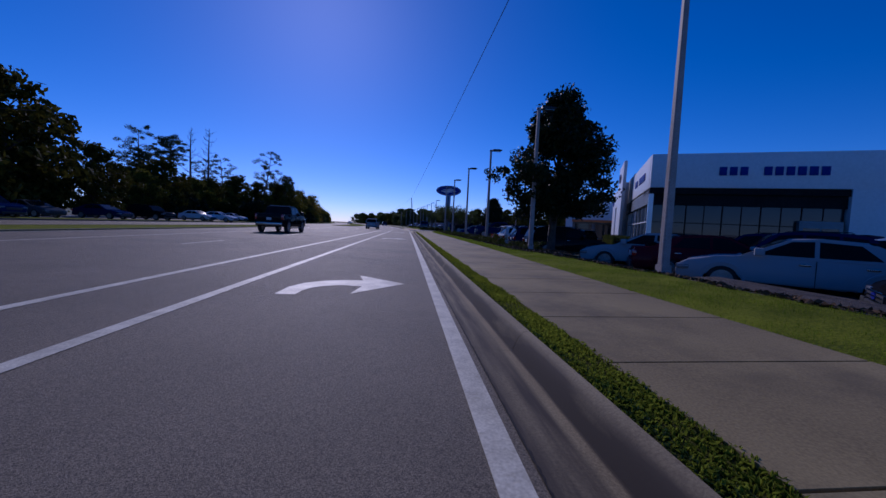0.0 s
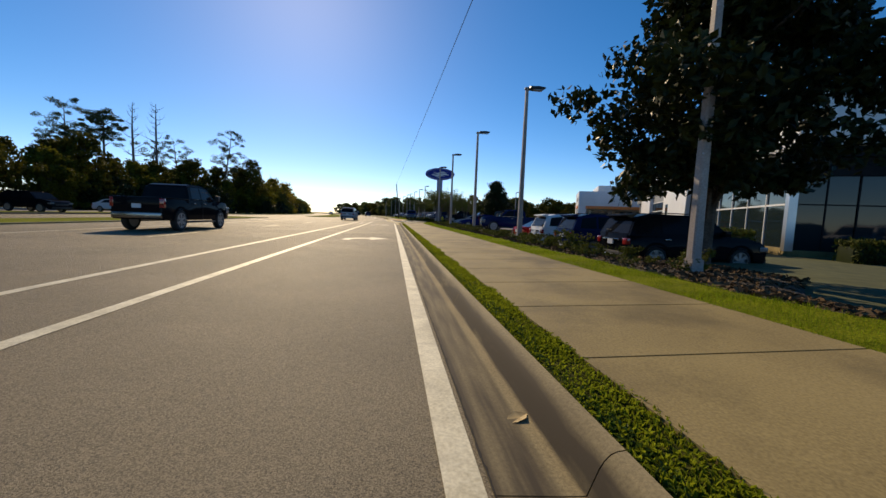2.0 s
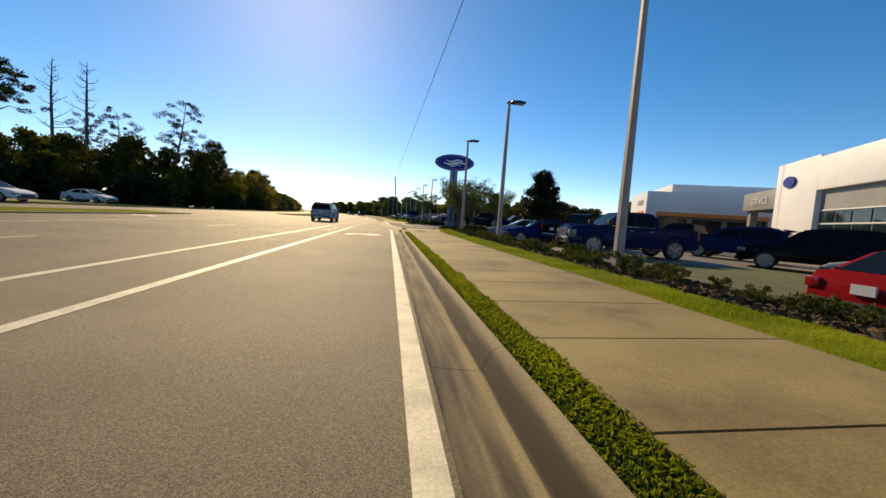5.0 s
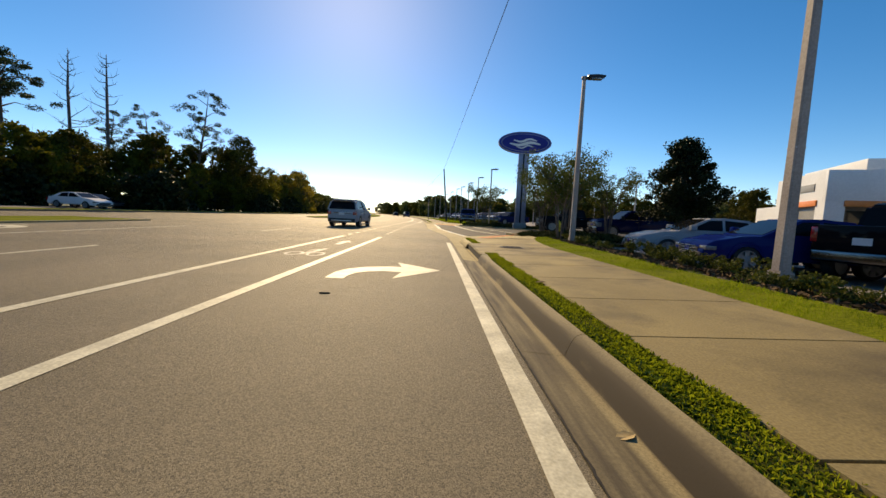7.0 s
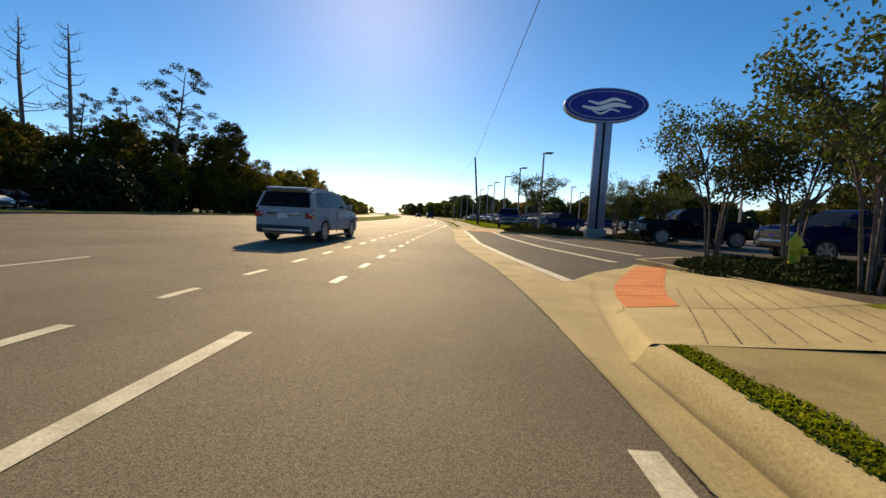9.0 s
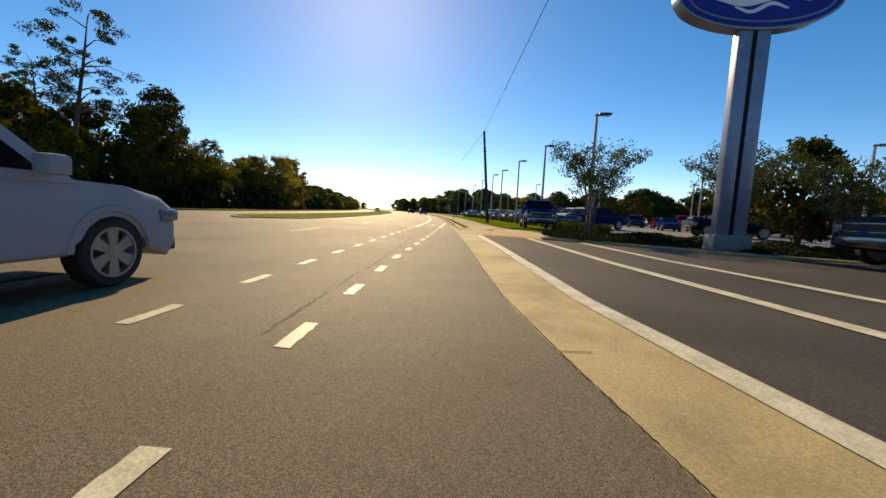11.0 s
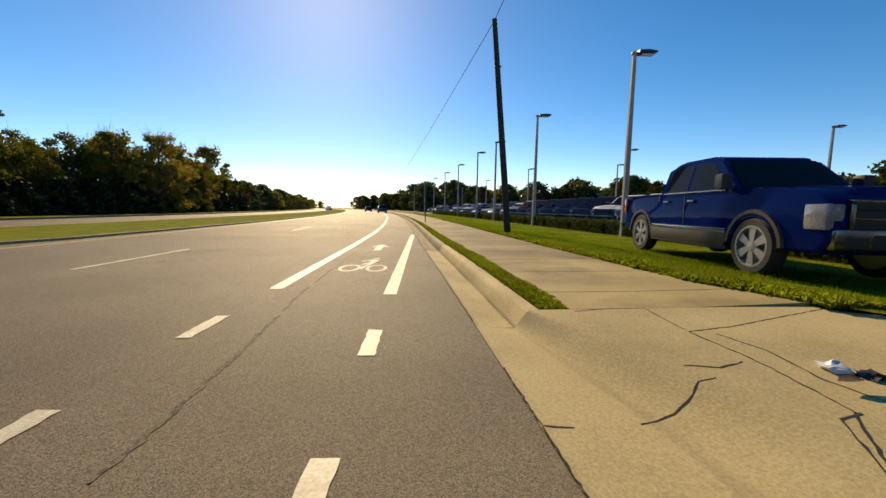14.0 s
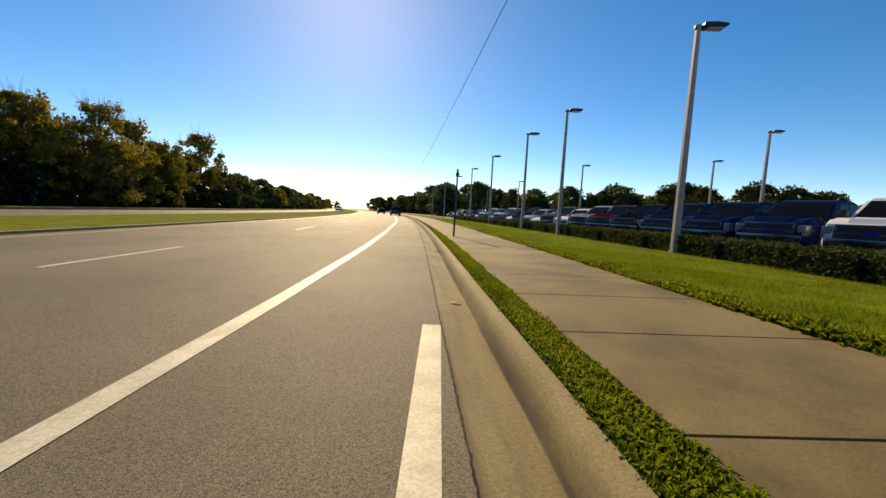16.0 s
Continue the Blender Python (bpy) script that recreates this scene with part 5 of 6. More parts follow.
park("pickup", 7.9, 44.4, -82, NAVY, "parked nose to the planting bed", -0.1)
park("pickup", 9.0, 48.0, 72, BLACK, BED, -0.1, end="tail")
park("sedan", 6.95, 50.6, -80, BLUE, "parked nose to the planting bed", -0.1)
park("sedan", 6.95, 53.9, -78, SILVER, "parked nose to the planting bed", -0.1)
park("pickup", 10.9, 66.9, -88, (0.004, 0.012, 0.06), "waiting in the driveway", 0.02)
for i, (x, y, col, k) in enumerate(((16, 16, NAVY, "suv"), (14.5, 11, BLACK, "sedan"), (19.5, 13.5, WHITE, "suv"), (23, 11, BLACK, "pickup"), (14.5, 33, BLACK, "suv"), (15.5, 36.5, SILVER, "sedan"), (17, 41, BLACK, "suv"), (18.5, 46, NAVY, "suv"), (20.5, 52, BLACK, "pickup"), (23, 56, RED, "suv"))):
    park(k, x, y, -38 + 7 * (i % 3), col, ROW, lot_z(y), full=False, end="mid")
park("pickup", 20.6, 74.6, -72, (0.004, 0.012, 0.06), "standing beside the driveway", 0.1, end="mid")
hero = park("pickup", 3.74, 88.25, 186.2, (0.002, 0.013, 0.1), "standing on the grass verge", 0.17, end="mid", two_tone=True)
hero.matrix_basis = hero.matrix_basis @ Matrix.Diagonal((0.95, 0.95, 0.95, 1))
park("pickup", 18.7, 92.1, -80, BLACK, ROW, 0.1, end="mid")
park("pickup", 8.7, 73.3, -84, BLACK, "waiting in the driveway beside the pylon sign", 0.1)
row_colors = [NAVY, WHITE, WHITE, NAVY, NAVY, NAVY, BLACK, MAROON, SILVER, WHITE, GREY, WHITE, SILVER, BLACK, WHITE, NAVY, WHITE, SILVER]
for i in range(30):
    y = 97.0 + 2.72 * i
    kind = "pickup" if i < 9 else ("suv", "pickup", "sedan")[i % 3]
    park(kind, edge(y) + 10.9, y, -114, row_colors[i % 18], "in a row behind the hedge", 0.1, full=i < 9, group="row behind the hedge")
for j, (x0, y0) in enumerate(((22.0, 106.0), (24.0, 118.0), (26.0, 134.0))):
    for i in range(11):
        kind = ("sedan", "suv", "sedan", "pickup")[(i + j) % 4]
        col = [BLUE, MAROON, WHITE, NAVY, MAROON, RED, SILVER, MAROON, WHITE, BLACK, ORANGE_CAR][(i + 3 * j) % 11]
        park(kind, x0 + 2.9 * i, y0 - 0.7 * i, 200, col, "in a back row", 0.1, full=False, end="mid", group="back rows")
# across the road
for x, y, col, k, be in ((-33.5, 76, WHITE, "sedan", 95), (-35.8, 80, BLACK, "sedan", 92), (-30.5, 58, WHITE, "sedan", 100), (-28.3, 59.5, WHITE, "sedan", 90), (-30.5, 48, BLACK, "suv", 100), (-31.3, 42, NAVY, "sedan", 95), (-32.6, 36, GREY, "sedan", 100), (-31.4, 31, NAVY, "suv", 95), (-32.5, 25, BLACK, "sedan", 100)):
    park(k, x, y, be, col, "parked under trees across the road", 0.08, full=False, end="mid", group="cars across the road")
# on the road
park("suv", -6.1, 66.0, 1, SILVER, "driving in the lane beside the bike lane", 0.0, end="mid", group="cars on the road")
park("pickup", -9.4, 29.4, 0, BLACK, "driving in the inner lane", 0.0, end="mid", group="cars on the road")
park("suv", -10.5, 168, -9, NAVY, "on the road ahead", 0.0, full=False, end="mid", group="cars on the road")
park("sedan", -16.5, 190, -12, BLACK, "on the road ahead", 0.0, full=False, end="mid", group="cars on the road")
park("sedan", -31, 205, 168, WHITE, "on the opposite carriageway", 0.0, full=False, end="mid", group="cars on the road")

# ---- plants ----
BARK = material("bark", (0.035, 0.028, 0.022), (0.11, 0.09, 0.07), 0.9, fine=20, coarse=3, bump=0.6, bump_size=0.03)
PALE_BARK = material("pale_bark", (0.055, 0.043, 0.035), (0.15, 0.12, 0.1), 0.8, fine=14, coarse=3, bump=0.3)
GREY_WOOD = material("dead_wood", (0.06, 0.055, 0.06), (0.16, 0.15, 0.15), 0.9, fine=14, coarse=3, bump=0.3)
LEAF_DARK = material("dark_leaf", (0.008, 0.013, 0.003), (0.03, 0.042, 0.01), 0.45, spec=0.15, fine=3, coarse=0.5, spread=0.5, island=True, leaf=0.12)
LEAF_OAK = material("oak_leaf", (0.016, 0.02, 0.003), (0.125, 0.112, 0.013), 0.7, spec=0.1, fine=3, coarse=0.4, spread=0.5, island=True, leaf=0.25)
LEAF_MID = material("green_leaf", (0.042, 0.046, 0.005), (0.2, 0.185, 0.016), 0.65, spec=0.15, fine=3, coarse=0.4, spread=0.5, island=True, leaf=0.45)
LEAF_GOLD = material("autumn_leaf", (0.09, 0.07, 0.008), (0.38, 0.3, 0.03), 0.6, fine=3, coarse=0.4, spread=0.5, island=True, leaf=0.62)
LEAF_FAR = material("far_leaf", (0.02, 0.03, 0.006), (0.13, 0.15, 0.028), 0.6, fine=3, coarse=0.3, spread=0.5, island=True, leaf=0.4)
NEEDLE = material("pine_needle", (0.018, 0.032, 0.008), (0.06, 0.085, 0.02), 0.6, fine=3, coarse=0.5, spread=0.5, island=True, leaf=0.2)
CRAPE = material("crape_leaf", (0.025, 0.05, 0.01), (0.13, 0.16, 0.035), 0.65, spec=0.25, fine=5, coarse=1.0, spread=0.5, island=True, leaf=0.35)
HEDGE = material("hedge_leaf", (0.02, 0.035, 0.006), (0.13, 0.14, 0.022), 0.75, spec=0.2, fine=6, coarse=1.2, spread=0.5, island=True, leaf=0.3)


def leaf_mesh(name, spots, size, mat, rng, flat_up=0.0, long=1.6):
    """One small bent blade for each spot."""
    n = len(spots)
    u = rng.normal(size=(n, 3))
    u[:, 2] *= 1 - flat_up
    u /= np.linalg.norm(u, axis=1)[:, None]
    w = rng.normal(size=(n, 3))
    w -= (w * u).sum(1)[:, None] * u
    w /= np.linalg.norm(w, axis=1)[:, None]
    s = size * rng.uniform(0.6, 1.3, n)[:, None]
    k = np.cross(u, w) * s * 0.12
    p = np.asarray(spots)
    vs = np.stack([p - u * s * long / 2, p + w * s * 0.45 + k, p + u * s * long / 2, p - w * s * 0.45 + k], 1).reshape(-1, 3)
    me = bpy.data.meshes.new(name)
    me.from_pydata(vs.tolist(), [], np.arange(4 * n).reshape(-1, 4).tolist())
    me.materials.append(mat)
    return me


def clumps(rng, n, radius, z0, z1, shape, squash=0.8):
    """Clump centres within a crown whose half width at height f (0..1) is radius * shape(f)."""
    out = []
    while len(out) < n:
        f = rng.uniform()
        a, q = rng.uniform(0, 2 * math.pi), math.sqrt(rng.uniform(0.02, 1))
        r = radius * shape(f) * (0.8 + 0.35 * math.sin(3 * a + 9 * f) * math.cos(2 * a - 5 * f))
        out.append((r * q * math.cos(a), r * q * math.sin(a), z0 + (z1 - z0) * f))
    return np.array(out)


def fill(rng, centres, radius, each, squash=0.75):
    d = rng.normal(size=(len(centres), each, 3))
    d /= np.linalg.norm(d, axis=2)[:, :, None]
    d *= rng.uniform(0.35, 1.0, (len(centres), each, 1)) * (radius * rng.uniform(0.6, 1.35, (len(centres), 1, 1)))
    d[:, :, 2] *= squash
    return (centres[:, None, :] + d).reshape(-1, 3)


def limbs(rng, trunk, centres, base, count, r0, bm, level=0.75):
    pick = centres[rng.permutation(len(centres))[:count]]
    for c in pick:
        f = min(0.95, max(base, level * c[2] / trunk[-1][2]))
        k = f * (len(trunk) - 1)
        i = min(int(k), len(trunk) - 2)
        p = Vector(trunk[i]).lerp(Vector(trunk[i + 1]), k - i)
        c = Vector(c)
        mid = p.lerp(c, 0.5) + Vector((rng.normal() * 0.15, rng.normal() * 0.15, 0.12 * (c - p).length))
        tube([p, mid, c], [r0 * (1 - 0.6 * f), r0 * 0.45 * (1 - 0.5 * f), r0 * 0.12], 5, bm)


def tree(name, label, seed, height, radius, crown0, shape, n, clump, each, leaf, mat, trunk_r=0.2, lean=(0, 0), bark=None, long=1.6, squash=0.75, limb=14, flat_up=0.0, twigs=0, level=0.75):
    rng = np.random.default_rng(seed)
    t = thing(name, label, "tree")
    lx, ly = lean
    trunk = [(0, 0, -0.2), (lx * 0.1, ly * 0.1, height * 0.15), (lx * 0.4 + rng.normal() * 0.05, ly * 0.4, height * 0.45), (lx * 0.8, ly * 0.8, height * 0.75), (lx, ly, height * 0.95)]
    b = tube(trunk, [trunk_r * q for q in (1.25, 1.0, 0.75, 0.45, 0.12)], 9)
    cs = clumps(rng, n, radius, crown0, height, shape)
    cs[:, 0] += lx * cs[:, 2] / height
    cs[:, 1] += ly * cs[:, 2] / height
    limbs(rng, trunk, cs, 0.2, limb, trunk_r * 0.6, b, level)
    for c in cs[rng.integers(0, len(cs), twigs)]:
        c = Vector(c)
        o = Vector((c.x * 0.5, c.y * 0.5, (c.z - crown0) * 0.5 + 0.4)).normalized()
        e = c + (o + Vector(rng.normal(size=3) * 0.25)) * clump * float(rng.uniform(1.2, 2.2))
        tube([c, c.lerp(e, 0.5) + Vector(rng.normal(size=3) * 0.08), e], [0.02, 0.013, 0.005], 3, b)
    part("trunk", b, bark or BARK, t)
    part("crown", leaf_mesh("crown", fill(rng, cs, clump, each, squash), leaf, mat, rng, flat_up, long), mat, t)["kind"] = "stuff"
    return t


dome = lambda f: math.sqrt(max(0.02, 1 - (1.6 * f - 0.6) ** 2)) if f > 0.375 else 0.55 + 1.2 * f
crown_cone = lambda f: 0.75 + 0.83 * f if f < 0.3 else 1.0 - 0.78 * ((f - 0.3) / 0.7) ** 1.25
column = lambda f: 0.78 + 0.6 * f if f < 0.35 else 1.0 - 0.75 * max(0.0, (f - 0.45) / 0.55) ** 1.8
bushy = lambda f: 0.9 + 0.3 * f if f < 0.35 else math.sqrt(max(0.02, 1 - ((f - 0.35) / 0.67) ** 2))


def plant(model, x, y, z, scale, turn, label="", group=""):
    m = pose(x, y, z, 0, 0, turn) @ Matrix.Diagonal((scale, scale, scale, 1))
    o = copy_thing(model, Matrix.Identity(4))
    o.matrix_basis = m
    if label:
        o["label"] = label
    if group:
        o["group"] = group
    return o


def set_at(model, x, y, z, turn=0, scale=1.0):
    model.matrix_basis = pose(x, y, z, 0, 0, turn) @ Matrix.Diagonal((scale, scale, scale, 1))
    return model


# broad dark magnolias by the lot
mag = tree("magnolia_tree", "dense dark glossy magnolia tree beside the parking lot", 3, 8.05, 3.25, 2.1, crown_cone, 260, 0.62, 105, 0.14, LEAF_DARK, 0.2, (0.1, -0.1), limb=40)
set_at(mag, 7.5, 19.2, -0.15)
plant(mag, 14.0, 61.7, -0.1, 0.74, 130, "smaller dark magnolia tree behind parked cars", "magnolias")
mag["group"] = "magnolias"

# woods across the road
oak = tree("woodland_oak", "broad dark oak at the edge of the woods", 5, 10, 4.4, 1.2, dome, 150, 0.8, 36, 0.32, LEAF_OAK, 0.28, (0.4, 0), limb=22)
mid = tree("woodland_tree", "green broadleaf tree at the edge of the woods", 6, 8, 3.4, 0.5, bushy, 125, 0.66, 34, 0.27, LEAF_MID, 0.2, (0.2, 0.1), limb=26, twigs=40)
gold = tree("woodland_tree", "yellowing broadleaf tree at the edge of the woods", 7, 7.5, 3.3, 0.4, bushy, 120, 0.58, 30, 0.24, LEAF_GOLD, 0.18, (-0.2, 0.1), limb=34, twigs=90)
bush = tree("woodland_shrub", "dark dense shrub at the foot of the woods", 8, 4.2, 2.8, 0.1, bushy, 52, 0.85, 50, 0.34, LEAF_DARK, 0.12, limb=8)
set_at(oak, -39.0, 100, 0, 20, 0.95)
set_at(mid, -37, 108, 0)
set_at(gold, -37, 127, 0, 0, 1.1)
set_at(bush, -31.5, 84, 0)
oak_near = tree("woodland_oak", "tall dark oak at the edge of the woods", 55, 10, 4.3, 1.0, dome, 150, 0.8, 95, 0.17, LEAF_OAK, 0.28, (0.5, 0), limb=30, twigs=30)
mid_near = tree("woodland_tree", "dense green broadleaf tree at the roadside", 56, 8, 3.4, 0.4, bushy, 125, 0.66, 85, 0.15, LEAF_MID, 0.2, (0.2, 0.1), limb=30, twigs=60)
gold_near = tree("woodland_tree", "yellowing broadleaf tree with bare twigs at the roadside", 57, 7.6, 3.4, 0.3, bushy, 115, 0.62, 75, 0.13, LEAF_GOLD, 0.18, (-0.2, 0.1), limb=40, twigs=160)
set_at(oak_near, -32.4, 101.5, 0, 20, 1.14)
set_at(mid_near, -31.8, 108, 0, 0, 1.0)
set_at(gold_near, -31.5, 127, 0, 0, 1.15)
G2 = "distant trees"
far_a = tree("distant_tree", "distant green tree beyond the car lot", 15, 7.5, 4.6, 0.3, bushy, 60, 1.15, 40, 0.5, LEAF_FAR, 0.2, limb=8)
far_b = tree("distant_tree", "distant dark tree beyond the car lot", 16, 8.0, 5.0, 0.3, bushy, 64, 1.2, 40, 0.5, LEAF_OAK, 0.22, limb=8)
far_c = tree("distant_tree", "distant yellowing tree beyond the car lot", 17, 6.5, 4.4, 0.2, bushy, 56, 1.05, 40, 0.46, LEAF_GOLD, 0.2, limb=8)
set_at(far_a, 60, 190, 0.1)
set_at(far_b, 74, 178, 0.1)
set_at(far_c, 88, 168, 0.1)
for o in (far_a, far_b, far_c):
    o["group"] = G2
rng = np.random.default_rng(11)
G = "woods across the road"
for o in (oak, mid, gold, bush, oak_near, mid_near, gold_near):
    o["group"] = G
for x, y, s in ((-35.5, 31, 1.38), (-36.5, 38, 1.3), (-38, 43.5, 1.1), (-38, 49, 0.85), (-40, 55, 0.72), (-43, 35, 1.4), (-46, 42, 1.25), (-52, 58, 0.7), (-58, 40, 1.5), (-38, 24, 1.2), (-46, 22, 1.5), (-36, 10, 1.3), (-37, -4, 1.3), (-41.5, 96, 1.05), (-45, 101, 0.95), (-36, 105, 1.0), (-49, 92, 0.85)):
    plant(oak, x, y, 0, s, rng.uniform(0, 360), "large dark oak standing over the far lot", G)
for y in np.arange(62, 97, 2.6):
    plant((bush, mid, bush)[int(rng.integers(3))], -34.5 - 6 * (y < 82) + rng.normal() * 0.8, y, 0, rng.uniform(0.75, 1.0), rng.uniform(0, 360), "", G)
    plant(mid if rng.uniform() < 0.6 else oak, -43 + rng.normal() * 1.5, y + 1, 0, rng.uniform(0.75, 1.0), rng.uniform(0, 360), "", G)
for y in np.arange(100, 290, 3.0):
    s = float(np.interp(y, [100, 114, 127, 138, 150, 172, 290], [0.84, 0.84, 0.94, 0.9, 0.76, 0.7, 0.7]))
    k = (mid, gold, mid, gold, gold, oak)[int(rng.integers(6))]
    if y < 142:
        k = gold_near if k is gold or (y > 118 and k is mid) else mid_near
    if y > 150:
        k = (far_a, far_c, far_b)[int(rng.integers(3))]
    plant(k, far_edge(y) - 6.2 + rng.normal() * 0.9, y, 0, s * rng.uniform(0.8, 1.1), rng.uniform(0, 360), "", G)
    plant(bush if y < 150 else far_a, far_edge(y) - 4.6 + rng.normal() * 0.4, y + 1.4, 0, rng.uniform(0.45, 0.75) * (1 if y < 150 else 0.6), rng.uniform(0, 360), "", G)
    if y < 160:
        plant(mid, far_edge(y) - 12 + rng.normal(), y, 0, s * rng.uniform(0.85, 1.0), rng.uniform(0, 360), "", G)

# pines and dead trees over the woods
tuft = lambda f: 0.55 + 0.75 * math.sin(math.pi * min(1, f * 0.85 + 0.12))
umbrella = lambda f: 1.0 - 0.75 * f ** 1.6
pine = tree("pine_tree", "tall pine with bare leaning trunk and open tufted crown", 21, 18.6, 3.3, 9.6, tuft, 46, 0.74, 110, 0.115, NEEDLE, 0.24, (2.2, 0.3), limb=26, squash=0.6, long=3.0, level=0.93)
set_at(pine, -36.0, 96.4, 0, 0, 0.92)
broad = tree("pine_tree", "broad flat-crowned pine standing above the woods", 24, 17.0, 5.4, 11.6, umbrella, 70, 0.8, 110, 0.125, NEEDLE, 0.3, (0.3, 0), limb=26, squash=0.45, long=3.0, level=0.9)
set_at(broad, -50.0, 84.3, 0, 30)
broad["group"] = "pines"
for x, y, s, tn in ((-48.6, 105.8, 0.9, 150), (-52.5, 100, 0.8, 40), (-60, 90, 1.05, 300)):
    plant(pine, x, y, 0, s, tn, "tall pine with tufted crown above the woods", "pines")
plant(broad, -58, 88, 0, 0.85, 200, "broad pine crown behind the woods", "pines")
plant(gold, -46.5, 165.5, 0, 1.7, 70, "tall yellowing tree at the bend of the road", G)
for x, y, s in ((-32.5, 122, 1.05), (-33, 132, 1.1), (-34, 137, 0.95)):
    plant(gold, x, y, 0, s, 60 * s, "", G)
pine["group"] = "pines"


def dead_tree(seed, height):
    rng = np.random.default_rng(seed)
    t = thing("dead_tree", "bare dead tree trunk with broken branches", "tree", None, "dead trees")
    trunk = [(0, 0, -0.2), (0.1, 0, height * 0.4), (0.05, 0.1, height * 0.75), (0.2, 0, height)]
    b = tube(trunk, [0.32, 0.24, 0.17, 0.04], 8)
    for k in range(22):
        f = rng.uniform(0.5, 0.99)
        a = rng.uniform(0, 6.28)
        p = Vector((0.1 * f, 0, height * f))
        n = (1.25 - f) * rng.uniform(2.0, 4.2)
        q = p + Vector((math.cos(a) * n * 0.6, math.sin(a) * n * 0.6, n * rng.uniform(-0.05, 0.35)))
        e = q + Vector((math.cos(a + 0.4) * n * 0.5, math.sin(a + 0.4) * n * 0.5, n * rng.uniform(0.1, 0.5)))
        tube([p, q, e], [0.07, 0.045, 0.012], 5, b)
        tube([q, q + Vector((rng.normal() * 0.5, rng.normal() * 0.5, 0.7))], [0.03, 0.008], 4, b)
        tube([q.lerp(e, 0.5), e + Vector((rng.normal() * 0.5, rng.normal() * 0.5, 0.5))], [0.025, 0.007], 4, b)
    part("trunk", b, GREY_WOOD, t)
    return t


snag = set_at(dead_tree(31, 21.6), -48.7, 96.9, 0)
plant(snag, -50.9, 93.6, 0, 0.96, 100)

# crape myrtles on the planting islands
def crape_myrtle(seed, height=4.3):
    rng = np.random.default_rng(seed)
    t = thing("crape_myrtle", "small multi-stemmed tree with thin pale trunks and sparse leaves", "tree", None, "small island trees")
    tips = []
    for k in range(6):
        a = k * 1.05 + rng.normal() * 0.2
        s = rng.uniform(0.7, 1.2)
        p0 = Vector((0.1 * math.cos(a), 0.1 * math.sin(a), 0))
        p1 = p0 + Vector((0.14 * math.cos(a), 0.14 * math.sin(a), height * 0.32))
        p2 = p1 + Vector((0.42 * s * math.cos(a), 0.42 * s * math.sin(a), height * 0.32))
        b = tube([p0, p1, p2], [0.03, 0.024, 0.014], 7)
        for j in range(7):
            c = a + rng.normal() * 0.8
            q = p1.lerp(p2, rng.uniform(0.0, 1.0))
            n = rng.uniform(0.7, 1.5)
            e = q + Vector((n * 0.75 * math.cos(c), n * 0.75 * math.sin(c), n * rng.uniform(0.25, 0.95)))
            m = q.lerp(e, 0.5) + Vector((0, 0, 0.12))
            tube([q, m, e], [0.02, 0.013, 0.005], 5, b)
            tips += [e, m.lerp(e, 0.55), e + Vector((rng.normal() * 0.25, rng.normal() * 0.25, 0.2))]
            for _ in range(2):
                w = m + Vector((rng.normal() * 0.4, rng.normal() * 0.4, rng.uniform(0, 0.5)))
                tube([m, w], [0.008, 0.003], 4, b)
                tips.append(w)
        part("stem", b, PALE_BARK, t)
    part("crown", leaf_mesh("crown", fill(rng, np.array([tuple(q) for q in tips]), 0.3, 32, 0.8), 0.058, CRAPE, rng), CRAPE, t)["kind"] = "stuff"
    return t


cm = set_at(crape_myrtle(41), 5.1, 82.4, 0.1, 0, 1.18)
for x, y, s, tn in ((10.5, 80.3, 1.1, 160), (6.2, 62.9, 1.05, 30), (7.5, 62.0, 1.1, 200), (5.85, 58.5, 1.12, 290), (9.8, 62.0, 1.0, 120), (12.3, 77.5, 0.9, 10)):
    plant(cm, x, y, 0.1, s, tn)


# hedges
def hedge_run(seed, length):
    rng = np.random.default_rng(seed)
    t = thing("hedge", "clipped green hedge at the edge of the lot", "hedge", None, "hedges")
    # solid box, darker than the leaves, paints the shade inside the hedge
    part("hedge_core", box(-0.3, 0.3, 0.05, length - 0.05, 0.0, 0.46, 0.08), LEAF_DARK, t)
    n = int(950 * length)
    p = np.stack([rng.uniform(-0.38, 0.38, n), rng.uniform(0, length, n), rng.uniform(0.02, 0.58, n)], 1)
    face = rng.integers(0, 4, n)
    p[:, 0] = np.where(face == 0, -0.36 + rng.normal(size=n) * 0.03, np.where(face == 1, 0.36 + rng.normal(size=n) * 0.03, p[:, 0]))
    p[:, 2] = np.where(face >= 2, 0.53 + rng.normal(size=n) * 0.035 + 0.03 * np.sin(p[:, 1] * 3), p[:, 2])
    part("leaves", leaf_mesh("leaves", p, 0.06, HEDGE, rng), HEDGE, t)["kind"] = "stuff"
    return t


hd = hedge_run(51, 3.1)
first = True
for i in range(22):
    y = 83.9 + 3.2 * i
    x = edge(y + 1.5) + 8.15
    xx = edge(y + 3.0) + 8.15
    m = pose(x, y + 0.1, 0.08, 0, 0, -math.degrees(math.atan2(xx - x, 3.0)))
    if first:
        hd.matrix_basis, first = m, False
    else:
        copy_thing(hd, m)
for i in range(5):
    q = BM @ Vector((-1.5, 0.5 + 3.0 * i, 0))
    h = copy_thing(hd, Matrix.Identity(4))
    h.matrix_basis = pose(q.x, q.y, -0.3, 0, 0, -26) @ Matrix.Diagonal((1.5, 1.0, 2.0, 1))
    h["label"] = "tall green hedge before the showroom glass"
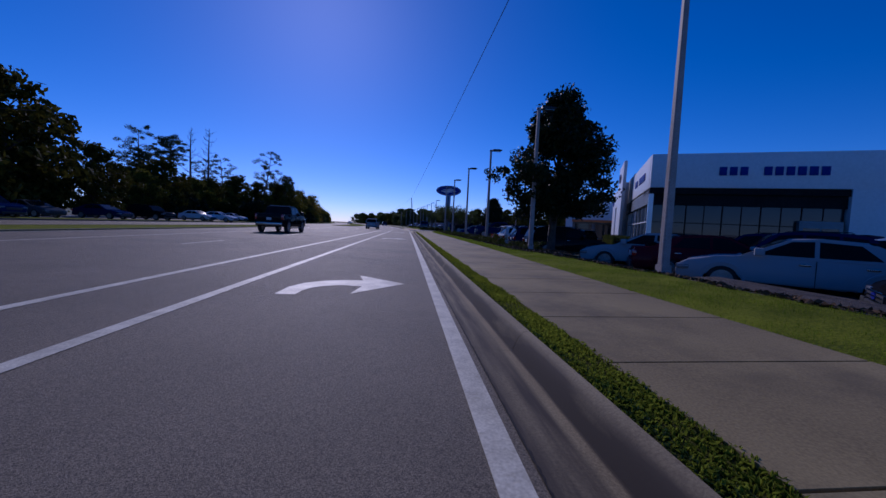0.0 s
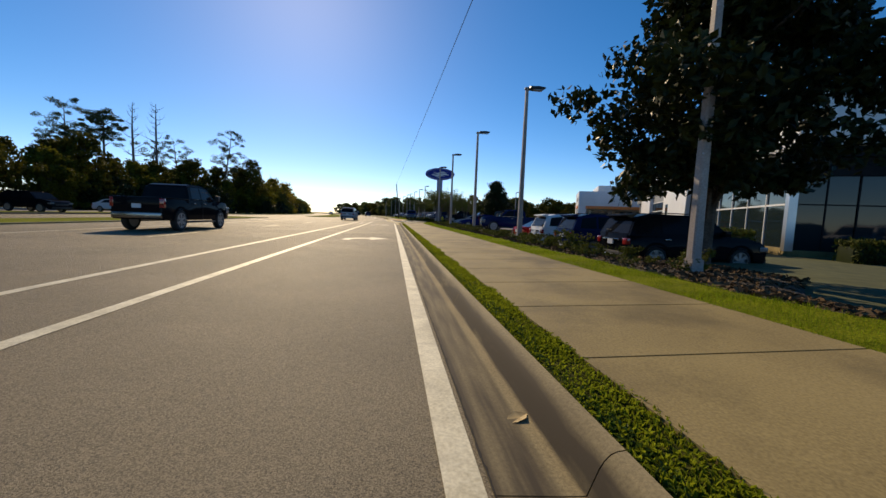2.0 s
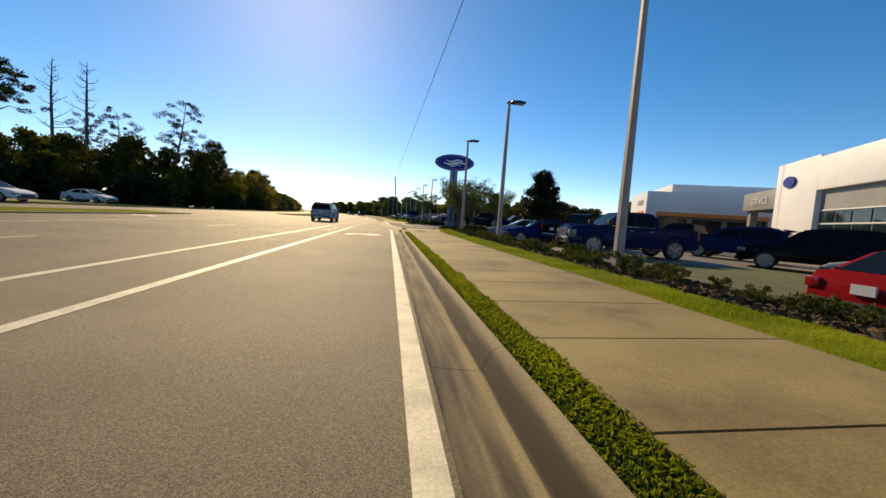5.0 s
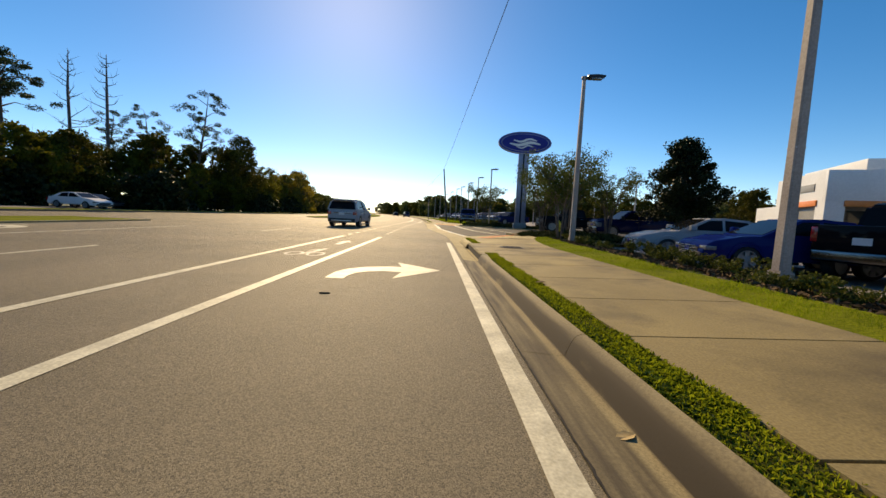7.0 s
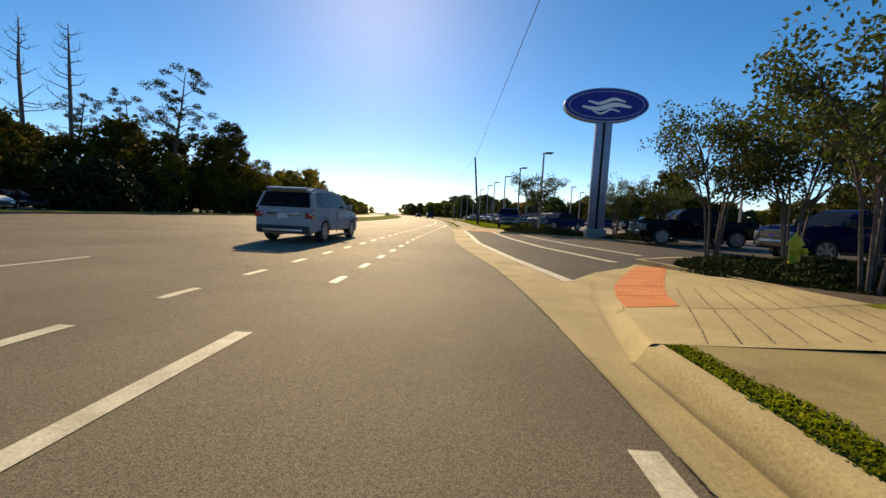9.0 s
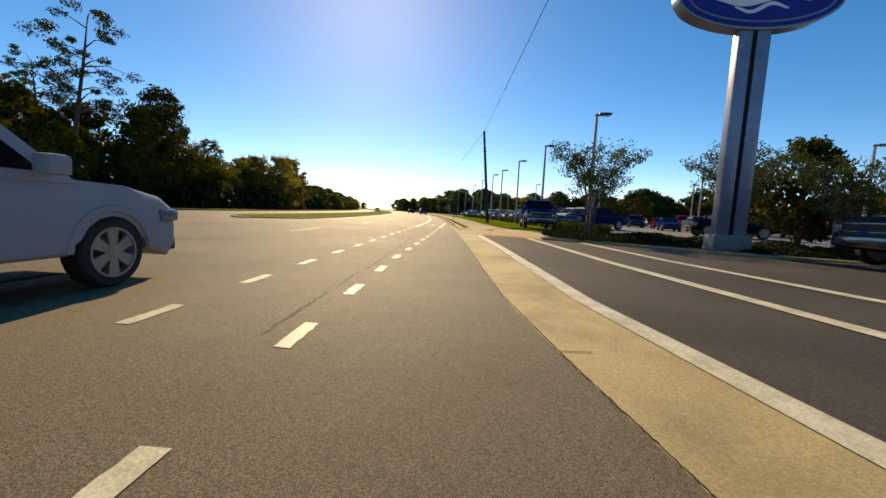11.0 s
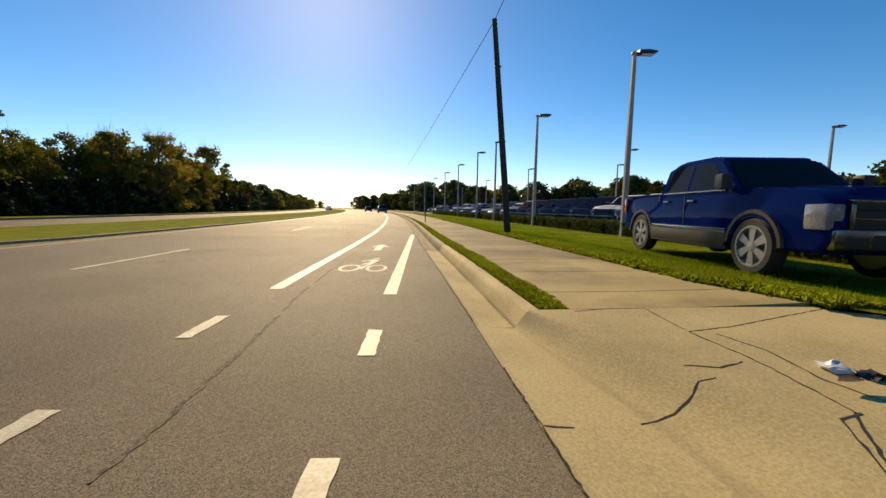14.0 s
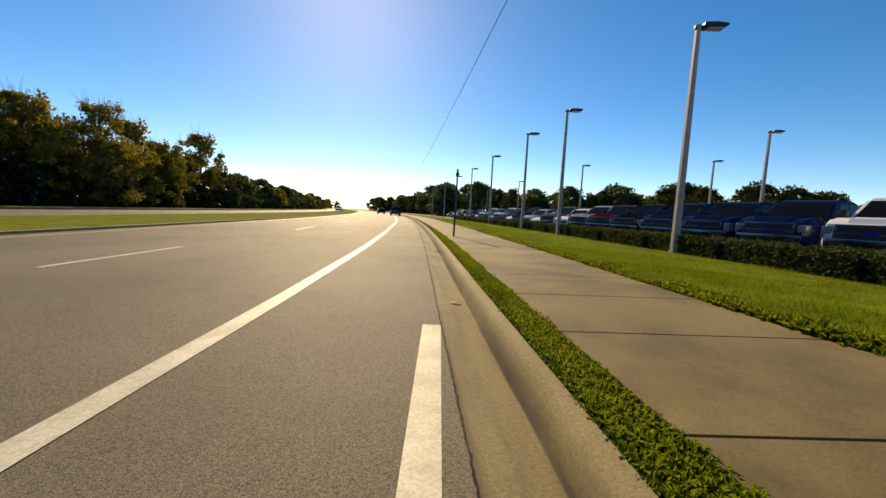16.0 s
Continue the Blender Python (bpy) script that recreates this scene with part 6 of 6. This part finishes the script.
for i in range(4):
    q = BM @ Vector((1.0 + 3.2 * i, -1.5, 0))
    h = copy_thing(hd, Matrix.Identity(4))
    h.matrix_basis = pose(q.x, q.y, -0.3, 0, 0, -116) @ Matrix.Diagonal((1.5, 1.0, 1.7, 1))
    h["label"] = "tall green hedge before the showroom glass"


# shrubs in the mulch bed
def shrub(seed):
    rng = np.random.default_rng(seed)
    t = thing("shrub", "small scrubby green shrub in the mulch bed", "shrub", None, "bed shrubs")
    b = bmesh.new()
    for k in range(6):
        a = k * 1.05
        tube([(0, 0, -0.02), (0.12 * math.cos(a), 0.12 * math.sin(a), 0.25)], [0.012, 0.005], 5, b)
    part("stems", b, BARK, t)
    cs = np.array([(rng.normal() * 0.16, rng.normal() * 0.16, rng.uniform(0.1, 0.42)) for _ in range(14)])
    part("leaves", leaf_mesh("leaves", fill(rng, cs, 0.14, 32, 0.8), 0.055, HEDGE, rng), HEDGE, t)["kind"] = "stuff"
    return t


sh = set_at(shrub(61), verge_r(20) + 0.9, 21.0, 0.28)
for i in range(110):
    y = 17.5 + 0.36 * i + rng.normal() * 0.2
    plant(sh, verge_r(y) + 0.35 + 1.8 * rng.uniform(), y, 0.08, rng.uniform(0.4, 0.95), rng.uniform(0, 360))


JUNIPER = material("juniper_needle", (0.01, 0.018, 0.006), (0.045, 0.06, 0.016), 0.75, spec=0.1, fine=6, coarse=1.2, spread=0.5, island=True, leaf=0.15)


def juniper(name, centre, rx, ry, z, n, seed, label):
    r = np.random.default_rng(seed)
    a, q = r.uniform(0, 6.283, n), np.sqrt(r.uniform(0, 1, n))
    x, y = centre[0] + rx * q * np.cos(a), centre[1] + ry * q * np.sin(a)
    h = 0.42 * np.sqrt(np.maximum(0.02, 1 - q ** 2)) * (0.75 + 0.3 * np.sin(2.3 * x) * np.cos(1.9 * y)) * r.uniform(0.5, 1.0, n)
    t = thing(name, label, "shrub", None, "", "stuff")
    part("foliage", leaf_mesh("foliage", np.stack([x, y, z + h], 1), 0.075, JUNIPER, r, long=3.0), JUNIPER, t)["kind"] = "stuff"


juniper("ground_juniper", (7.4, 60.6), 3.1, 2.7, 0.1, 14000, 71, "low spreading green juniper covering the island")
juniper("ground_juniper", (6.6, 79.9), 4.0, 2.5, 0.08, 16000, 72, "low spreading green juniper covering the island")
juniper("ground_juniper", (10.5, 77.2), 2.6, 2.0, 0.08, 5000, 73, "low spreading green juniper covering the island")

juniper("ground_juniper", (4.0, 81.7), 1.35, 1.5, 0.1, 3500, 74, "low spreading green juniper covering the island")

# distant tree lines
far_kinds = (far_a, far_b, far_a, far_a, far_b, far_c)
for i in range(110):
    f = i / 109
    x, y = 8 + 150 * f + rng.normal() * 2, 232 - 130 * f + rng.normal() * 3
    plant(far_kinds[int(rng.integers(6))], x, y, 0, rng.uniform(0.7, 1.4), rng.uniform(0, 360), "", G2)
for i in range(40):
    y = 190 + 5.5 * i
    plant(far_kinds[int(rng.integers(6))], edge(y) + 22 + rng.normal() * 5, y, 0, rng.uniform(0.9, 1.3), rng.uniform(0, 360), "", G2)
for i in range(30):
    y = 300 + 5 * i
    plant(far_kinds[int(rng.integers(6))], edge(y) - 45 + rng.normal() * 9, y + 40, 0.0, rng.uniform(0.7, 1.1), rng.uniform(0, 360), "", G2)
for x, y, s in ((27, 135, 0.5), (34, 137, 0.55), (12, 166, 0.6), (27, 101, 0.62), (58, 112, 0.8), (66, 106, 0.9), (52, 118, 0.6), (48, 84, 0.8), (44, 92, 0.65), (20.5, 93, 0.42), (15.2, 82.5, 0.5), (24, 78, 0.4)):
    plant(oak, x, y, 0.1, s, rng.uniform(0, 360), "rounded dark tree standing in the car lot", G2)


# ---- grass ----
def blades(name, y0, y1, left, right, density, size, mat, seed, label, thin=False):
    r = np.random.default_rng(seed)
    area = sum((right(y) - left(y)) for y in np.arange(y0, y1, 0.5)) * 0.5
    n = int(area * density)
    y = r.uniform(y0, y1, n)
    lo, hi = np.array([left(q) for q in y]), np.array([right(q) for q in y])
    x = lo + (hi - lo) * r.uniform(0, 1, n)
    patch = 0.6 + 0.5 * np.sin(1.7 * x + 2.9 * y) * np.sin(0.83 * y + 1.1 * x) + 0.35 * np.sin(7.1 * y) * np.sin(6.3 * x)
    keep = r.uniform(0, 1, n) < 0.45 + 0.6 * patch
    x, y, patch = x[keep], y[keep], patch[keep]
    z = np.array([rise(a - edge(q), q) for a, q in zip(x, y)]) - 0.02
    n = len(x)
    ht = size * r.uniform(0.5, 1.2, n) * (0.75 + 0.5 * np.clip(patch, 0, 1))
    a, tilt = r.uniform(0, 6.283, n), r.uniform(0.15, 1.0, n)
    w = ht * (r.uniform(0.14, 0.28, n) if thin else r.uniform(0.2, 0.42, n))
    dx, dy = np.cos(a), np.sin(a)
    base = np.stack([x, y, z], 1)
    side = np.stack([-dy * w, dx * w, 0 * w], 1) / 2
    midp = base + np.stack([dx * ht * tilt * 0.35, dy * ht * tilt * 0.35, ht * 0.6], 1)
    tip = base + np.stack([dx * ht * tilt, dy * ht * tilt, ht * (1.05 - 0.5 * tilt)], 1)
    if thin:
        vs = np.stack([base - side * 0.45, base + side * 0.45, tip], 1).reshape(-1, 3)
        me = bpy.data.meshes.new(name)
        me.from_pydata(vs.tolist(), [], np.arange(3 * n).reshape(-1, 3).tolist())
        me.materials.append(mat)
        return tagged(new(name, me), label, "grass", "", "stuff")
    vs = np.stack([base - side * 0.6, base + side * 0.6, midp + side, tip, midp - side], 1).reshape(-1, 3)
    me = bpy.data.meshes.new(name)
    me.from_pydata(vs.tolist(), [], np.arange(5 * n).reshape(-1, 5).tolist())
    me.materials.append(mat)
    ob = new(name, me)
    return tagged(ob, label, "grass", "", "stuff")


strip_l = lambda q: edge(q) + kerb_back(q) + 0.007 + 0.012 * math.sin(2.3 * q) + 0.01 * math.sin(9.1 * q)
strip_r = lambda q: edge(q) + walk_left(q) + 0.015 + 0.022 * math.sin(1.9 * q) * math.sin(4.3 * q + 1)
strip_m = lambda q: edge(q) + kerb_back(q) + 0.1 + 0.05 * math.sin(0.9 * q + 1) + 0.03 * math.sin(3.7 * q)
blades("grass", 1.0, 24, strip_l, strip_r, 6500, 0.036, GRASS, 81, "short green grass and weeds along the kerb")
blades("weeds", 1.0, 24, strip_l, strip_m, 7000, 0.034, WEED, 101, "low dark green weeds along the kerb")
blades("grass", 24, 49.0, strip_l, strip_r, 6500, 0.036, GRASS, 82, "short green grass and weeds along the kerb")
blades("weeds", 24, 49.0, strip_l, strip_m, 7000, 0.034, WEED, 102, "low dark green weeds along the kerb")
blades("grass", 52.3, 55.2, strip_l, strip_r, 6500, 0.036, GRASS, 83, "short green grass and weeds along the kerb")
blades("weeds", 52.3, 55.2, strip_l, strip_m, 7000, 0.034, WEED, 103, "low dark green weeds along the kerb")
blades("grass", 84.9, 112, strip_l, strip_r, 6500, 0.036, GRASS, 84, "short green grass and weeds along the kerb")
blades("weeds", 84.9, 112, strip_l, strip_m, 7000, 0.034, WEED, 104, "low dark green weeds along the kerb")
near = lambda q: max(edge(q) + walk_right(q), n_right(q) if 82 < q < 84.86 else -99) - 0.03
blades("turf", 1.0, 30, near, verge_r, 2600, 0.05, TURF, 85, "mown green grass of the verge", True)
blades("turf", 30, 56.5, near, verge_r, 2600, 0.05, TURF, 88, "mown green grass of the verge", True)
blades("turf", 82.6, 104, near, lambda q: edge(q) + 5.4, 3200, 0.055, TURF, 87, "mown green grass of the verge", True)
blades("grass", 84.0, 112, near, lambda q: near(q) + 0.26 + 0.08 * math.sin(3.1 * q) + 0.06 * math.sin(7.7 * q), 3600, 0.085, GRASS, 92, "long untrimmed grass at the edge of the sidewalk")
blades("turf", 82.6, 104, lambda q: edge(q) + 5.4, lambda q: edge(q) + 7.9, 1100, 0.065, TURF, 86, "mown green grass of the verge", True)
blades("turf", 104, 140, near, lambda q: edge(q) + 7.9, 500, 0.075, TURF, 89, "mown green grass of the verge", True)
blades("turf", 87.1, 130, lambda q: med_x1(q) + 0.05, lambda q: med_x0(q) - 0.05, 500, 0.07, TURF, 91, "mown green grass of the median", True)
# bark chips and dead leaves in the bed
CHIP = material("bark_chip", (0.012, 0.009, 0.006), (0.2, 0.13, 0.07), 0.9, fine=8, coarse=2, spread=0.6, island=True, spec=0.1)
rc = np.random.default_rng(95)
n = 20000
yy = rc.uniform(1, 56, n)
xx = np.array([verge_r(q) + (bed_r(q) - verge_r(q)) * f for q, f in zip(yy, rc.uniform(0, 1, n))])
zz = np.array([float(np.interp(x - verge_r(q), [0, 0.3, bed_r(q) - verge_r(q)], [rise(verge_r(q) - edge(q), q) - 0.02, rise(verge_r(q) - edge(q), q) - 0.05, -0.02])) for x, q in zip(xx, yy)]) + rc.uniform(0, 0.05, n)
chips = new("bark_chips", leaf_mesh("bark_chips", np.stack([xx, yy, zz], 1), 0.075, CHIP, rc, 0.7))
tagged(chips, "dark bark chips and dead leaves strewn over the bed", "mulch", "", "stuff")


# ---- small things on the ground ----
CRACK = material("crack_dirt", (0.012, 0.011, 0.01), (0.03, 0.027, 0.024), 0.95, fine=40)


SEAM = material("seam_stain", (0.04, 0.032, 0.022), (0.17, 0.135, 0.085), 0.85, fine=30, coarse=2.5, grain=1.2, contrast=0.5)


RAMP_LINE = material("ramp_line_brown", (0.1, 0.08, 0.045), (0.3, 0.24, 0.13), 0.9, fine=20, coarse=3, contrast=0.2)


def crack(name, pts, width, z, seed, label, step=0.12, mat=None):
    """A thin dark wandering line."""
    r = np.random.default_rng(seed)
    b = bmesh.new()
    prev = None
    for (x0, y0), (x1, y1) in zip(pts, pts[1:]):
        d = Vector((x1 - x0, y1 - y0, 0))
        n = max(2, int(d.length / step))
        s = Vector((d.y, -d.x, 0)).normalized()
        for k in range(n):
            p = Vector((x0, y0, 0)) + d * (k / n) + s * float(r.normal()) * width * 0.22
            w = width * (0.35 + 0.9 * float(r.uniform()))
            h = z(p.x, p.y) if callable(z) else z
            cur = [b.verts.new((p.x - s.x * w / 2, p.y - s.y * w / 2, h)), b.verts.new((p.x + s.x * w / 2, p.y + s.y * w / 2, h))]
            if prev:
                b.faces.new((prev[0], prev[1], cur[1], cur[0]))
            prev = cur
    return structure(name, b, mat or CRACK, label, "crack")


for y0, y1 in ((0.5, 30), (30, 56), (56, 85), (85, 118)):
    crack("edge_crack", [(edge(q) + 0.005, q) for q in np.arange(y0, y1, 2.0)], 0.012, 0.0062, int(y0), "dark crumbling joint between asphalt and gutter", 0.03)
SEAM_PATH = [(-2.9, 66), (-2.92, 71.5), (-2.96, 74.3), (-3.05, 77), (-3.35, 83.8), (-3.52, 86.5), (-3.6, 92)]
y = 66.2
r = np.random.default_rng(33)
while y < 90:
    y1 = y + float(r.uniform(0.7, 2.6))
    f = lambda q: float(np.interp(q, [p[1] for p in SEAM_PATH], [p[0] for p in SEAM_PATH]))
    crack("asphalt_seam", [(f(y), y), (f((y + y1) / 2) + float(r.normal()) * 0.02, (y + y1) / 2), (f(y1), y1)], 0.036, 0.0035, int(y * 10), "faint dark seam in the asphalt", 0.06, SEAM)
    y = y1 + float(r.uniform(0.0, 0.3))
on_north = lambda x, y: (north_z(x, y) if y < 84.86 else rise(x - edge(y), y)) + 0.0022
on_south = lambda x, y: (south_z(x, y) if y > 55.2 else rise(x - edge(y), y)) + 0.0022
N_CRACKS = [[(-0.72, 84.8), (-0.4, 84.86), (-0.05, 84.87), (-0.08, 84.25)], [(-0.08, 84.25), (0.4, 84.36), (1.6, 84.76)], [(-0.08, 84.25), (-0.02, 83.9), (0.0, 83.65), (-0.02, 83.2), (-0.35, 82.8)], [(0.1, 84.2), (0.2, 83.9), (0.16, 83.5), (0.3, 83.1)], [(-0.5, 83.72), (-0.3, 83.68), (-0.05, 83.76)],
            [(-0.42, 83.56), (-0.55, 83.53), (-0.64, 83.44), (-0.8, 83.36), (-1.05, 83.31)], [(-1.5, 83.29), (-1.3, 83.29)], [(-0.45, 81.03), (-0.1, 81.25), (0.1, 81.5)], [(-0.38, 82.3), (-0.5, 81.9), (-0.45, 81.4)], [(1.35, 80.1), (1.42, 80.4)], [(1.9, 81.1), (2.0, 81.4)], [(-0.4, 82.75), (-0.15, 83.15), (0.05, 83.2)]]
for k, p in enumerate(N_CRACKS):
    crack("slab_crack", p, 0.013, on_north, 20 + k, "dark crack across the concrete", 0.05)
# parallel darker lines slanting over the south ramp
for k in range(9):
    x, y = 1.3 + 0.28 * k, 55.24 + 0.035 * k
    n = min(3.3, (4.2 - x) / 0.5)
    crack("score_line", [(x, y), (x + 0.25 * n, y + 0.5 * n), (x + 0.48 * n, y + n)], 0.02, on_south, 40 + k, "dark slanting line across the ramp", 0.05, RAMP_LINE)
crack("slab_crack", [(2.1, 56.9), (3.0, 56.75), (4.2, 56.95)], 0.015, on_south, 55, "dark crack across the concrete", 0.06)
crack("slab_crack", [(1.15, 56.6), (1.3, 56.75), (1.42, 57.1)], 0.012, on_south, 56, "dark crack across the concrete", 0.06)
for x, y in ((0.95, 72.6), (-0.7, 76.3), (-0.75, 66.2)):
    crack("slab_crack", [(edge(y) + 0.02, y), (edge(y) + 0.3, y + 0.02)], 0.012, 0.0075, int(y), "short dark crack in the apron", 0.05)
on_walk = lambda x, y: rise(x - edge(y), y) + 0.003
crack("inlet_joint", [(0.98, 49.19), (1.3, 49.61), (1.67, 50.06), (2.24, 50.3), (2.51, 50.61), (2.64, 50.91), (3.53, 51.23)], 0.022, lambda x, y: on_walk(x, y) + 0.008, 60, "dark joint round the inlet slab", 0.05)
crack("slab_crack", [(1.52, 51.62), (1.57, 51.56), (1.62, 51.52), (1.7, 51.47)], 0.03, lambda x, y: on_walk(x, y) + 0.008, 61, "dark crack across the concrete", 0.05)


def dry_leaf(x, y, z, size, turn, mat, label):
    b = bmesh.new()
    pts = [(-0.5, 0, 0), (-0.2, 0.22, 0.06), (0.15, 0.25, 0.1), (0.5, 0.02, 0.02), (0.15, -0.24, 0.1), (-0.2, -0.2, 0.05)]
    c = b.verts.new((0, 0, 0.0))
    vs = [b.verts.new(Vector(p)) for p in pts]
    for i in range(6):
        b.faces.new((c, vs[i], vs[(i + 1) % 6]))
    o = part("leaf", b, mat, None, "", pose(x, y, z, 0, 0, turn) @ Matrix.Diagonal((size, size, size, 1)))
    return tagged(o, label, "leaf", "fallen leaves")


LEAF_TAN = material("dry_leaf", (0.3, 0.2, 0.08), (0.6, 0.46, 0.22), 0.7, fine=30)
LEAF_BROWN = material("brown_leaf", (0.06, 0.03, 0.015), (0.16, 0.08, 0.03), 0.8, fine=30)
for x, y, z, s, tn, m in ((0.8, 12.8, -0.018, 0.16, 30, LEAF_TAN), (0.6, 13.1, -0.018, 0.14, 80, LEAF_BROWN), (0.66, 35.9, -0.018, 0.12, 60, LEAF_TAN), (0.71, 41.7, -0.018, 0.13, 20, LEAF_TAN), (0.5, 38.4, -0.018, 0.13, 100, LEAF_BROWN), (1.19, 44.95, 0.17, 0.16, 10, LEAF_BROWN), (0.6, 9.5, -0.018, 0.1, 10, LEAF_TAN), (0.75, 16.5, -0.018, 0.1, 70, LEAF_BROWN), (0.62, 28.3, -0.018, 0.12, 40, LEAF_TAN), (-1.6, 92.6, 0.0, 0.06, 10, LEAF_BROWN), (-1.62, 92.9, 0.0, 0.06, 80, LEAF_BROWN), (-2.1, 97.5, 0.0, 0.14, 10, LEAF_TAN), (-2.05, 101, 0.0, 0.2, 50, LEAF_BROWN), (-2.3, 103, 0.0, 0.2, 10, LEAF_BROWN), (0.2, 83.4, 0.16, 0.16, 0, LEAF_BROWN)):
    dry_leaf(x, y, z, s, tn, m, "curled dry fallen leaf lying on the concrete")
# crumpled litter on the sidewalk
r = np.random.default_rng(90)
b = bmesh.new()
bmesh.ops.create_icosphere(b, subdivisions=2, radius=0.09)
for v in b.verts:
    v.co *= float(r.uniform(0.45, 1.25))
    v.co.z = abs(v.co.z) * 0.55
o = part("litter", b, PLATE, None, "", pose(0.34, 83.62, north_z(0.34, 83.62)))
tagged(o, "crumpled white plastic wrapper on the concrete", "litter")
b = bmesh.new()
bmesh.ops.create_icosphere(b, subdivisions=2, radius=0.08)
for v in b.verts:
    v.co *= float(r.uniform(0.5, 1.3))
    v.co.z = abs(v.co.z) * 0.5
tagged(part("litter", b, TRIM, None, "", pose(0.46, 83.52, north_z(0.46, 83.52))), "crumpled black plastic wrapper on the concrete", "litter")
b = box(-0.1, 0.1, -0.02, 0.02, 0.0, 0.015, 0.004)
tagged(part("stick", b, CRACK, None, "", pose(-1.53, 44.45, 0.003, 0, 0, 8) @ Matrix.Diagonal((0.6, 0.7, 1, 1))), "short dark rubber strip lying on the asphalt", "debris")


# ---- fire hydrant on the planting island ----
t = thing("fire_hydrant", "yellow cast iron fire hydrant among low junipers", "fire hydrant", pose(6.5, 60.7, 0.22, 0, 0, 35))
part("barrel", tube([(0, 0, -0.15), (0, 0, 0.04), (0, 0, 0.05), (0, 0, 0.55), (0, 0, 0.56), (0, 0, 0.6)], [0.14, 0.14, 0.1, 0.105, 0.145, 0.145], 18), HYDRANT_YELLOW, t)
part("bonnet", tube([(0, 0, 0.602), (0, 0, 0.63), (0, 0, 0.635), (0, 0, 0.7), (0, 0, 0.75), (0, 0, 0.775)], [0.145, 0.145, 0.12, 0.105, 0.065, 0.03], 18), HYDRANT_YELLOW, t)
part("operating_nut", tube([(0, 0, 0.77), (0, 0, 0.83)], [0.028, 0.024], 5), HYDRANT_YELLOW, t)
for dx, dy, r in ((1, 0, 0.05), (-1, 0, 0.05), (0, -1, 0.07)):
    n = part("nozzle", tube([(0.08 * dx, 0.08 * dy, 0.44), (0.15 * dx, 0.15 * dy, 0.44)], [r, r], 14), HYDRANT_YELLOW, t)
    part("cap", tube([(0.15 * dx, 0.15 * dy, 0.44), (0.19 * dx, 0.19 * dy, 0.44), (0.2 * dx, 0.2 * dy, 0.44), (0.23 * dx, 0.23 * dy, 0.44)], [r + 0.015, r + 0.012, 0.022, 0.02], 14), HYDRANT_YELLOW, n)
for k in range(8):
    a = k * math.pi / 4
    part("bolt", tube([(0.125 * math.cos(a), 0.125 * math.sin(a), 0.6), (0.125 * math.cos(a), 0.125 * math.sin(a), 0.65)], [0.013, 0.013], 6), HYDRANT_YELLOW, t)

crack("pavement_crack", [(-1.9, 88.42), (-2.6, 88.36), (-3.35, 88.3)], 0.022, 0.0075, 77, "thin dark crack across the bike lane")
